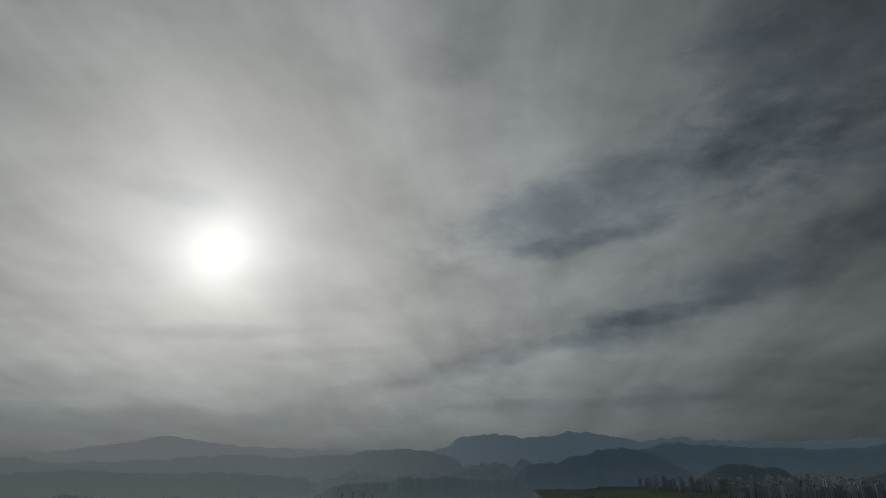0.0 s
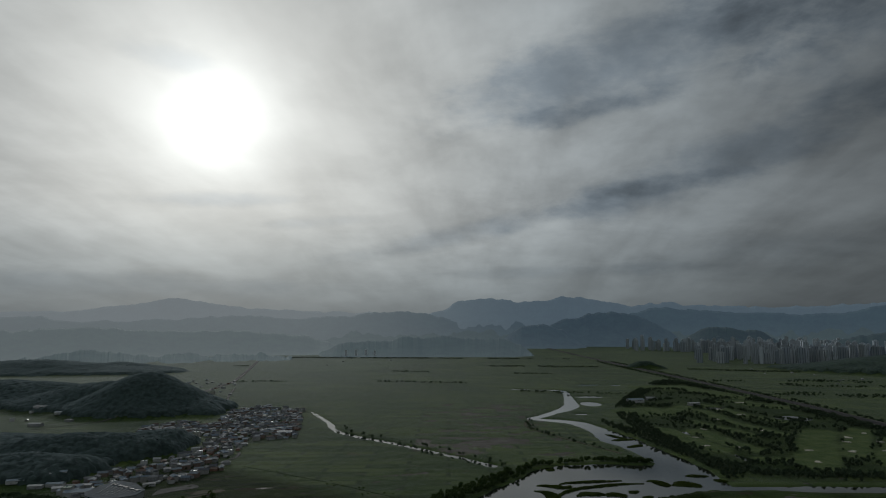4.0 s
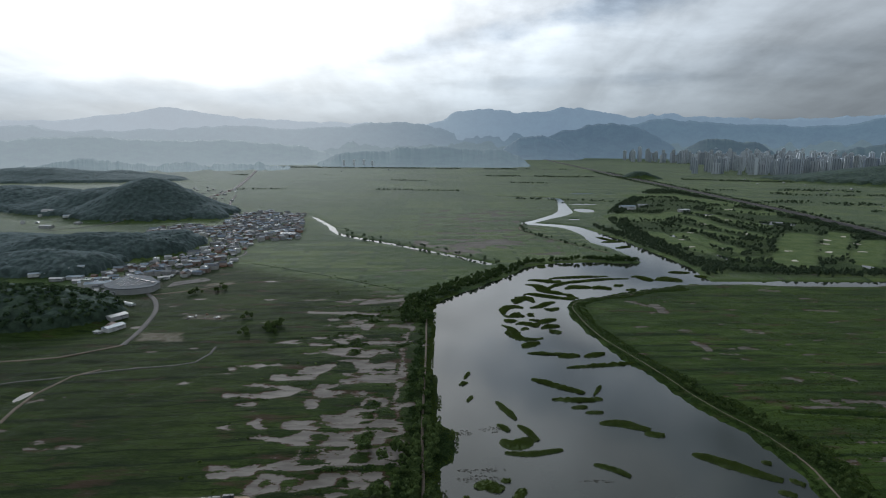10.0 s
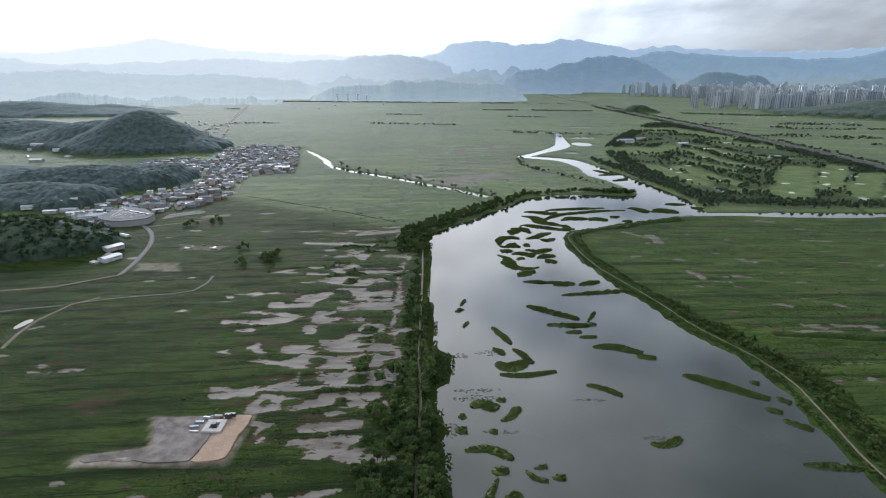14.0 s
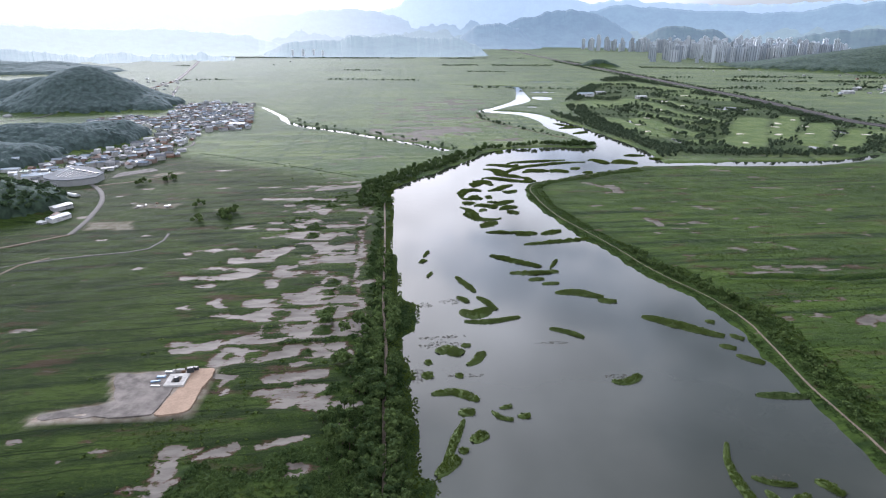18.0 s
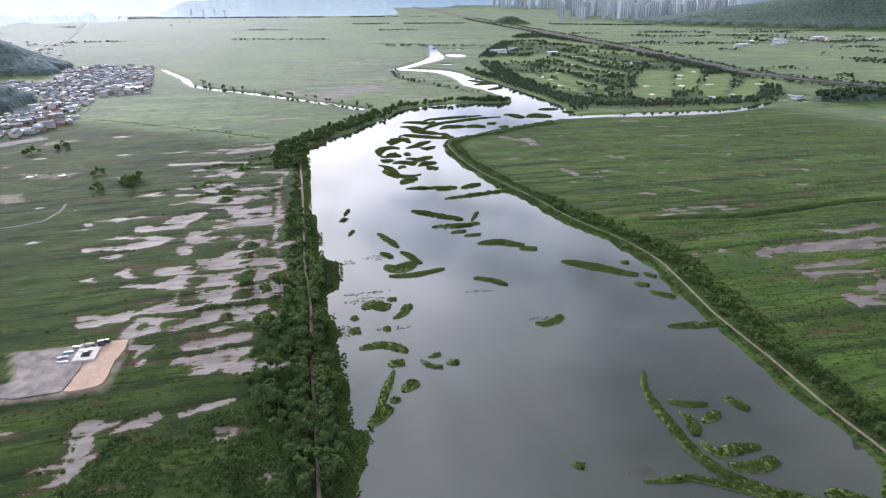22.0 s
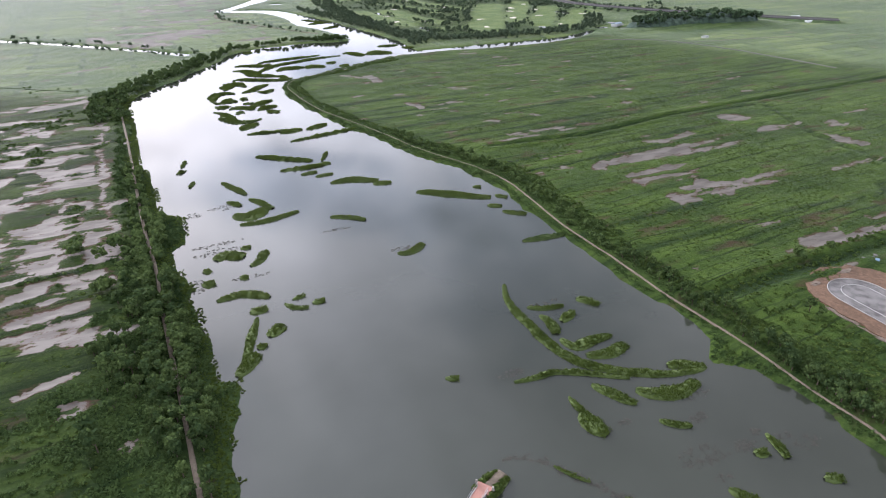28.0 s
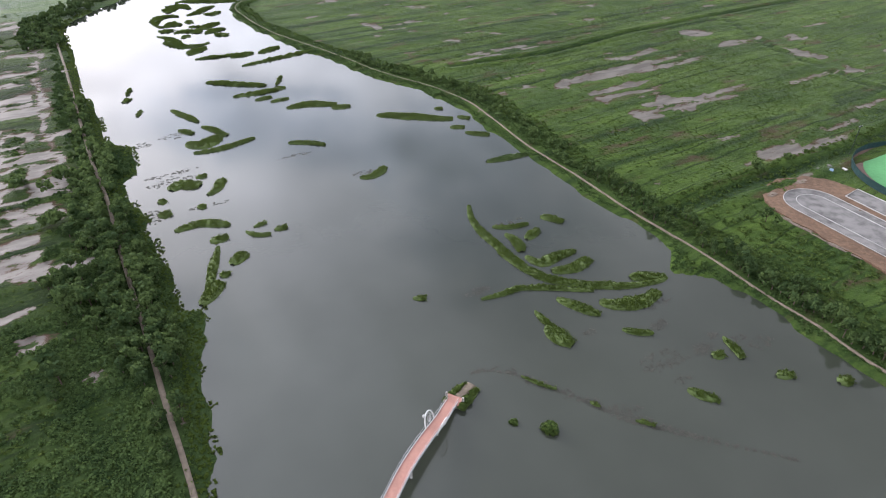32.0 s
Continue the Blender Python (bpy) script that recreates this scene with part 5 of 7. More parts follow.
for k, row in enumerate(HILLS):
    hx, hy, a, b_, lean, hh = row
    far = math.hypot(hx, hy)
    step = 9.0 if far > 2000 else 6.0 if far > 1500 else 3.6 if far > 800 else 2.4
    ext = 1.7 * max(a, b_)
    cx, cy = np.arange(hx - ext, hx + ext, step), np.arange(max(hy - ext, 60), hy + ext, step)
    px, py = np.meshgrid(cx, cy)
    sx, sy = px.ravel() + RNG.uniform(-0.4, 0.4, px.size) * step, py.ravel() + RNG.uniform(-0.4, 0.4, px.size) * step
    # each patch of forest belongs to the hill whose middle lies nearest
    own = np.argmin([np.hypot((sx - q[0]) / q[2], (sy - q[1]) / q[3]) for q in HILLS], 0) == k
    cover = smooth01(grid_read(wood, sx, sy), 0.25, 0.8)
    crowns = fbm(sx, sy, 14, 400 + k, 4)
    top = rough_height(sx, sy) + cover * (4.0 + (4.0 if far < 560 else 0.9) * crowns + RNG.uniform(-1.0, 1.0, len(sx)) * (0.6 if far < 560 else 1.3)) - 1.5 * (cover < 0.05)
    idx = np.arange(px.size).reshape(px.shape)
    q4 = np.stack([idx[:-1, :-1], idx[:-1, 1:], idx[1:, 1:], idx[1:, :-1]], -1).reshape(-1, 4)
    q4 = q4[(cover[q4].max(1) > 0.02) & own[q4].any(1)]
    if len(q4) > 10:
        tagged(new("hill_woods", array_mesh("hill_woods", np.stack([sx, sy, top], -1), q4, M_HILL if far < 560 or hx > 0 else M_HILL_HAZY)), "dense dark forest covering a low hill", "forest", kind="stuff")
    if far < 700 or 0 < hx < 700 and far < 900:
        wide_ = 4.6 if far < 800 else 7.0
        sx, sy = scatter(hx - ext, hx + ext, hy - ext, hy + ext, wide_, 500 + k)
        own = np.argmin([np.hypot((sx - q[0]) / q[2], (sy - q[1]) / q[3]) for q in HILLS], 0) == k
        keep = own & (grid_read(wood, sx, sy) > 0.45)
        tall = rough_height(sx, sy) + 2.6 + RNG.uniform(-0.8, 1.2, len(sx))
        if keep.sum() > 5:
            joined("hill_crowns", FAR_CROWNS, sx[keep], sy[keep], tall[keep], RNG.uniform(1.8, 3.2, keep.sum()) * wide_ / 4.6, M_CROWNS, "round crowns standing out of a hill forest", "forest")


# ---- single trees of the western bank ----
def tree(crown, height, radius, trunk=0.13):
    """A tree with a tapered, forked trunk and a leafy crown."""
    base = tagged(new("tree"), "leafy green willow tree beside the dirt path", "tree", "trees along the bank")
    bm = bmesh.new()
    r = np.random.default_rng(int(height * 100))
    stems = [((0, 0, -0.3), (0.1, 0.05, height * 0.45), trunk * 1.3, trunk)]
    for k in range(4):
        t = k * 1.57 + r.uniform(-0.4, 0.4)
        stems.append(((0.1, 0.05, height * (0.3 + 0.04 * k)), (math.cos(t) * radius * 0.55, math.sin(t) * radius * 0.55, height * r.uniform(0.6, 0.8)), trunk * 0.6, trunk * 0.25))
    for a, b, r0, r1 in stems:
        a, b = Vector(a), Vector(b)
        q = (b - a).to_track_quat("Z", "Y").to_matrix().to_4x4()
        bmesh.ops.create_cone(bm, segments=6, radius1=r0, radius2=r1, depth=(b - a).length, matrix=Matrix.Translation((a + b) / 2) @ q)
    part("trunk", bm, M_BARK, base)
    q = crown.reshape(-1, 3) * [radius, radius, height / 2.0] + [0, 0, height * 0.14]
    me = array_mesh("crown", q, np.arange(len(q)).reshape(-1, 4), M_LEAF, False)
    ob = new("crown", me)
    ob.parent = base
    return base


protos = [tree(NEAR_CROWNS[k % 5], h, r) for k, (h, r) in enumerate(((4.6, 2.1), (5.6, 2.3), (3.8, 1.8), (6.4, 2.9), (5.0, 2.5)))]
spots = []
r = np.random.default_rng(17)
for side in (-1, 1):
    for yy in np.arange(96, 330, 2.4):
        off = r.uniform(1.5, 3.4) * side
        if r.random() < (0.97 if 118 < yy < 250 else 0.45):
            px_ = float(np.interp(yy, PATH_WEST[:, 1], PATH_WEST[:, 0]))
            spots.append((px_ + off + r.uniform(-0.6, 0.6), yy + r.uniform(-1, 1), r.uniform(0.75, 1.1)))
for cx, cy, n, spread in ((-24, 173, 12, 4.5), (-18, 160, 9, 5), (-20, 150, 8, 5), (-14, 136, 6, 4), (-22, 207, 8, 4), (-16, 190, 12, 6), (-13, 225, 10, 7), (-27, 128, 4, 4), (2, 150, 3, 2), (-19, 240, 6, 5), (-33, 244, 3, 3), (-120, 412, 24, 5), (-145, 438, 4, 4), (-194, 520, 6, 4), (-211, 505, 6, 4), (-137, 398, 4, 5), (-3, 128, 6, 2.5), (-2, 175, 6, 2.5)):
    for _ in range(n):
        spots.append((cx + r.normal() * spread * 0.6, cy + r.normal() * spread, r.uniform(0.7, 1.15)))
for yy in np.arange(122, 262, 2.6):
    for off in (-6.5, -4.6, 4.8, 6.8):
        if r.random() < 0.62 - 0.2 * (off < -6):
            spots.append((float(np.interp(yy, PATH_WEST[:, 1], PATH_WEST[:, 0])) + off + r.uniform(-1, 1), yy + r.uniform(-1.2, 1.2), r.uniform(0.6, 1.0)))
for yy in np.arange(20, 84, 2.4):
    spots.append((float(np.interp(yy, PATH_EAST[:40, 1], PATH_EAST[:40, 0])) - r.uniform(1.6, 3.2), yy, r.uniform(0.7, 1.0)))
    spots.append((float(np.interp(yy, PATH_EAST[:40, 1], PATH_EAST[:40, 0])) + r.uniform(1.6, 4.0), yy + 1.5, r.uniform(0.75, 1.1)))
for yy in np.arange(60, 330, 1.5):
    spots.append((float(np.interp(yy, PATH_EAST[:60, 1], PATH_EAST[:60, 0])) + 2.2 + 9.5 * r.random() ** 1.4, yy, r.uniform(0.45, 0.85)))
spots += [(205, 122, 1.0), (203, 119, 0.8), (176, 96, 0.9), (177, 93, 0.7), (222, 121, 0.8)]
spots.sort(key=lambda s_: math.hypot(s_[0] - 30, s_[1] - 60))
tx, ty = np.array([s[0] for s in spots]), np.array([s[1] for s in spots])
tz = rough_height(tx, ty)
wet_ = water_distance(tx, ty)
first, singles, rest = [True] * len(protos), 0, []
for k, (px_, py_, sc) in enumerate(spots):
    if wet_[k] < 3.2:
        continue
    if singles >= 290:
        rest.append((px_, py_, tz[k], sc * 2.4))
        continue
    j, singles = k % len(protos), singles + 1
    m = pose(px_, py_, tz[k] - 0.05, 0, 0, (k * 137) % 360) @ Matrix.Diagonal((sc, sc, sc, 1))
    if first[j]:
        protos[j].matrix_basis, first[j] = m, False
    else:
        copy_thing(protos[j], pose(px_, py_, tz[k] - 0.05, 0, 0, (k * 137) % 360)).scale = (sc, sc, sc)
rest = np.array(rest)
joined("bank_trees", MID_CROWNS, rest[:, 0], rest[:, 1], rest[:, 2], rest[:, 3], M_LEAF, "leafy willows further along the river bank", "trees")
# trees on the islet at the river mouth
x, y = scatter(168, 214, 646, 680, 5, 271)
keep = np.hypot((x - 190) / 20, (y - 662) / 9) < 1
joined("islet_trees", MID_CROWNS, x[keep], y[keep], np.full(keep.sum(), 0.2), RNG.uniform(1.4, 3.2, keep.sum()), M_LEAF, "dark trees on an islet in the river mouth", "trees")


# ---- reed islets in the river ----
M_TURF = plain("reed_litter", (0.066, 0.098, 0.024), 0.9, vary=0.25, size=0.7, bump=0.6)
M_WEED = plain("water_weed", (0.036, 0.036, 0.028), 0.85, vary=0.4, size=0.5, bump=0.4)


def islet(half, *spine):
    """A low silt bank, lens-shaped along its spine, thick with reeds."""
    line = spline(spine, 1.2)
    far_ = float(np.linalg.norm(line.mean(0))) > 330
    knob = 11 if far_ else 4
    n = len(line)
    if n < 4:
        line = np.stack([np.interp(np.linspace(0, 1, 5), np.linspace(0, 1, n), line[:, k]) for k in (0, 1)], 1)
        n = 5
    tang = np.gradient(line, axis=0)
    tang /= np.linalg.norm(tang, axis=1)[:, None]
    norm = np.stack([-tang[:, 1], tang[:, 0]], 1)
    t = np.linspace(0, 1, n)
    wob = fbm(line[:, 0], line[:, 1], 6, 77, 3) - 0.5
    wide = half * (np.clip(np.sin(np.pi * (0.03 + 0.94 * t)), 0, 1) ** (0.8 if far_ else 0.45)) * (1.1 + (0.9 if far_ else 0.5) * wob)
    line = line - tang * 0 + norm * (wob * half * 0.5)[:, None]
    rag = 0.8 if far_ else 0.6
    left, right = 1 + rag * (fbm(line[:, 0], line[:, 1], knob, 81, 3) - 0.45), 1 + rag * (fbm(line[:, 0], line[:, 1], knob, 83, 3) - 0.45)
    across = np.array([-1.0, -0.86, -0.45, 0, 0.45, 0.86, 1.0])
    lift = np.array([-0.5, 0.15, 0.4, 0.5, 0.4, 0.15, -0.5])
    v = np.concatenate([np.concatenate([line[k] + norm[k] * wide[k] * (across * np.where(across < 0, left[k], right[k]))[:, None], lift[:, None]], 1) for k in range(n)])
    i = np.arange(n * 7).reshape(n, 7)
    q = np.stack([i[:-1, :-1], i[1:, :-1], i[1:, 1:], i[:-1, 1:]], -1).reshape(-1, 4)
    near = float(np.linalg.norm(line.mean(0))) < 300
    ob = tagged(new("reed_islet", array_mesh("reed_islet", v, q, M_TURF)), "low silt islet thick with bright green reeds" if near else "narrow reed bank in the braided river", "islet", "islets in the river")
    length = np.linalg.norm(np.diff(line, axis=0), axis=1).sum()
    r = np.random.default_rng(int(abs(line.sum())))
    count = int(min(max(length * half * 2 * (4.6 if near else 1.0), 12), 3600))
    u, w_ = r.random(count) * (n - 1), r.uniform(-1, 1, count)
    a = u.astype(int)
    f = (u - a)[:, None]
    p = line[a] * (1 - f) + line[np.minimum(a + 1, n - 1)] * f + norm[a] * (wide[a] * w_ * 0.95 * np.where(w_ < 0, left[a], right[a]))[:, None]
    s = r.uniform(0.4, 0.8, count) * (1.0 if near else 1.7) * (1 - 0.35 * np.abs(w_) ** 3) * np.clip(wide[a] / half, 0.3, 1.0)
    quads = []
    shapes = TUFTS[:3] + FINE if near else SPRIGS
    pick, turn = r.integers(0, len(shapes), count), r.uniform(0, 6.283, count)
    for k, shape in enumerate(shapes):
        m = pick == k
        c, sn = np.cos(turn[m])[:, None, None], np.sin(turn[m])[:, None, None]
        z = s[m][:, None, None]
        quads.append(np.stack([(shape[None, :, :, 0] * c - shape[None, :, :, 1] * sn) * z + p[m, 0][:, None, None], (shape[None, :, :, 0] * sn + shape[None, :, :, 1] * c) * z + p[m, 1][:, None, None],
                               shape[None, :, :, 2] * z * 0.75 + (0.12 + 0.36 * (1 - np.abs(w_[m]) ** 2))[:, None, None]], -1).reshape(-1, 4, 3))
    vv = np.concatenate(quads).reshape(-1, 3)
    reeds = new("reeds", array_mesh("reeds", vv, np.arange(len(vv)).reshape(-1, 4), M_REED, False))
    reeds.parent = ob
    return ob


islet(1.5, (7.9, 316.9), (11.5, 321))
islet(1.1, (10.7, 325.6), (14, 334.7))
islet(1.1, (11.6, 295.3), (14.3, 302.1))
islet(1.9, (26.5, 295.6), (30.7, 284.7), (34.2, 275.2))
islet(1.9, (25.1, 270.5), (29.8, 263.5))
islet(2.1, (34.6, 269.7), (39.4, 260.9), (41.6, 254.5))
islet(4.5, (25, 254.6), (31.6, 251.1), (38.3, 256.6))
islet(2.2, (25.7, 243.5), (36.9, 243.1), (50.9, 246.6))
islet(3.3, (12.3, 216.2), (16.4, 219.1), (22.1, 214.5))
islet(1.6, (22.1, 222), (26.1, 222.1))
islet(1.8, (6.9, 208.7), (9.7, 209.7))
islet(2.7, (5.4, 199.7), (9.7, 200.2))
islet(2.1, (23, 206.5), (26.6, 209.3), (30.8, 216.1))
islet(1.7, (18, 198.7), (20.6, 199.7))
islet(2.2, (8.4, 187.7), (17, 188.1), (24.8, 182.4))
islet(2.2, (16.9, 175.6), (22.6, 175.8))
islet(1.2, (28.4, 176), (30.8, 172.5), (34.8, 170.6))
islet(1.1, (31.2, 177.5), (35.6, 178.4))
islet(1.7, (36.5, 172.4), (40.7, 172.7))
islet(2.4, (19.9, 159.8), (24.4, 164.7))
islet(1.7, (15.5, 155.2), (18.1, 156.6))
islet(2.4, (7.8, 145.1), (11, 148.5), (14.8, 153.4))
islet(2.8, (48.4, 325.4), (58.5, 318.2), (73.5, 306.5))
islet(0.9, (77.8, 303.7), (84.2, 316.1))
islet(2.3, (55.2, 298.9), (67.1, 297.9), (81.1, 299.3))
islet(1.8, (63.2, 288.8), (71.3, 289.7))
islet(1.4, (69, 283.1), (77.9, 283.9))
islet(3.2, (73, 272.1), (84, 271.2), (94.7, 264.9))
islet(2.3, (91, 261.9), (99.4, 259.9))
islet(3.5, (105.8, 243.9), (117.9, 234.4), (132.9, 222.5))
islet(1.9, (127.2, 215.5), (132.9, 212.6))
islet(2.0, (130.3, 207.6), (137.8, 200.3))
islet(1.6, (136.3, 224.3), (139.7, 219.4))
islet(1.5, (131.9, 237.8), (135, 235.3))
islet(1.8, (61.5, 234.6), (68.1, 231.4), (73.9, 225.2))
islet(2.0, (74.8, 192.1), (79.8, 190.9), (86.7, 195.1))
islet(4.8, (78, 568), (87, 568), (102, 561), (108, 568))
islet(5.1, (74, 551), (84, 544), (87, 529), (95, 521), (106, 513))
islet(2.7, (99, 573), (110, 578), (136, 583), (158, 586))
islet(3.0, (99, 517), (91, 533), (109, 556), (132, 566), (152, 573), (175, 576))
islet(5.7, (107, 534), (117, 542), (131, 538))
islet(3.5, (107, 517), (107, 505), (112, 503))
islet(3.9, (67, 512), (72, 516), (86, 508), (108, 497))
islet(5.2, (57, 484), (62, 497), (68, 502), (73, 489))
islet(4.0, (67, 471), (74, 475), (82, 484), (90, 489))
islet(3.1, (78, 470), (84, 466), (89, 472))
islet(3.6, (44, 453), (48, 471), (56, 475), (61, 470))
islet(3.3, (44, 451), (50, 448), (57, 458))
islet(3.8, (44, 440), (48, 436), (52, 438))
islet(2.3, (53, 447), (59, 450))
islet(4.4, (62, 453), (67, 453))
islet(2.2, (62, 439), (69, 438))
islet(4.2, (51, 429), (59, 430), (66, 422))
islet(3.6, (67, 429), (74, 436), (82, 441))
islet(3.8, (68, 418), (74, 423), (82, 425))
islet(2.8, (73, 415), (76, 411), (80, 408))
islet(3.6, (41, 426), (46, 419), (47, 405), (51, 396), (60, 395), (66, 397))
islet(1.6, (53, 415), (58, 418))
islet(4.0, (50, 378), (55, 383), (62, 389))
islet(2.3, (51.5, 367.5), (72.1, 365.9), (82.5, 363.9))
islet(3.2, (69.5, 361.6), (83.2, 363.9))
islet(2.8, (85.6, 361.4), (99.9, 368.4))
islet(2.4, (71.3, 343.1), (89.3, 346.9), (115, 351.3))
islet(4.2, (132, 534), (139, 540), (147, 532))
islet(3.2, (153, 545), (162, 550))
islet(4.1, (160, 532), (168, 530))
islet(1.8, (142, 511), (147, 513))
islet(5.5, (180, 584), (188, 584), (193, 566))
islet(7.0, (199, 569), (212, 574), (222, 564))
islet(3.7, (223, 605), (244, 603))
islet(3.8, (243, 590), (253, 582))
islet(3.3, (96, 626), (104, 630))
islet(3.5, (204, 826), (224, 788))
islet(4.2, (201, 784), (233, 793))
islet(4.2, (208, 741), (229, 754))
islet(1.9, (99, 154.5), (95.4, 147.2), (94, 139.4), (93.5, 129.5), (93.6, 120.7), (94.8, 112.5), (97.7, 107.1), (103.2, 101.5), (109.4, 96.8), (116.5, 93.3), (123.2, 91.4), (126.9, 91.5))
islet(2.0, (117.3, 96.3), (123.1, 94.4), (126.8, 91.9))
islet(1.3, (75, 109.6), (81.4, 108.6), (87.7, 108.1), (94.1, 104.9), (99, 101.2), (104.5, 97.1))
islet(1.9, (93.3, 99.5), (95.8, 95), (97.4, 90.6), (99.1, 88.2))
islet(2.7, (102.6, 92.7), (107.5, 88.3), (113.4, 87), (120, 87.5))
islet(1.3, (98.3, 139), (103.4, 136.2), (109.6, 134.9))
islet(1.9, (99.5, 133.4), (100.3, 128.7), (98.3, 122.8))
islet(1.8, (103.5, 127.7), (110.3, 130.6))
islet(2.2, (115.6, 136.4), (118.8, 133.9), (120.3, 129.9))
islet(2.1, (98.2, 120.2), (99.7, 114.9), (105.5, 115.6), (112.7, 115.1))
islet(2.2, (99.9, 110.4), (106, 108.4), (113.8, 109.3))
islet(1.1, (85, 98.2), (84.7, 93.8), (84.7, 90))
islet(2.6, (83.9, 91.9), (84.1, 87.1), (85.3, 82.9))
islet(1.4, (100, 81.2), (102.7, 78.3), (106, 76.1))
islet(1.5, (98.5, 58.2), (100.4, 54.9), (102.3, 52.3))
islet(1.5, (112, 62.7), (115.4, 61.7))
islet(1.4, (120.2, 66.1), (119.4, 61.7), (117.9, 58.3))
islet(1.4, (119.8, 50.6), (124.2, 49))
islet(1.7, (130.6, 41.9), (134.4, 41.3))
islet(1.3, (59, 119.4), (62.4, 117.6))
islet(1.3, (18.6, 171.8), (15.6, 164.2), (12.8, 156.4), (10.6, 148.8))


def weed_mat(x, y, a, b, seed):
    """A drifting mat of brown water weed, broken into flakes."""
    r = np.random.default_rng(seed)
    n = int(a * b * 3.0) + 8
    t, d = r.uniform(0, 6.283, n), np.sqrt(r.random(n))
    px, py = x + np.cos(t) * d * a, y + np.sin(t) * d * b
    v, q = [], []
    for k in range(n):
        s, th = r.uniform(0.2, 0.75), r.uniform(0, 3.14)
        c, sn = math.cos(th) * s, math.sin(th) * s
        o = len(v)
        ring = [(px[k] + c, py[k] + sn), (px[k] - sn * 0.6, py[k] + c * 0.6), (px[k] - c, py[k] - sn), (px[k] + sn * 0.6, py[k] - c * 0.6)]
        v += [(*p, 0.02) for p in ring] + [(px[k], py[k], 0.04)]
        q += [(o, o + 1, o + 4), (o + 1, o + 2, o + 4), (o + 2, o + 3, o + 4), (o + 3, o, o + 4)]
    return tagged(new("weed_mat", array_mesh("weed_mat", v, q, M_WEED, False)), "brown floating weed in loose flakes on the water", "water weed", kind="stuff")


for k, row in enumerate(((14, 223, 9, 3), (22, 199, 7, 1.2), (76, 113, 4, 1.5), (100, 68, 6, 3), (9, 262, 4, 3), (104, 139, 6, 1.2), (116, 84, 5, 1.5), (22, 265, 6, 3), (78, 195, 5, 1.5), (112, 66, 4, 1.5), (127, 60, 4, 2), (4, 200, 3, 5), (60, 222, 8, 1), (110, 78, 3, 1))):
    weed_mat(*row, 500 + k)


# ---- paths, roads and works ----
M_TRACK = plain("dirt_track", (0.150, 0.122, 0.092), 0.9, vary=0.25, size=0.9, bump=0.3)
M_ROAD = plain("road_asphalt", (0.06, 0.06, 0.06), 0.9, vary=0.2, size=2.0, spec=0.15)
M_LANE = plain("concrete_lane", (0.115, 0.112, 0.108), 0.85, vary=0.15, size=2.0)
M_CONCRETE = plain("concrete", (0.44, 0.43, 0.41), 0.8, vary=0.22, size=1.6, bump=0.15)
M_SCREED = plain("stained_screed", (0.135, 0.13, 0.125), 0.9, vary=0.5, size=3.0, bump=0.15)
M_CLAY = plain("clay", (0.130, 0.080, 0.050), 0.95, vary=0.3, size=1.2, bump=0.8)
M_WHITE = plain("white_paint", (0.70, 0.70, 0.68), 0.45, vary=0.06)
M_STEEL = plain("painted_steel", (0.42, 0.43, 0.44), 0.4, vary=0.1)
M_DECK = plain("brick_red_deck", (0.36, 0.185, 0.145), 0.75, vary=0.16, size=0.5)
M_STONE = plain("abutment_stone", (0.36, 0.33, 0.31), 0.9, vary=0.25, bump=0.4)
M_TURF2 = plain("sports_turf", (0.085, 0.265, 0.10), 0.85, vary=0.12, size=1.0)
M_FENCE = plain("dark_green_fence", (0.03, 0.075, 0.075), 0.6, vary=0.15)
M_BROWN = plain("warning_track", (0.13, 0.085, 0.07), 0.95, vary=0.2)
M_BLUE = plain("blue_tarpaulin", (0.16, 0.25, 0.36), 0.5, vary=0.25)
M_DARK = plain("dark_steel", (0.05, 0.055, 0.06), 0.5)
M_SPOIL = plain("spoil_heap", (0.15, 0.12, 0.095), 0.95, vary=0.4, size=0.5, bump=0.8)


def ribbon(name, line, half, mat, label, category, lift=0.12, deep=0.5, level=None):
    """A strip of track or road along a line, a slab that lies on the ground."""
    line = np.asarray(line, float)[:, :2]
    tang = np.gradient(line, axis=0)
    tang /= np.linalg.norm(tang, axis=1)[:, None]
    nrm = np.stack([-tang[:, 1], tang[:, 0]], 1)
    wob = 1 + 0.25 * (fbm(line[:, 0], line[:, 1], 9, 88, 2) - 0.5)
    z = np.max([rough_height(*(line + nrm * half * s).T) for s in (-1, 0, 1)], 0) + lift if level is None else np.full(len(line), level)
    cols = []
    for s, dz in ((-1.02, -deep), (-1, -0.03), (-0.35, 0.02), (0, 0.05), (0.35, 0.02), (1, -0.03), (1.02, -deep)):
        p = line + nrm * (half * s * wob)[:, None]
        cols.append(np.concatenate([p, (z + dz)[:, None]], 1))
    n = len(line)
    v = np.stack(cols, 1).reshape(-1, 3)
    i = np.arange(n * 7).reshape(n, 7)
    q = np.stack([i[:-1, :-1], i[1:, :-1], i[1:, 1:], i[:-1, 1:]], -1).reshape(-1, 4)
    return tagged(new(name, array_mesh(name, v, q[:, ::-1], mat)), label, category, kind="structure")


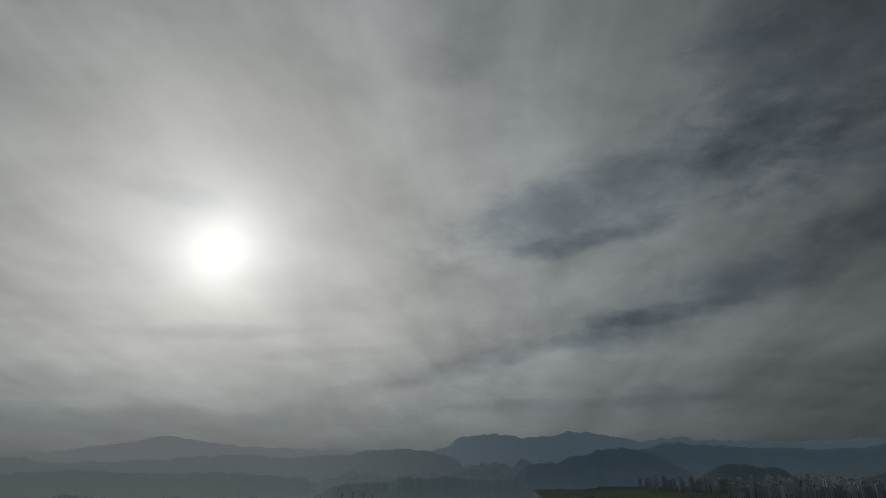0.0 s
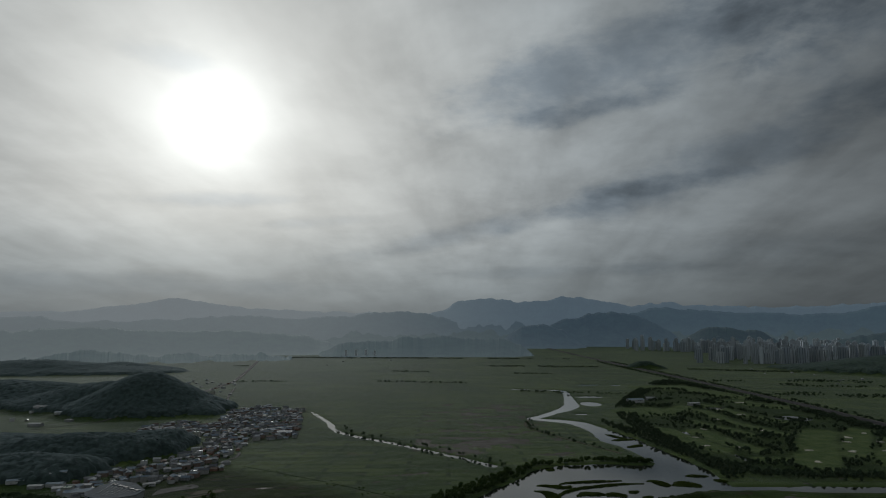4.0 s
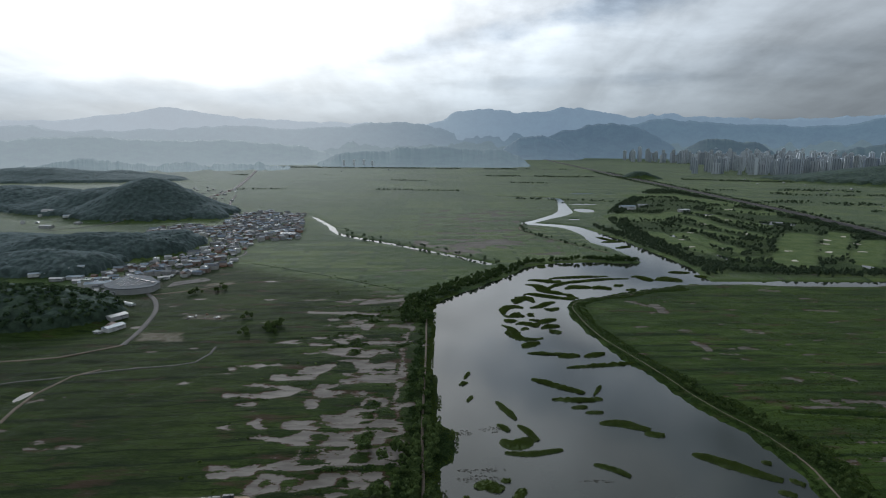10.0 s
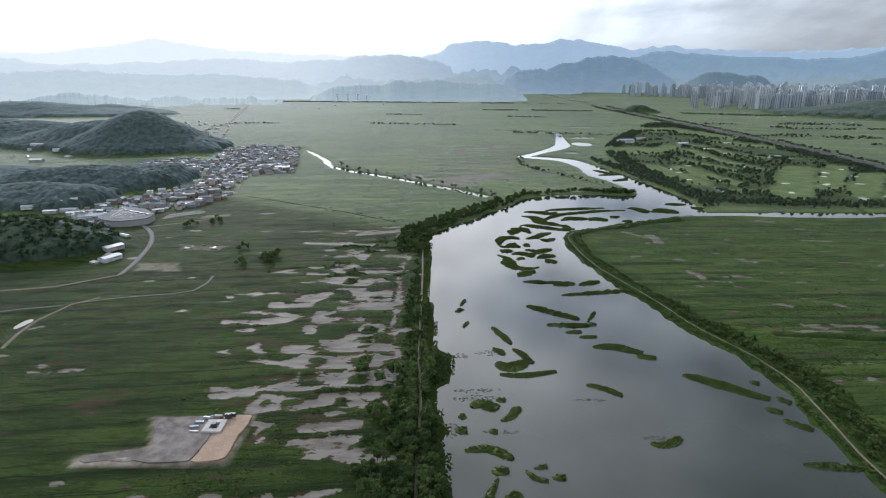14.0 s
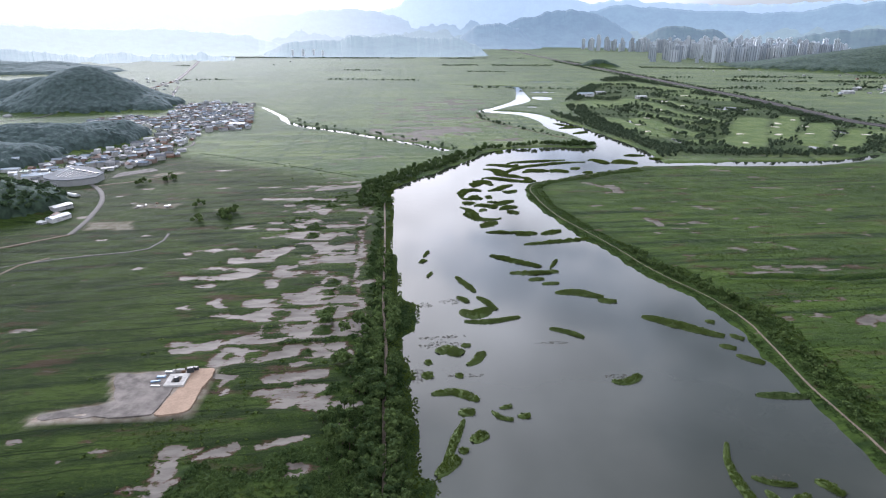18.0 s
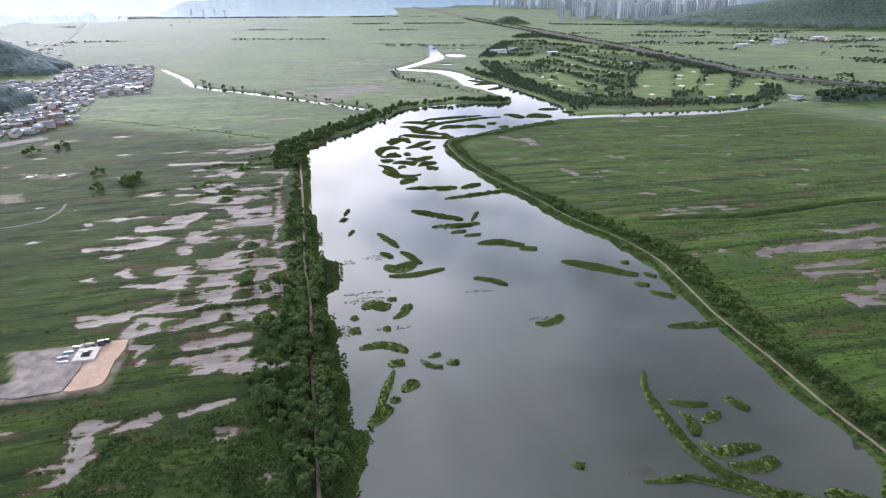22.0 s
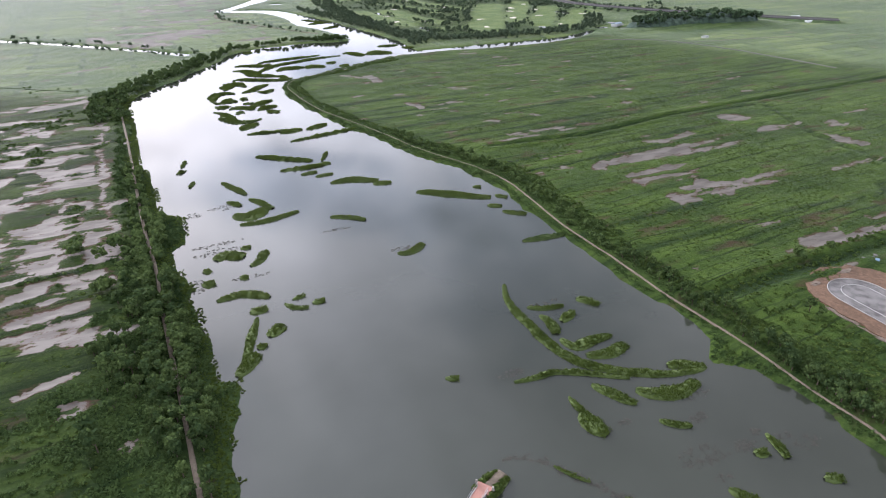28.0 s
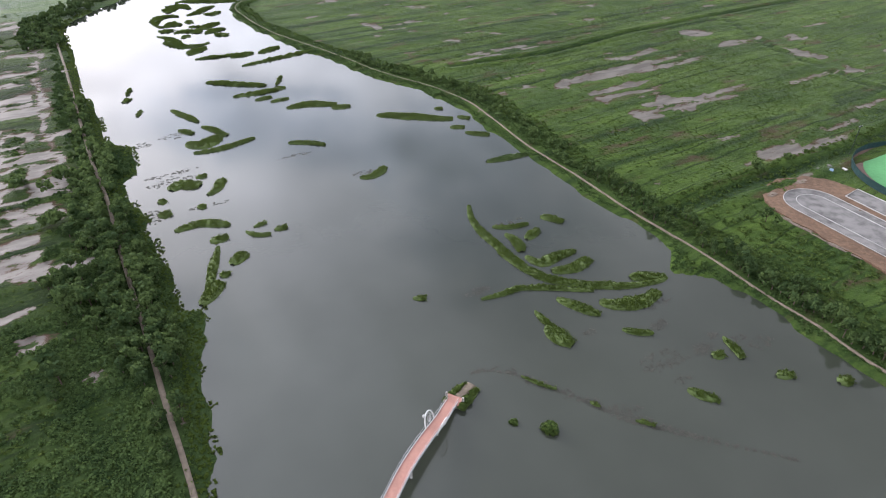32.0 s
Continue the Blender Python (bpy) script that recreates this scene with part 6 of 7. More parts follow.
def tube(points, radius, closed=False, sides=6):
    """Corners and faces of a round bar through points."""
    p = np.asarray(points, float)
    n = len(p)
    tang = (np.roll(p, -1, 0) - np.roll(p, 1, 0)) if closed else np.gradient(p, axis=0)
    tang /= np.linalg.norm(tang, axis=1)[:, None] + 1e-9
    ref = np.where(np.abs(tang[:, 2:3]) > 0.9, [[1.0, 0, 0]], [[0, 0, 1.0]])
    a = np.cross(tang, ref)
    a /= np.linalg.norm(a, axis=1)[:, None]
    b = np.cross(tang, a)
    t = np.linspace(0, 2 * np.pi, sides, endpoint=False)
    v = (p[:, None] + radius * (np.cos(t)[None, :, None] * a[:, None] + np.sin(t)[None, :, None] * b[:, None])).reshape(-1, 3)
    i = np.arange(n * sides).reshape(n, sides)
    if closed:
        i = np.concatenate([i, i[:1]])
    j = np.roll(i, -1, 1)
    q = np.stack([i[:-1], i[1:], j[1:], j[:-1]], -1).reshape(-1, 4)
    return v, q


def bar(name, points, radius, mat, parent, closed=False, sides=6):
    v, q = tube(points, radius, closed, sides)
    ob = new(name, array_mesh(name, v, q, mat))
    ob.parent = parent
    return ob


def box(name, size, place, mat, parent=None, turn=0.0, bevel=0.0):
    bm = bmesh.new()
    bmesh.ops.create_cube(bm, size=1.0, matrix=Matrix.Diagonal((*size, 1)))
    if bevel:
        bmesh.ops.bevel(bm, geom=bm.edges[:], offset=bevel, segments=1, affect="EDGES")
    ob = part(name, bm, mat, parent)
    ob.matrix_basis = pose(*place, 0, 0, turn)
    return ob


def slab(name, ring, z0, z1, mat, parent=None):
    """A flat prism over a closed ring of places."""
    ring = np.asarray(ring, float)[:, :2]
    n = len(ring)
    v = [(*p, z0) for p in ring] + [(*p, z1) for p in ring]
    f = [tuple(range(n, 2 * n)), tuple(range(n - 1, -1, -1))] + [(k, (k + 1) % n, n + (k + 1) % n, n + k) for k in range(n)]
    ob = link_mesh(name, v, f, mat, parent)
    return ob


def ragged(ring, rough=1.6):
    """A ring with softened corners and an uneven edge."""
    p = np.array(ring, float)
    out = []
    for a, b in zip(p, np.roll(p, -1, 0)):
        k = max(int(np.linalg.norm(b - a) / 1.5), 1)
        out.append(a + (b - a) * (np.arange(k) / k)[:, None])
    p = np.concatenate(out)
    for _ in range(2):
        p = (np.roll(p, 1, 0) + p * 2 + np.roll(p, -1, 0)) / 4
    return p + (np.stack([fbm(p[:, 0], p[:, 1], 5, 61, 3), fbm(p[:, 0], p[:, 1], 5, 62, 3)], 1) - 0.5) * 2 * rough


def oval(cx, cy, ax, ay, half, length, n=20):
    """A stadium: half circles of the given half-width about the ends of an axis from (cx, cy) along (ax, ay)."""
    d = np.array([ax, ay]) / math.hypot(ax, ay)
    s = np.array([-d[1], d[0]])
    out = []
    for k in range(n + 1):
        t = math.pi * k / n
        out.append((cx, cy) + s * half * math.cos(t) - d * half * math.sin(t))
    for k in range(n + 1):
        t = math.pi * k / n
        out.append(np.array((cx, cy)) + d * length - s * half * math.cos(t) + d * half * math.sin(t))
    return np.array(out)


ribbon("path_west", PATH_WEST, 0.6, M_TRACK, "narrow pale dirt track on the western bank", "path", 0.15)
PATH_NEAR = int(np.argmax(PATH_EAST[:, 1] > 236))
ribbon("path_east", PATH_EAST[:PATH_NEAR + 1], 0.36, M_TRACK, "pale dirt dyke path along the eastern bank", "path", 0.25)
ribbon("path_east", PATH_EAST[PATH_NEAR:], 0.4, plain("grassy_track", (0.10, 0.105, 0.055), 0.95, vary=0.4, size=1.2), "overgrown dyke path along the river bend", "path", 0.15)
ribbon("path_spit", spline([(49.2, 81.1), (52.5, 82.5), (56, 84)], 1.0), 1.2, M_TRACK, "muddy path leading off the footbridge", "path", 0, 1.2, 0.55)
def road(half, mat, label, *points):
    ribbon("road", spline(points, 12), half * 0.6, mat, label, "road", 0.2)


road(3.0, M_LANE, "pale country road winding past the village", (-205, 375), (-209, 407), (-222, 458), (-247, 501), (-291, 542), (-310, 570))
road(2.0, M_TRACK, "gravel track between the fields", (-247, 501), (-215, 520), (-190, 545))
road(1.2, M_LANE, "narrow concrete farm lane", (-240, 311), (-188, 332), (-147, 346), (-145, 373))
road(1.6, M_TRACK, "pale farm track on bare soil", (-206, 266), (-212, 300), (-206, 323), (-196, 334))
road(1.8, M_TRACK, "farm track past a greenhouse", (-205, 375), (-215, 366), (-232, 352), (-262, 345))
road(2.6, M_LANE, "curving road at the village edge", (-310, 570), (-275, 590), (-240, 640), (-226, 680), (-232, 705))
road(4.0, M_LANE, "straight road out of the village", (-365, 1079), (-420, 1200), (-474, 1397))
road(9.0, M_LANE, "wide pale road across the plain", (-511, 1300), (-520, 1404), (-534, 1561), (-576, 1755), (-656, 2090), (-744, 2447))
road(3.0, M_LANE, "road between the wooded hills", (-560, 850), (-470, 960), (-430, 990))
road(1.4, plain("grassy_bank", (0.050, 0.078, 0.030), 0.95, vary=0.4, size=1.5), "overgrown field bank between the meadows", (-204, 636), (-149, 601), (-99, 568), (-42, 524))
road(2.2, M_LANE, "pale lane at the meadow's edge", (445, 530), (496, 500), (520, 432), (530, 330))
road(1.6, M_LANE, "narrow lane between paddies", (500, 480), (560, 470), (640, 455))
road(1.8, M_TRACK, "dyke track beside the reedbed", (118, 936), (112, 862), (190, 700))
road(8.0, M_LANE, "pale main road in the far valley", (1213, 1672), (1208, 1383), (1230, 1222), (1301, 1040), (1380, 900))

# the highway on its embankment
HIGHWAY = spline([(598, 4700), (588, 3075), (596, 2110), (606, 1640), (608, 1302), (612, 1100), (604, 900), (600, 790), (640, 690), (700, 600), (780, 500)], 40)


def embankment(line, half, top, foot):
    tang = np.gradient(line, axis=0)
    tang /= np.linalg.norm(tang, axis=1)[:, None]
    nrm = np.stack([-tang[:, 1], tang[:, 0]], 1)
    v = np.stack([np.concatenate([line + nrm * s, np.full((len(line), 1), z)], 1) for s, z in ((-foot, -0.5), (-half, top), (half, top), (foot, -0.5))], 1).reshape(-1, 3)
    i = np.arange(len(line) * 4).reshape(-1, 4)
    return v, np.stack([i[:-1, :-1], i[:-1, 1:], i[1:, 1:], i[1:, :-1]], -1).reshape(-1, 4)


v, q = embankment(HIGHWAY, 10, 3.4, 19)
tagged(new("highway_bank", array_mesh("highway_bank", v, q, plain("bank_grass", (0.060, 0.100, 0.034), 0.9, vary=0.4, size=4, sheen=0.2), False)), "grassy embankment of a highway", "embankment", kind="structure")
ribbon("highway", HIGHWAY, 8.5, M_ROAD, "grey four-lane highway on a long embankment", "highway", 0, 0.4, 3.9)
for s in (-9.0, 9.0):
    tang = np.gradient(HIGHWAY, axis=0)
    tang /= np.linalg.norm(tang, axis=1)[:, None]
    side = HIGHWAY + np.stack([-tang[:, 1], tang[:, 0]], 1) * s
    ribbon("highway_barrier", side, 0.25, M_LANE, "low concrete barrier of the highway", "barrier", 0, 1.0, 4.7)
x, y = scatter(540, 700, 640, 2400, 7, 221)
keep = (np.abs(line_distance(x, y, HIGHWAY) - 24) < 7) & (RNG.random(len(x)) < 0.7)
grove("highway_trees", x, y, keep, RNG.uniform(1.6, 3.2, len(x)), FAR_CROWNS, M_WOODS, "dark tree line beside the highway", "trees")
x, y = scatter(-260, 40, 500, 720, 7, 222)
keep = (np.abs(line_distance(x, y, spline([(-204, 636), (-149, 601), (-99, 568), (-42, 524)], 12)) - 4) < 2.5) & (RNG.random(len(x)) < 0.5)
grove("field_hedge", x, y, keep, RNG.uniform(0.8, 1.5, len(x)), SPRIGS, M_SHRUB, "thin dark hedge along a field bank", "hedge")

# stone groyne on the eastern shore
groyne = islet(2.1, (122.5, 180), (132, 178.7), (142, 177.6))
groyne.name = "groyne"
tagged(groyne, "straight narrow groyne overgrown with dark shrubs", "groyne")
groyne["group"] = "river works"
groyne.children[0].data.materials[0] = M_BRUSH

# ---- footbridge ----
bridge = tagged(new("footbridge"), "curved footbridge with a brick-red deck and white arches", "footbridge")
axis = spline([(-20, 24, 3.0), (-4, 40, 3.6), (13, 54, 3.8), (26.3, 65.1, 3.7), (32, 69.7, 3.5), (38.5, 74, 3.1), (44, 77.4, 2.4), (47, 79.8, 1.6), (49.4, 81.5, 1.2)], 1.2)
tg = np.gradient(axis[:, :2], axis=0)
tg /= np.linalg.norm(tg, axis=1)[:, None]
sd = np.stack([-tg[:, 1], tg[:, 0]], 1)


def swept(name, offsets, mat, parent=bridge, rows=slice(None)):
    """A beam along the bridge with the cross-section given as (sideways, up)."""
    a, s = axis[rows], sd[rows]
    k = len(offsets)
    v = np.stack([np.concatenate([a[:, :2] + s * o, (a[:, 2] + u)[:, None]], 1) for o, u in offsets], 1).reshape(-1, 3)
    i = np.arange(len(a) * k).reshape(-1, k)
    j = np.roll(i, -1, 1)
    q = np.stack([i[:-1], i[1:], j[1:], j[:-1]], -1).reshape(-1, 4)
    ob = new(name, array_mesh(name, v, q, mat, False))
    ob.parent = parent
    return ob


swept("deck", [(-1.2, 0), (1.2, 0), (1.2, -0.25), (-1.2, -0.25)], M_DECK)
for s in (-1, 1):
    swept("edge_beam", [(s * 1.2, 0.16), (s * 1.34, 0.16), (s * 1.34, -0.45), (s * 1.2, -0.45)][::s], M_STEEL)
    bar("handrail", np.concatenate([axis[:, :2] + sd * s * 1.3, axis[:, 2:] + 1.1], 1), 0.035, M_STEEL, bridge)
    for k in range(0, len(axis), 2):
        p = (*(axis[k, :2] + sd[k] * s * 1.3), axis[k, 2])
        bar("post", [(p[0], p[1], p[2]), (p[0], p[1], p[2] + 1.1)], 0.03, M_STEEL, bridge, sides=4)
swept("girder", [(-0.8, -0.25), (0.8, -0.25), (0.6, -0.7), (-0.6, -0.7)], M_STEEL)
for k in range(4, len(axis) - 6, 13):
    x_, y_, z_ = axis[k]
    for s in (-0.7, 0.7):
        bar("pier", [(x_ + sd[k][0] * s, y_ + sd[k][1] * s, -1.5), (x_ + sd[k][0] * s, y_ + sd[k][1] * s, z_ - 0.5)], 0.28, M_CONCRETE, bridge, sides=8)
box("abutment", (2.2, 4.4, 2.6), (49.6, 81.4, -0.15), M_STONE, bridge, math.degrees(math.atan2(tg[-1][1], tg[-1][0])), 0.08)
box("landing", (2.4, 3.6, 0.16), (49.5, 81.4, 1.24), M_DECK, bridge, math.degrees(math.atan2(tg[-1][1], tg[-1][0])))
for s in (-1, 1):
    box("pillar", (0.4, 0.4, 1.5), (49.9 - tg[-1][1] * s * 2.0, 81.6 + tg[-1][0] * s * 2.0, 1.7), M_STONE, bridge, 30, 0.04)
# white hoops that lean outwards on both sides, with spokes
k0 = int(np.argmin(np.hypot(axis[:, 0] - 42.3, axis[:, 1] - 76.8)))
c0, t0, n0, z0 = axis[k0, :2], tg[k0], sd[k0], axis[k0, 2]
for s in (-1, 1):
    hoop = []
    for a in np.linspace(-0.35, math.pi + 0.35, 22):
        u, h = math.cos(a) * 1.75, max(math.sin(a), -0.3) * 2.9
        hoop.append((*(c0 + t0 * u + n0 * s * (1.5 + 0.22 * h)), z0 + 0.1 + h))
    h_ob = bar("hoop", hoop, 0.12, M_WHITE, bridge, sides=8)
    foot = np.array((*(c0 + n0 * s * 1.45), z0 + 0.2))
    for a in np.linspace(0.5, math.pi - 0.5, 7):
        tip = np.array((*(c0 + t0 * math.cos(a) * 1.7 + n0 * s * (1.5 + 0.6 * math.sin(a))), z0 + 0.1 + 2.85 * math.sin(a)))
        bar("spoke", [foot, tip], 0.025, M_WHITE, h_ob, sides=4)
crest = [(*(c0 - t0 * 1.6 + n0 * 1.6 + n0 * 0.25 * q_), z0 + h) for q_, h in ((0, 0.2), (0.3, 1.3), (0.2, 2.4), (0.5, 3.3), (1.1, 3.8), (1.9, 3.7), (2.2, 3.2))]
bar("lamp_arm", crest, 0.08, M_WHITE, bridge)
bar("lamp_head", [np.array(crest[-1]) + [0, 0, 0.1], np.array(crest[-1]) - [0, 0, 0.25]], 0.18, M_WHITE, bridge, sides=8)

# the spit that the bridge lands on, and round bushes standing in the water
islet(1.0, (47.8, 82.8), (51, 83.8), (55, 85))
islet(0.55, (67.6, 80.6), (69.2, 77.7), (72.3, 73.1))
islet(0.5, (76.4, 66.4), (77.6, 64.2))
islet(0.5, (81.5, 57.4), (84.3, 54.2))
islet(1.1, (49.8, 79), (53, 80.6), (56.4, 82.4))


def bush(x, y, z, size, seed, label, tall=1.0):
    q = clump(420, [(0, 0, 0.35, 0.75), (0.4, 0.2, 0.3, 0.5), (-0.35, 0.3, 0.3, 0.5), (0.1, -0.45, 0.3, 0.5), (0, 0.05, 0.75, 0.5)], 0.11, seed).reshape(-1, 3) * [size, size, size * tall]
    base = tagged(new("bush"), label, "bush")
    base.location = (x, y, z)
    ob = new("foliage", array_mesh("foliage", q, np.arange(len(q)).reshape(-1, 4), M_SHRUB, False))
    ob.parent = base
    bm = bmesh.new()
    for k in range(5):
        bmesh.ops.create_cone(bm, segments=5, radius1=0.06 * size, radius2=0.03 * size, depth=size, matrix=pose(0.12 * size * math.cos(k * 1.3), 0.12 * size * math.sin(k * 1.3), 0.1 * size, 12, 8 * k, 50 * k))
    part("stems", bm, M_BARK, base)
    return base


bush(63.8, 64.8, -0.1, 2.3, 601, "round green bush standing in the river", 0.8)
bush(58.1, 70.2, -0.1, 1.2, 602, "small round bush standing in the river", 0.8)
for k, (bx, by, bs) in enumerate(((50.3, 79.1, 1.3), (52.5, 80.3, 1.5), (54.7, 81.7, 0.9), (48.2, 82.6, 1.1), (50, 83.4, 1.0), (52.6, 84.3, 0.8))):
    bush(bx, by, 0.4, bs, 610 + k, "leafy bush beside the bridge landing")
weed_line = spline([(59.3, 86.9), (62.8, 85.6), (66.8, 81.9), (69.2, 77.7), (72.3, 73.1), (75, 68.3), (78.3, 63.2), (81.2, 57.8), (84.3, 54.2), (88.3, 49.4), (91.3, 45.8), (96.4, 40.4), (102.8, 33.5)], 1.5)
for k, (wx_, wy_) in enumerate(weed_line):
    weed_mat(wx_, wy_, 0.55 + 0.7 * math.exp(-((k - 22) / 8) ** 2) if k < 34 else 0.3, 0.5 + 0.6 * math.exp(-((k - 22) / 8) ** 2) if k < 34 else 0.25, 700 + k)
for k, (wx_, wy_, a, b) in enumerate(((82.5, 59.6, 3.2, 2.4), (103, 66, 5, 1.2), (112, 65.5, 3, 1.5), (110, 77, 3, 1.0), (124, 64, 2.4, 1.2), (118, 68, 2, 1.2), (92, 84.5, 2, 1), (77, 113, 3.2, 1.6), (12, 229, 7, 2.0), (20, 230, 5, 1.4), (100, 61, 2.5, 1), (60, 87.3, 2.2, 0.4), (63.5, 86, 2.0, 0.35), (66.5, 83, 1.6, 0.8), (68.5, 79, 1.2, 1.8), (70.5, 75.5, 1.3, 2.0), (73.5, 71, 1.6, 2.0), (77, 66, 1.6, 1.8), (80, 61.5, 1.3, 1.6), (84, 56, 1.2, 1.2))):
    weed_mat(wx_, wy_, a, b, 540 + k)

# ---- rink and sports field by the eastern dyke ----
rink = tagged(new("skating_rink"), "unfinished grey concrete oval rink on bare clay", "skating rink")
AX = (-0.06, -1.0)
RZ = 1.95
slab("clay_apron", ragged(oval(203, 93, *AX, 19.5, 70)), 0.3, RZ - 0.1, M_CLAY, rink)["label"] = "brown bare clay"
slab("lane", oval(200, 95, *AX, 9.6, 66), RZ - 0.4, RZ, M_SCREED, rink)["label"] = "pale concrete lane"
slab("infield", oval(200, 95, *AX, 5.6, 66), RZ - 0.2, RZ + 0.05, M_SCREED, rink)["label"] = "stained grey screed"
for half, name in ((9.7, "outer_kerb"), (5.7, "inner_kerb")):
    ring = oval(200, 95, *AX, half, 66)
    bar(name, [(*p, RZ + 0.1) for p in ring], 0.12, M_CONCRETE, rink, True, 4)
court = tagged(new("concrete_court"), "flat grey concrete court edged with a pale kerb", "court")
ring = np.array([(213.5, 92.5), (222, 93.5), (220, 50), (209.5, 50)])
slab("floor_slab", ring, 0.6, RZ - 0.08, M_SCREED, court)
bar("kerb", [(*p, RZ) for p in np.concatenate([ring, ring[:1]])], 0.18, M_CONCRETE, court, False, 4)
for k, (hx, hy, a, b, h, m_) in enumerate(((193, 106, 2.2, 1.2, 0.9, M_SPOIL), (212, 90, 2.6, 0.9, 0.7, M_CLAY), (209, 84, 2.0, 1.0, 0.6, M_CLAY), (183, 74, 1.6, 8, 0.9, M_SPOIL), (183.5, 90, 1.6, 5, 0.7, M_SPOIL), (210, 107, 3, 1.2, 0.8, M_SPOIL))):
    bm = bmesh.new()
    bmesh.ops.create_icosphere(bm, subdivisions=3, radius=1.0)
    for vert in bm.verts:
        vert.co *= 1 + 0.6 * (noise.noise(vert.co * 1.9 + Vector((k * 9, 0, 0))) + 0.8 * noise.noise(vert.co * 5.1))
        vert.co = Vector((vert.co.x * a, vert.co.y * b, max(vert.co.z, -0.3) * h * 0.6))
    ob = part("earth_mound", bm, m_)
    tagged(ob, "rough mound of dug soil and rubble", "earth mound", "earth mounds")
    ob.location = (hx, hy, RZ - 0.3 if hx > 185 else 1.25)

field = tagged(new("ball_field"), "round green ball field inside a dark fence", "sports field")
t_ = np.linspace(0, 2 * np.pi, 72, endpoint=False)
FC = (256.0, 83.0)
slab("warning_track", [(FC[0] + 28.5 * math.cos(a), FC[1] + 28.5 * math.sin(a)) for a in t_], 0.4, 1.5, M_BROWN, field)["label"] = "dark brown cinder edge"
slab("turf", [(FC[0] + 24.5 * math.cos(a), FC[1] + 24.5 * math.sin(a)) for a in t_], 0.5, 1.56, M_TURF2, field)["label"] = "bright green artificial turf"
for k in range(72):
    a, b = t_[k], t_[(k + 1) % 72]
    p, q_ = (FC[0] + 28.6 * math.cos(a), FC[1] + 28.6 * math.sin(a)), (FC[0] + 28.6 * math.cos(b), FC[1] + 28.6 * math.sin(b))
    bar("post", [(*p, 1.2), (*p, 4.0)], 0.06, M_FENCE, field, sides=4)
    bm = bmesh.new()
    vs = [bm.verts.new(c) for c in ((*p, 1.3), (*q_, 1.3), (*q_, 3.8), (*p, 3.8))]
    bm.faces.new(vs)
    bmesh.ops.solidify(bm, geom=bm.faces[:], thickness=0.05)
    part("panel", bm, M_FENCE, field)
mast = tagged(new("light_mast"), "thin steel floodlight mast beside the ball field", "light mast")
mast.location = (246.5, 111.5, 1.0)
bar("pole", [(0, 0, 0), (0, 0, 13)], 0.1, M_DARK, mast)
bar("crossarm", [(-1, 0, 12.8), (1, 0, 12.8)], 0.06, M_STEEL, mast)
for s in (-0.7, 0.7):
    box("floodlight", (0.5, 0.25, 0.4), (s, -0.15, 12.6), M_DARK, mast)
for k, (bx, by, sx, sy, sz, m_) in enumerate(((228, 107, 2.2, 1.4, 0.9, M_BLUE), (231, 109, 3.6, 1.2, 0.6, M_SCREED), (234, 106, 3, 1.2, 0.5, M_CONCRETE), (226, 110, 2.4, 1.0, 0.5, M_SCREED), (237, 108, 2.4, 1.0, 0.5, M_SCREED), (229, 109, 1.4, 1.0, 0.7, M_DARK))):
    ob = box("material_stack", (sx, sy, sz), (bx, by, 1.2 + sz / 2), m_, None, 25 + 30 * k, 0.08)
    tagged(ob, "stack of building material under a sheet", "material stack", "building materials")

# ---- work yard in the marsh ----
yard = tagged(new("yard_floor"), "pale hard-packed work yard in the marsh", "yard")
slab("hardstanding", ragged([(-107, 205), (-84, 206.5), (-83, 190), (-84, 179), (-120, 177.5), (-122, 180), (-99, 186.5)]), 0.5, 1.98, plain("yard_gravel", (0.165, 0.148, 0.135), 0.9, vary=0.5, size=4.0, bump=0.3), yard)
slab("sand_strip", ragged([(-79.5, 206.8), (-71.5, 207.5), (-73, 180), (-84, 178.6), (-82.5, 183)]), 0.5, 1.99, plain("sand", (0.36, 0.26, 0.19), 0.95, vary=0.2), yard)["label"] = "strip of tan sand"
found = tagged(new("foundation"), "square concrete foundation with an open pit", "foundation")
for sx, sy, px_, py_ in ((7, 2, -82.5, 196), (7, 2, -82.5, 202), (2, 4, -85, 199), (2, 4, -80, 199)):
    box("footing", (sx, sy, 0.8), (px_, py_, 2.3), M_CONCRETE, found, 0, 0.05)
box("pump", (1.6, 1.6, 1.8), (-82.6, 199, 2.8), M_DARK, found, 20, 0.1)
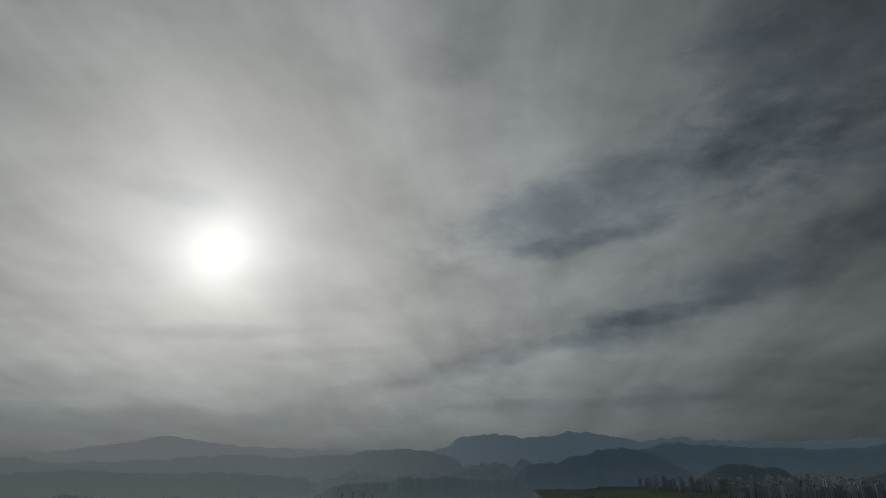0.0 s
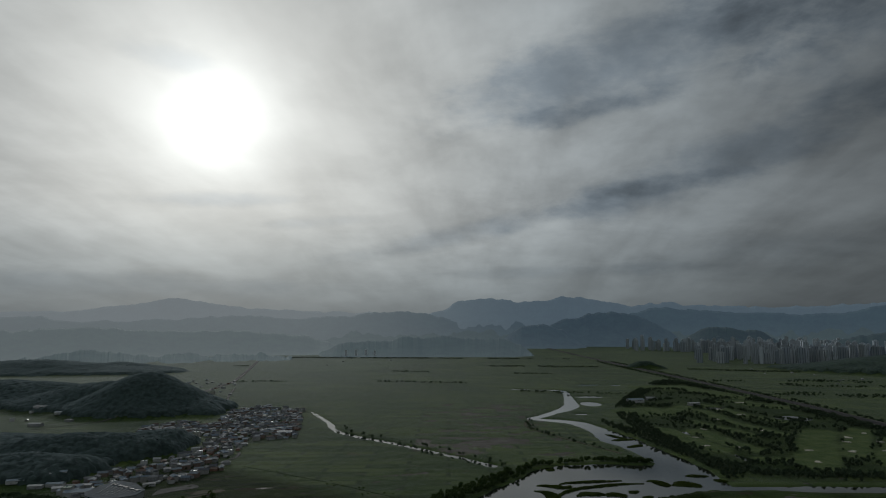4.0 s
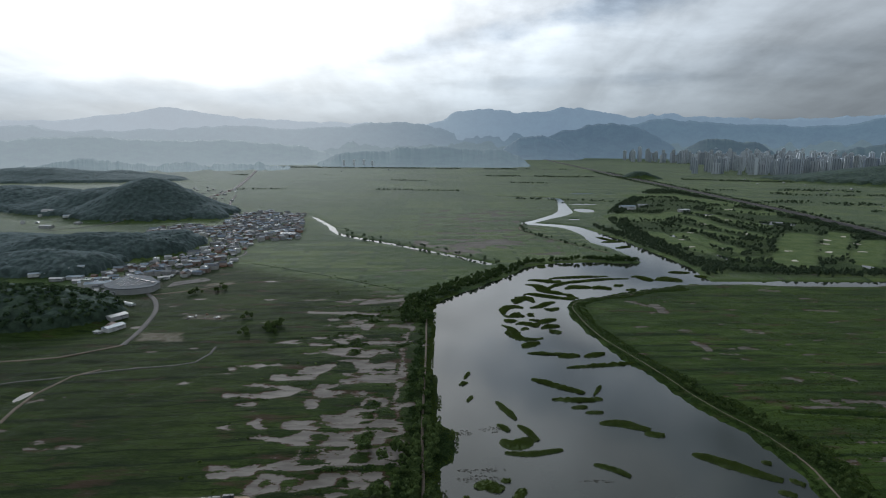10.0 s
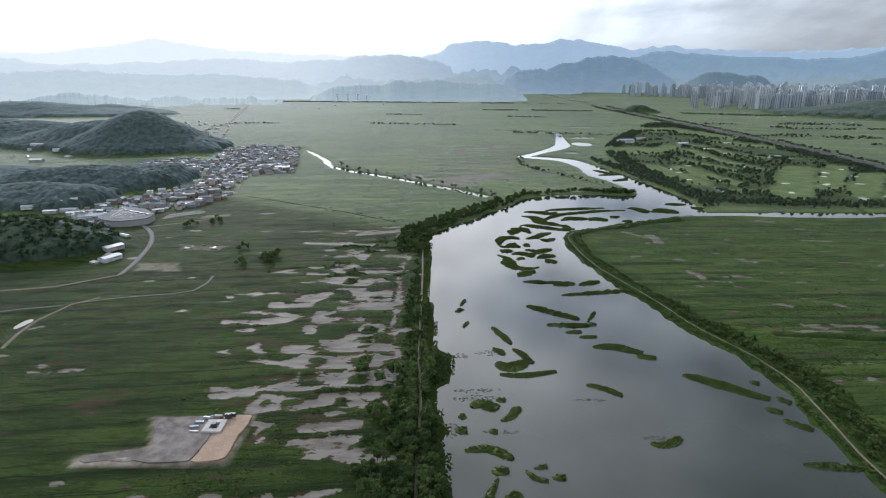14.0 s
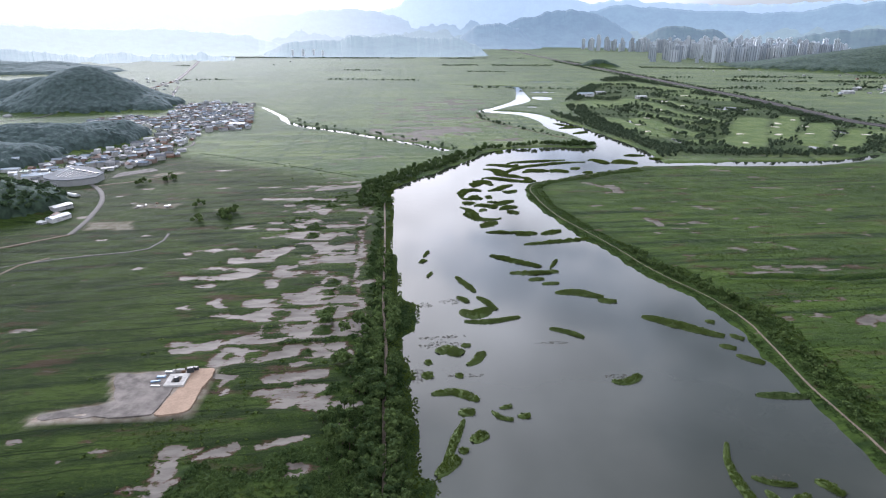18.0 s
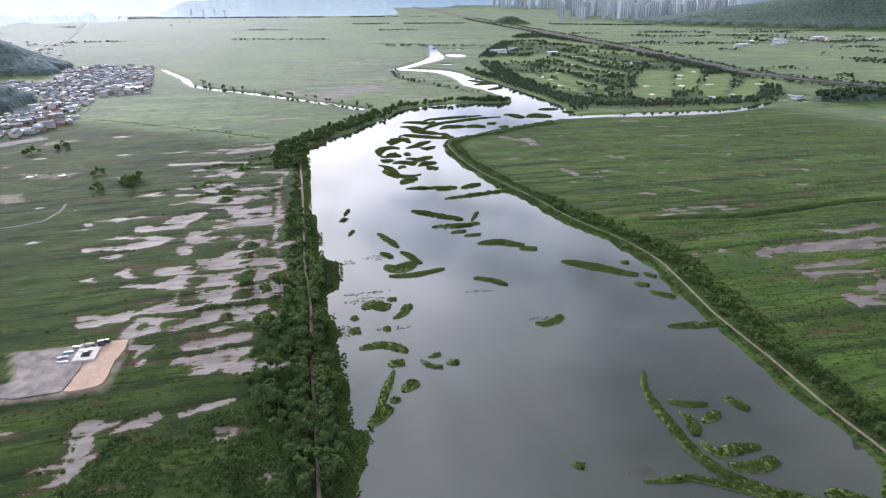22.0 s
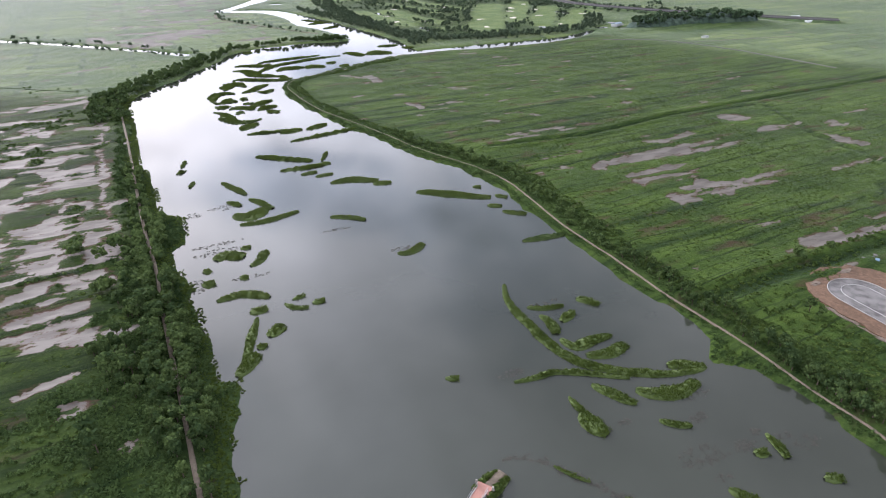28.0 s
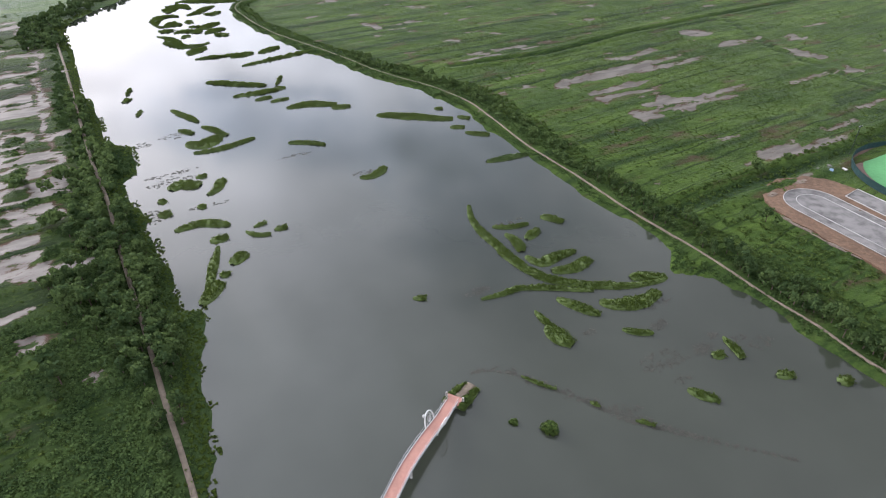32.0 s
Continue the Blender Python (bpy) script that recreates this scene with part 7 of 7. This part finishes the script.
for k, (bx, by, sx, sy, sz, m_, lab) in enumerate(((-87, 205, 5, 1.2, 0.8, M_STEEL, "pallet of white panels"), (-83.5, 206, 4, 1.4, 0.9, M_CONCRETE, "pallet of white panels"), (-79.5, 205, 3.2, 2, 2.4, M_DARK, "dark site container with a flat roof"), (-78, 206.5, 2.4, 1.6, 1.6, M_DARK, "dark crate of tools"),
                                                 (-89, 202, 4.4, 1.6, 0.7, M_BLUE, "blue-grey sheeted pile of pipes"), (-90, 199, 4.6, 1.4, 0.6, M_BLUE, "blue-grey sheeted pile of pipes"), (-89, 196, 4.8, 1.0, 0.5, M_STEEL, "bundle of steel pipes"), (-85.5, 205, 1.4, 1.2, 1.4, M_CONCRETE, "white box on the yard"), (-82, 204.8, 2, 1, 1, M_CLAY, "brown pallet of bricks"))):
    ob = box("site_pallet" if sz < 1.5 else "site_container", (sx * 0.72, sy * 0.72, sz * 0.8), (bx, by, 1.98 + sz * 0.4), m_, None, 8 * (k % 3) - 6, 0.06)
    tagged(ob, lab + " on the yard", "building material", "yard stores")

# boxes standing for heaps of scrap and sacks on a bare plot beside the fields
r = np.random.default_rng(77)
for k in range(14):
    bx, by = r.uniform(-190, -161), r.uniform(433, 445)
    bz = float(rough_height(np.array([bx]), np.array([by]))[0])
    ob = box("concrete_block", (r.uniform(1.2, 3.4), r.uniform(0.8, 1.6), r.uniform(0.4, 0.9)), (bx, by, bz + 0.25), (M_STEEL, M_SCREED, M_CONCRETE, M_CLAY)[k % 4], None, r.uniform(0, 180), 0.12)
    tagged(ob, "pale block of scrap lying on a bare plot", "block", "concrete blocks")


# ---- houses and sheds ----
ROOFS = [plain("roof_blue", (0.20, 0.265, 0.33), 0.4, vary=0.2), plain("roof_grey", (0.26, 0.27, 0.28), 0.5, vary=0.2), plain("roof_brown", (0.20, 0.145, 0.12), 0.7, vary=0.25),
         plain("roof_white", (0.55, 0.56, 0.56), 0.35, vary=0.1), plain("roof_green", (0.10, 0.18, 0.14), 0.55, vary=0.2), plain("roof_slate", (0.085, 0.09, 0.10), 0.5, vary=0.2)]
WALLS = [plain("wall_cream", (0.45, 0.44, 0.41), 0.85, vary=0.12), plain("wall_grey", (0.36, 0.37, 0.38), 0.85, vary=0.14), plain("wall_brick", (0.30, 0.17, 0.12), 0.9, vary=0.2), plain("wall_white", (0.56, 0.57, 0.58), 0.8, vary=0.08)]
M_GLASS = plain("window_glass", (0.05, 0.065, 0.075), 0.08, vary=0.1, spec=0.8)
M_FILM = plain("greenhouse_film", (0.52, 0.55, 0.55), 0.45, vary=0.1)


def house(wide, deep, tall, pitch, wall_mat, roof_mat, storeys, label, category="house", group="village houses", hip=False):
    """A house: plastered walls, a pitched or flat roof with eaves, a door and windows."""
    base = tagged(new("house" if category == "house" else category.replace(" ", "_")), label, category, group)
    box("wall", (wide, deep, tall), (0, 0, tall / 2 - 0.3), wall_mat, base)
    w2, d2, e = wide / 2 + 0.45, deep / 2 + 0.45, 0.18
    top = tall - 0.3
    if pitch:
        ridge_w = w2 * (0.45 if hip else 1.0)
        v = [(-w2, -d2, top), (w2, -d2, top), (w2, d2, top), (-w2, d2, top), (-ridge_w, 0, top + pitch), (ridge_w, 0, top + pitch)]
        v += [(x_, y_, z_ - e) for x_, y_, z_ in v[:4]]
        f = [(0, 1, 5, 4), (2, 3, 4, 5), (1, 2, 5), (3, 0, 4), (9, 8, 7, 6), (6, 7, 1, 0), (7, 8, 2, 1), (8, 9, 3, 2), (9, 6, 0, 3)]
        link_mesh("roof", v, f, roof_mat, base)
    else:
        box("roof", (wide + 0.3, deep + 0.3, 0.3), (0, 0, top + 0.12), roof_mat, base)
        for px_, py_, sx, sy in ((0, d2 - 0.4, wide + 0.4, 0.2), (0, -d2 + 0.4, wide + 0.4, 0.2), (w2 - 0.4, 0, 0.2, deep), (-w2 + 0.4, 0, 0.2, deep)):
            box("parapet", (sx, sy, 0.6), (px_, py_, top + 0.5), wall_mat, base)
        box("water_tank", (1.4, 1.4, 1.1), (wide * 0.2, deep * 0.15, top + 0.8), ROOFS[0], base)
    box("door", (1.0, 0.12, 2.05), (wide * 0.12, -deep / 2 - 0.02, 0.75), M_DARK, base)
    for s in range(storeys):
        for k in (-0.3, 0.36):
            box("window", (1.6, 0.12, 1.2), (wide * k, -deep / 2 - 0.02, 1.4 + 2.8 * s), M_GLASS, base)
    return base


def shed(wide, deep, tall, roof_mat, wall_mat, label):
    """A long workshop: metal walls, shallow gable roof, roller door and a strip of windows."""
    b = house(wide, deep, tall, 0.12 * deep, wall_mat, roof_mat, 0, label, "workshop", "workshops")
    box("roller_door", (4.0, 0.14, 3.6), (-wide * 0.2, -deep / 2 - 0.03, 1.6), M_STEEL, b)
    box("window_strip", (wide * 0.35, 0.12, 0.8), (wide * 0.2, -deep / 2 - 0.03, tall * 0.66), M_GLASS, b)
    return b


def greenhouse(length):
    """A film tunnel: half-round hoops under white film with end walls."""
    b = tagged(new("greenhouse"), "long white plastic-film greenhouse tunnel", "greenhouse", "greenhouses")
    t = np.linspace(0, math.pi, 9)
    ys_ = np.linspace(-length / 2, length / 2, 8)
    v = [(math.cos(a) * 3.2, y_, math.sin(a) * 2.6 - 0.1) for y_ in ys_ for a in t]
    i = np.arange(len(v)).reshape(8, 9)
    q = np.stack([i[:-1, :-1], i[:-1, 1:], i[1:, 1:], i[1:, :-1]], -1).reshape(-1, 4)
    film = new("film", array_mesh("film", v, q[:, ::-1], M_FILM))
    film.parent = b
    for s in (0, 7):
        link_mesh("end_wall", [v[k] for k in i[s]], [tuple(range(9))], M_FILM, b)
    for s in range(8):
        bar("hoop", [(math.cos(a) * 3.24, ys_[s], math.sin(a) * 2.64 - 0.1) for a in t], 0.05, M_STEEL, b, sides=4)
    return b


protos_h = [house(11, 8, 3.4, 2.0, WALLS[0], ROOFS[0], 1, "low cream house with a blue pitched roof in the village"), house(10, 8, 3.2, 2.2, WALLS[2], ROOFS[2], 1, "brick house with a brown pitched roof in the village"),
            house(12, 9, 3.4, 1.8, WALLS[1], ROOFS[1], 1, "grey house with a grey metal roof in the village", hip=True), house(9, 8, 6.2, 0, WALLS[3], ROOFS[3], 2, "white two-storey house with a flat roof"),
            house(10, 8, 3.2, 2.0, WALLS[3], ROOFS[5], 1, "white house with a dark slate roof in the village"), house(12, 10, 9.2, 0, WALLS[0], ROOFS[4], 3, "cream three-storey house with a green flat roof"),
            house(9, 7, 3.0, 1.6, WALLS[1], ROOFS[3], 1, "small grey house with a white sheet roof", hip=True)]
shed_protos = [shed(26, 14, 6, ROOFS[3], WALLS[1], "long workshop with a white metal roof"), shed(32, 16, 7, ROOFS[0], WALLS[3], "long workshop with a blue metal roof"), shed(20, 12, 5, ROOFS[1], WALLS[3], "low workshop with a grey metal roof")]
green_proto = greenhouse(46)
placed = set()


def put(proto, x, y, turn, scale=1.0, z=None):
    """Stands a copy of a thing on the ground; the first call moves the thing itself."""
    z = float(rough_height(np.array([x]), np.array([y]))[0]) if z is None else z
    m = pose(x, y, z, 0, 0, turn)
    if proto.name in placed:
        ob = copy_thing(proto, m)
    else:
        placed.add(proto.name)
        ob, proto.matrix_basis = proto, m
    ob.scale = (scale, scale, scale)
    return ob


HAMLETS = [(VILLAGE, 11.5, 0.40), (np.array([(-690, 1650), (-530, 1640), (-430, 1260), (-560, 1290)], float), 28, 0.5), (np.array([(-300, 520), (-262, 500), (-226, 400), (-240, 396), (-290, 470)], float), 13, 0.55), (np.array([(-352, 605), (-300, 610), (-285, 560), (-300, 530), (-345, 540)], float), 13, 0.5),
           (np.array([(-640, 900), (-540, 900), (-560, 1000), (-660, 1020)], float), 26, 0.4), (np.array([(820, 1120), (1020, 1200), (1260, 1200), (1250, 1330), (840, 1280)], float), 30, 0.4),
           (np.array([(900, 1500), (1300, 1500), (1300, 2000), (900, 2000)], float), 70, 0.25), (np.array([(-560, 2300), (-200, 2300), (-150, 2600), (-500, 2620)], float), 48, 0.3), (np.array([(300, 1150), (420, 1150), (430, 1220), (320, 1230)], float), 30, 0.4)]
r = np.random.default_rng(31)
avoid = np.concatenate([spline([(-310, 570), (-275, 590), (-240, 640), (-226, 680), (-232, 705)], 12)])
spots_h = []
for ring, step, share in HAMLETS:
    x, y = scatter(ring[:, 0].min(), ring[:, 0].max(), ring[:, 1].min(), ring[:, 1].max(), step, int(step) + len(ring))
    ok = inside(x, y, ring) & (r.random(len(x)) < share) & (grid_read(wood, x, y) < 0.15) & (line_distance(x, y, avoid) > 8) & (water_distance(x, y) > 10)
    spots_h += [(a, b) for a, b in zip(x[ok], y[ok])]
for k, (hx, hy) in enumerate(spots_h):
    put(protos_h[int(r.choice(7, p=[0.22, 0.10, 0.20, 0.10, 0.12, 0.03, 0.23]))], hx, hy, float(r.choice([0, 90, 180, 270]) + r.normal() * 14), float(r.uniform(0.45, 0.78)))
SHEDS = [(-210, 815, 10, 1.0), (-228, 835, 60, 0.9), (-265, 950, 0, 1.0), (-352, 545, 10, 0.6), (-340, 553, 10, 0.6), (-328, 556, 10, 0.6), (-316, 556, 10, 0.6), (-305, 528, 20, 0.9), (-280, 505, 15, 0.9), (-236, 428, 60, 0.7), (-228, 408, 65, 0.6), (-650, 1005, 0, 1.3), (-575, 880, 0, 0.9), (-590, 960, 20, 0.7), (550, 492, 10, 0.5), (860, 1170, 0, 1.2)]
MORE_SHEDS = [(985, 1215, 20, 1.4), (1040, 1290, 0, 1.4), (930, 1240, 40, 1.2), (340, 1150, 10, 1.2), (380, 1190, 5, 1.3), (430, 1110, 10, 1.0), (522, 600, 20, 0.6), (1250, 1250, 10, 1.5), (1150, 1300, 0, 1.3), (-374, 552, 20, 0.6), (-366, 558, 20, 0.6), (-357, 564, 20, 0.6), (-349, 571, 20, 0.6), (-300, 508, 20, 0.8), (-330, 545, 15, 0.7), (-318, 536, 15, 0.7), (-262, 560, 30, 0.7), (-248, 585, 40, 0.6)]
for k, (hx, hy, turn, sc) in enumerate(SHEDS + MORE_SHEDS):
    put(shed_protos[k % 3], hx, hy, turn, sc * 0.72)
for k, (hx, hy, turn) in enumerate(((972, 720, 5), (980, 690, 5), (758, 556, 80), (766, 515, 80), (1073, 890, 0), (1085, 850, 0), (1095, 820, 0), (-322, 514, 80), (-300, 500, 80), (-255, 470, 60))):
    put(green_proto, hx, hy, turn, 0.9 if hx > 0 else 0.7)
# the crowded middle of the village, too many to tell apart
def crowd_material(name, tones):
    """Each loose piece takes one of a few tones."""
    m, n = material(name)
    geo = n.tree.nodes.new("ShaderNodeNewGeometry")
    c = tones[0]
    for k, tone in enumerate(tones[1:]):
        c = n.mix(n.math("GREATER_THAN", geo.outputs["Random Per Island"], (k + 1) / len(tones)), c, tone)
    c = n.scale(c, n.ramp(n.noise(geo.outputs["Position"], 0.6, 4), 0.3, 0.7, 0.8, 1.15))
    finish(n, c, 0.8, spec=0.2)
    return m


x, y = scatter(-420, -185, 505, 1085, 8.5, 331)
taken = np.array(spots_h)
free = np.array([np.hypot(taken[:, 0] - a, taken[:, 1] - b).min() for a, b in zip(x, y)])
ok = inside(x, y, VILLAGE) & (free > 6.5) & (r.random(len(x)) < 0.85) & (line_distance(x, y, avoid) > 6) & (grid_read(wood, x, y) < 0.3) & (np.hypot(x + 268, y - 530) > 34)
wall_v, wall_q, roof_v, roof_q = [], [], [], []
for a, b, g in zip(x[ok], y[ok], rough_height(x[ok], y[ok])):
    wd_, dp_, ht_, rise = r.uniform(2.4, 4.6), r.uniform(2.0, 3.2), r.uniform(2.2, 4.8), r.uniform(0.5, 1.6)
    th = r.choice([0.2, 1.77, 0.6, 2.2]) + r.normal() * 0.15
    u, v_ = np.array([math.cos(th), math.sin(th), 0]), np.array([-math.sin(th), math.cos(th), 0])
    o = np.array([a, b, g])
    k = len(wall_v)
    wall_v += [o + u * wd_ * p + v_ * dp_ * q + [0, 0, z] for z in (-0.5, ht_) for p, q in ((-1, -1), (1, -1), (1, 1), (-1, 1))]
    wall_q += [(k + i, k + (i + 1) % 4, k + 4 + (i + 1) % 4, k + 4 + i) for i in range(4)]
    k = len(roof_v)
    roof_v += [o + u * (wd_ + 0.3) * p + v_ * (dp_ + 0.35) * q + [0, 0, ht_ + h] for p in (-1, 1) for q, h in ((-1, -0.05), (0, rise), (1, -0.05), (0, -0.1))]
    roof_q += [(k, k + 4, k + 5, k + 1), (k + 1, k + 5, k + 6, k + 2), (k + 2, k + 6, k + 7, k + 3), (k + 3, k + 7, k + 4, k), (k, k + 1, k + 2, k + 3), (k + 7, k + 6, k + 5, k + 4)]
crowd = tagged(new("crowded_houses"), "crowded low houses with grey, blue and brown roofs", "houses", kind="stuff")
for name, vv, qq, m_ in (("walls", wall_v, wall_q, crowd_material("crowd_walls", [(0.40, 0.40, 0.39), (0.30, 0.31, 0.32), (0.46, 0.47, 0.48), (0.26, 0.20, 0.17)])), ("roofs", roof_v, roof_q, crowd_material("crowd_roofs", [(0.13, 0.14, 0.16), (0.20, 0.25, 0.31), (0.24, 0.25, 0.26), (0.20, 0.15, 0.13), (0.14, 0.15, 0.165), (0.48, 0.50, 0.52), (0.26, 0.30, 0.34)]))):
    ob = new(name, array_mesh(name, vv, qq, m_, False))
    ob.parent = crowd
# the round-fronted hall at the village edge, with its forecourt
hall = tagged(new("market_hall"), "low grey-blue hall with a curved front and ribbed roof", "hall")
ring = [(-289, 556), (-268, 548), (-250, 527)] + [(-270 + 25 * math.cos(a), 526 + 25 * math.sin(a)) for a in np.linspace(-0.6, -2.9, 14)]
hz = float(rough_height(np.array([-270.0]), np.array([530.0]))[0])
slab("wall", ring, hz - 1, hz + 5.0, WALLS[1], hall)
slab("roof", [(-270 + (px_ + 270) * 1.02, 530 + (py_ - 530) * 1.02) for px_, py_ in ring], hz + 5.0, hz + 5.6, plain("hall_roof", (0.15, 0.17, 0.19), 0.85, vary=0.25, size=3.0, spec=0.15), hall)
for k in range(9):
    f = k / 8
    bar("roof_rib", [(-286 + 34 * f, 548 - 22 * f, hz + 5.75), (-282 + 26 * f, 508 + 1 * f + 6 * (2 * f - 1) ** 2, hz + 5.75)], 0.3, ROOFS[1], hall, sides=4)
for k in range(5):
    box("skylight", (4.2, 2.0, 0.8), (-282 + 7 * k, 541 - 4.5 * k, hz + 6.0), M_GLASS, hall, -32)
slab("forecourt", ragged([(-247, 548), (-226, 566), (-216, 556), (-246, 528)]), hz - 0.8, hz + 0.25, M_SCREED, hall)
# golf bunkers of white sand
M_SAND = plain("bunker_sand", (0.62, 0.58, 0.50), 0.95, vary=0.1)
for k, (bx, by, a) in enumerate(((450, 714, 5), (405, 720, 4), (491, 717, 4), (555, 707, 4), (430, 800, 4), (500, 800, 5), (540, 830, 4), (300, 745, 4), (335, 735, 4), (310, 800, 3), (345, 860, 4), (400, 950, 5), (420, 850, 4), (450, 1060, 6), (460, 1000, 5), (530, 1150, 7), (480, 770, 4), (520, 770, 4), (380, 660, 4), (470, 640, 3))):
    t = np.linspace(0, 2 * np.pi, 16, endpoint=False)
    rad = a * (1 + 0.35 * np.sin(2 * t + k) + 0.2 * np.sin(3 * t + 2 * k))
    gz = float(rough_height(np.array([bx]), np.array([by]))[0])
    ob = slab("bunker", np.stack([bx + rad * np.cos(t), by + rad * 0.9 * np.sin(t)], 1), gz - 0.6, gz + 0.3, M_SAND)
    tagged(ob, "white sand bunker beside a mown fairway", "bunker", "golf bunkers")
# trees between the houses
x, y = scatter(-420, -170, 480, 1090, 9, 231)
keep = inside(x, y, VILLAGE) & (RNG.random(len(x)) < 0.32)
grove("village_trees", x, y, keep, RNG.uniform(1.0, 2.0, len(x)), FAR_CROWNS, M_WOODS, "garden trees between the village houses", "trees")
x, y = scatter(660, 1500, 640, 1600, 9, 233)
keep = (fbm(x * 0.6, y * 1.3, 60, 52, 3) > 0.66) & (RNG.random(len(x)) < 0.8)
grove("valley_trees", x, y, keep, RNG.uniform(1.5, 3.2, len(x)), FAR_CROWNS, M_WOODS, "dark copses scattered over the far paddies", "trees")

# ---- tower blocks of the far town ----
# haze painted in: blue-grey walls, lightened glazing, a whiter copy near the low hill
M_BAY = plain("tower_glazing", (0.16, 0.19, 0.22), 0.3, vary=0.1)
M_TOWER = [plain("tower_white", (0.52, 0.57, 0.62), 0.75, vary=0.06, size=6, each=0.2), plain("tower_grey", (0.38, 0.43, 0.49), 0.75, vary=0.06, size=6, each=0.2), plain("tower_cream", (0.46, 0.50, 0.54), 0.75, vary=0.06, size=6, each=0.2), plain("tower_hazed", (0.82, 0.84, 0.85), 0.8, vary=0.05, size=6)]


def tower(wide, deep, tall, mat, label):
    """A block of flats: ribbed walls, glazed bays with floor edges, and a lift house on the roof."""
    b = tagged(new("tower_block"), label, "tower block", "tower blocks")
    bm = bmesh.new()
    for cx, cw, dd in ((0, wide, deep), (-wide * 0.36, wide * 0.1, deep + 1.6), (wide * 0.36, wide * 0.1, deep + 1.6), (0, wide * 0.14, deep + 2.4)):
        bmesh.ops.create_cube(bm, size=1.0, matrix=Matrix.Translation((cx, 0, tall / 2 - 1)) @ Matrix.Diagonal((cw, dd, tall + 2, 1)))
    part("wall", bm, mat, b)
    box("lift_house", (wide * 0.3, deep * 0.5, 5), (0, 0, tall + 2.4), mat, b)
    for s in (-1, 1):
        for k in (-0.46, -0.2, 0.2, 0.46):
            box("window_bay", (wide * 0.075, 0.5, tall * 0.94), (wide * k * 0.93, s * (deep / 2 + 0.15), tall * 0.5), M_BAY, b)
    return b


towers = [tower(24, 14, 78, M_TOWER[0], "white high-rise block of flats in the far town"), tower(30, 14, 70, M_TOWER[1], "grey high-rise block of flats in the far town"), tower(20, 18, 92, M_TOWER[0], "tall slim white tower in the far town"),
          tower(40, 13, 58, M_TOWER[2], "cream slab block of flats in the far town"), tower(22, 16, 84, M_TOWER[2], "cream high-rise tower in the far town")]
pale = tower(24, 14, 78, M_TOWER[3], "haze-pale white block of flats before a low hill")
blocks = []
for k in range(15):
    f = k / 14
    blocks.append((1060 + 350 * f, 3700 - 880 * f))
    blocks.append((1120 + 360 * f, 3760 - 860 * f))
blocks += [(1125 + 24 * k, 2260 + 12 * (k % 3)) for k in range(15)] + [(1150 + 40 * k, 2370 + 18 * (k % 2)) for k in range(9)]
blocks += [(1575 + 26 * k, 2400 + 14 * (k % 2)) for k in range(6)] + [(1600 + 30 * k, 2470) for k in range(4)]
for gy_ in range(8):
    for gx_ in range(9):
        if r.random() < 0.78:
            blocks.append((1480 + 95 * gx_ + 40 * (gy_ % 2) + r.normal() * 12, 2720 + 120 * gy_ + r.normal() * 15))
blocks += [(-450 + 42 * k, 2760 + 14 * (k % 3)) for k in range(4)] + [(-110 + 36 * k, 2930 + 12 * (k % 2)) for k in range(4)] + [(170 + 40 * k, 2930) for k in range(2)]
for k in range(34):
    f = k / 33
    blocks.append((1010 + 950 * f + r.normal() * 25, 3420 - 380 * f + r.normal() * 60))
    blocks.append((1180 + 560 * f + r.normal() * 14, 2560 - 120 * f + r.normal() * 25))
for k in range(58):
    far_, bearing = r.uniform(2500, 3350), radians(r.uniform(21.5, 33.5))
    blocks.append((far_ * math.sin(bearing), far_ * math.cos(bearing)))
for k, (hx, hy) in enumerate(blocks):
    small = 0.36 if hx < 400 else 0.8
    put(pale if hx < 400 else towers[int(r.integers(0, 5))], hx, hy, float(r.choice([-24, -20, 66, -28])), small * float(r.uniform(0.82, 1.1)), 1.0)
# tree lines and farm copses on the far plain
for k, (line, wide) in enumerate((([(-900, 2100), (-300, 2150), (500, 2080)], 16), ([(-700, 1500), (-300, 1560), (100, 1500)], 8), ([(-1300, 2700), (-400, 2650), (500, 2560)], 26), ([(700, 2000), (1100, 1850), (1500, 1900)], 26), ([(640, 1500), (900, 1420), (1150, 1400)], 12), ([(-200, 1900), (200, 1800), (560, 1760)], 10), ([(150, 1330), (300, 1290), (420, 1260)], 12))):
    x, y = scatter(min(p[0] for p in line), max(p[0] for p in line), min(p[1] for p in line) - 40, max(p[1] for p in line) + 40, 7.5, 260 + k)
    keep = (line_distance(x, y, spline(line, 40)) < wide * 0.5) & (fbm(x, y, 120, 58, 3) > 0.53)
    if keep.sum():
        grove("plain_trees", x, y, keep, RNG.uniform(1.8, 3.4, len(x)), FAR_CROWNS, M_WOODS, "dark line of trees across the plain", "trees")
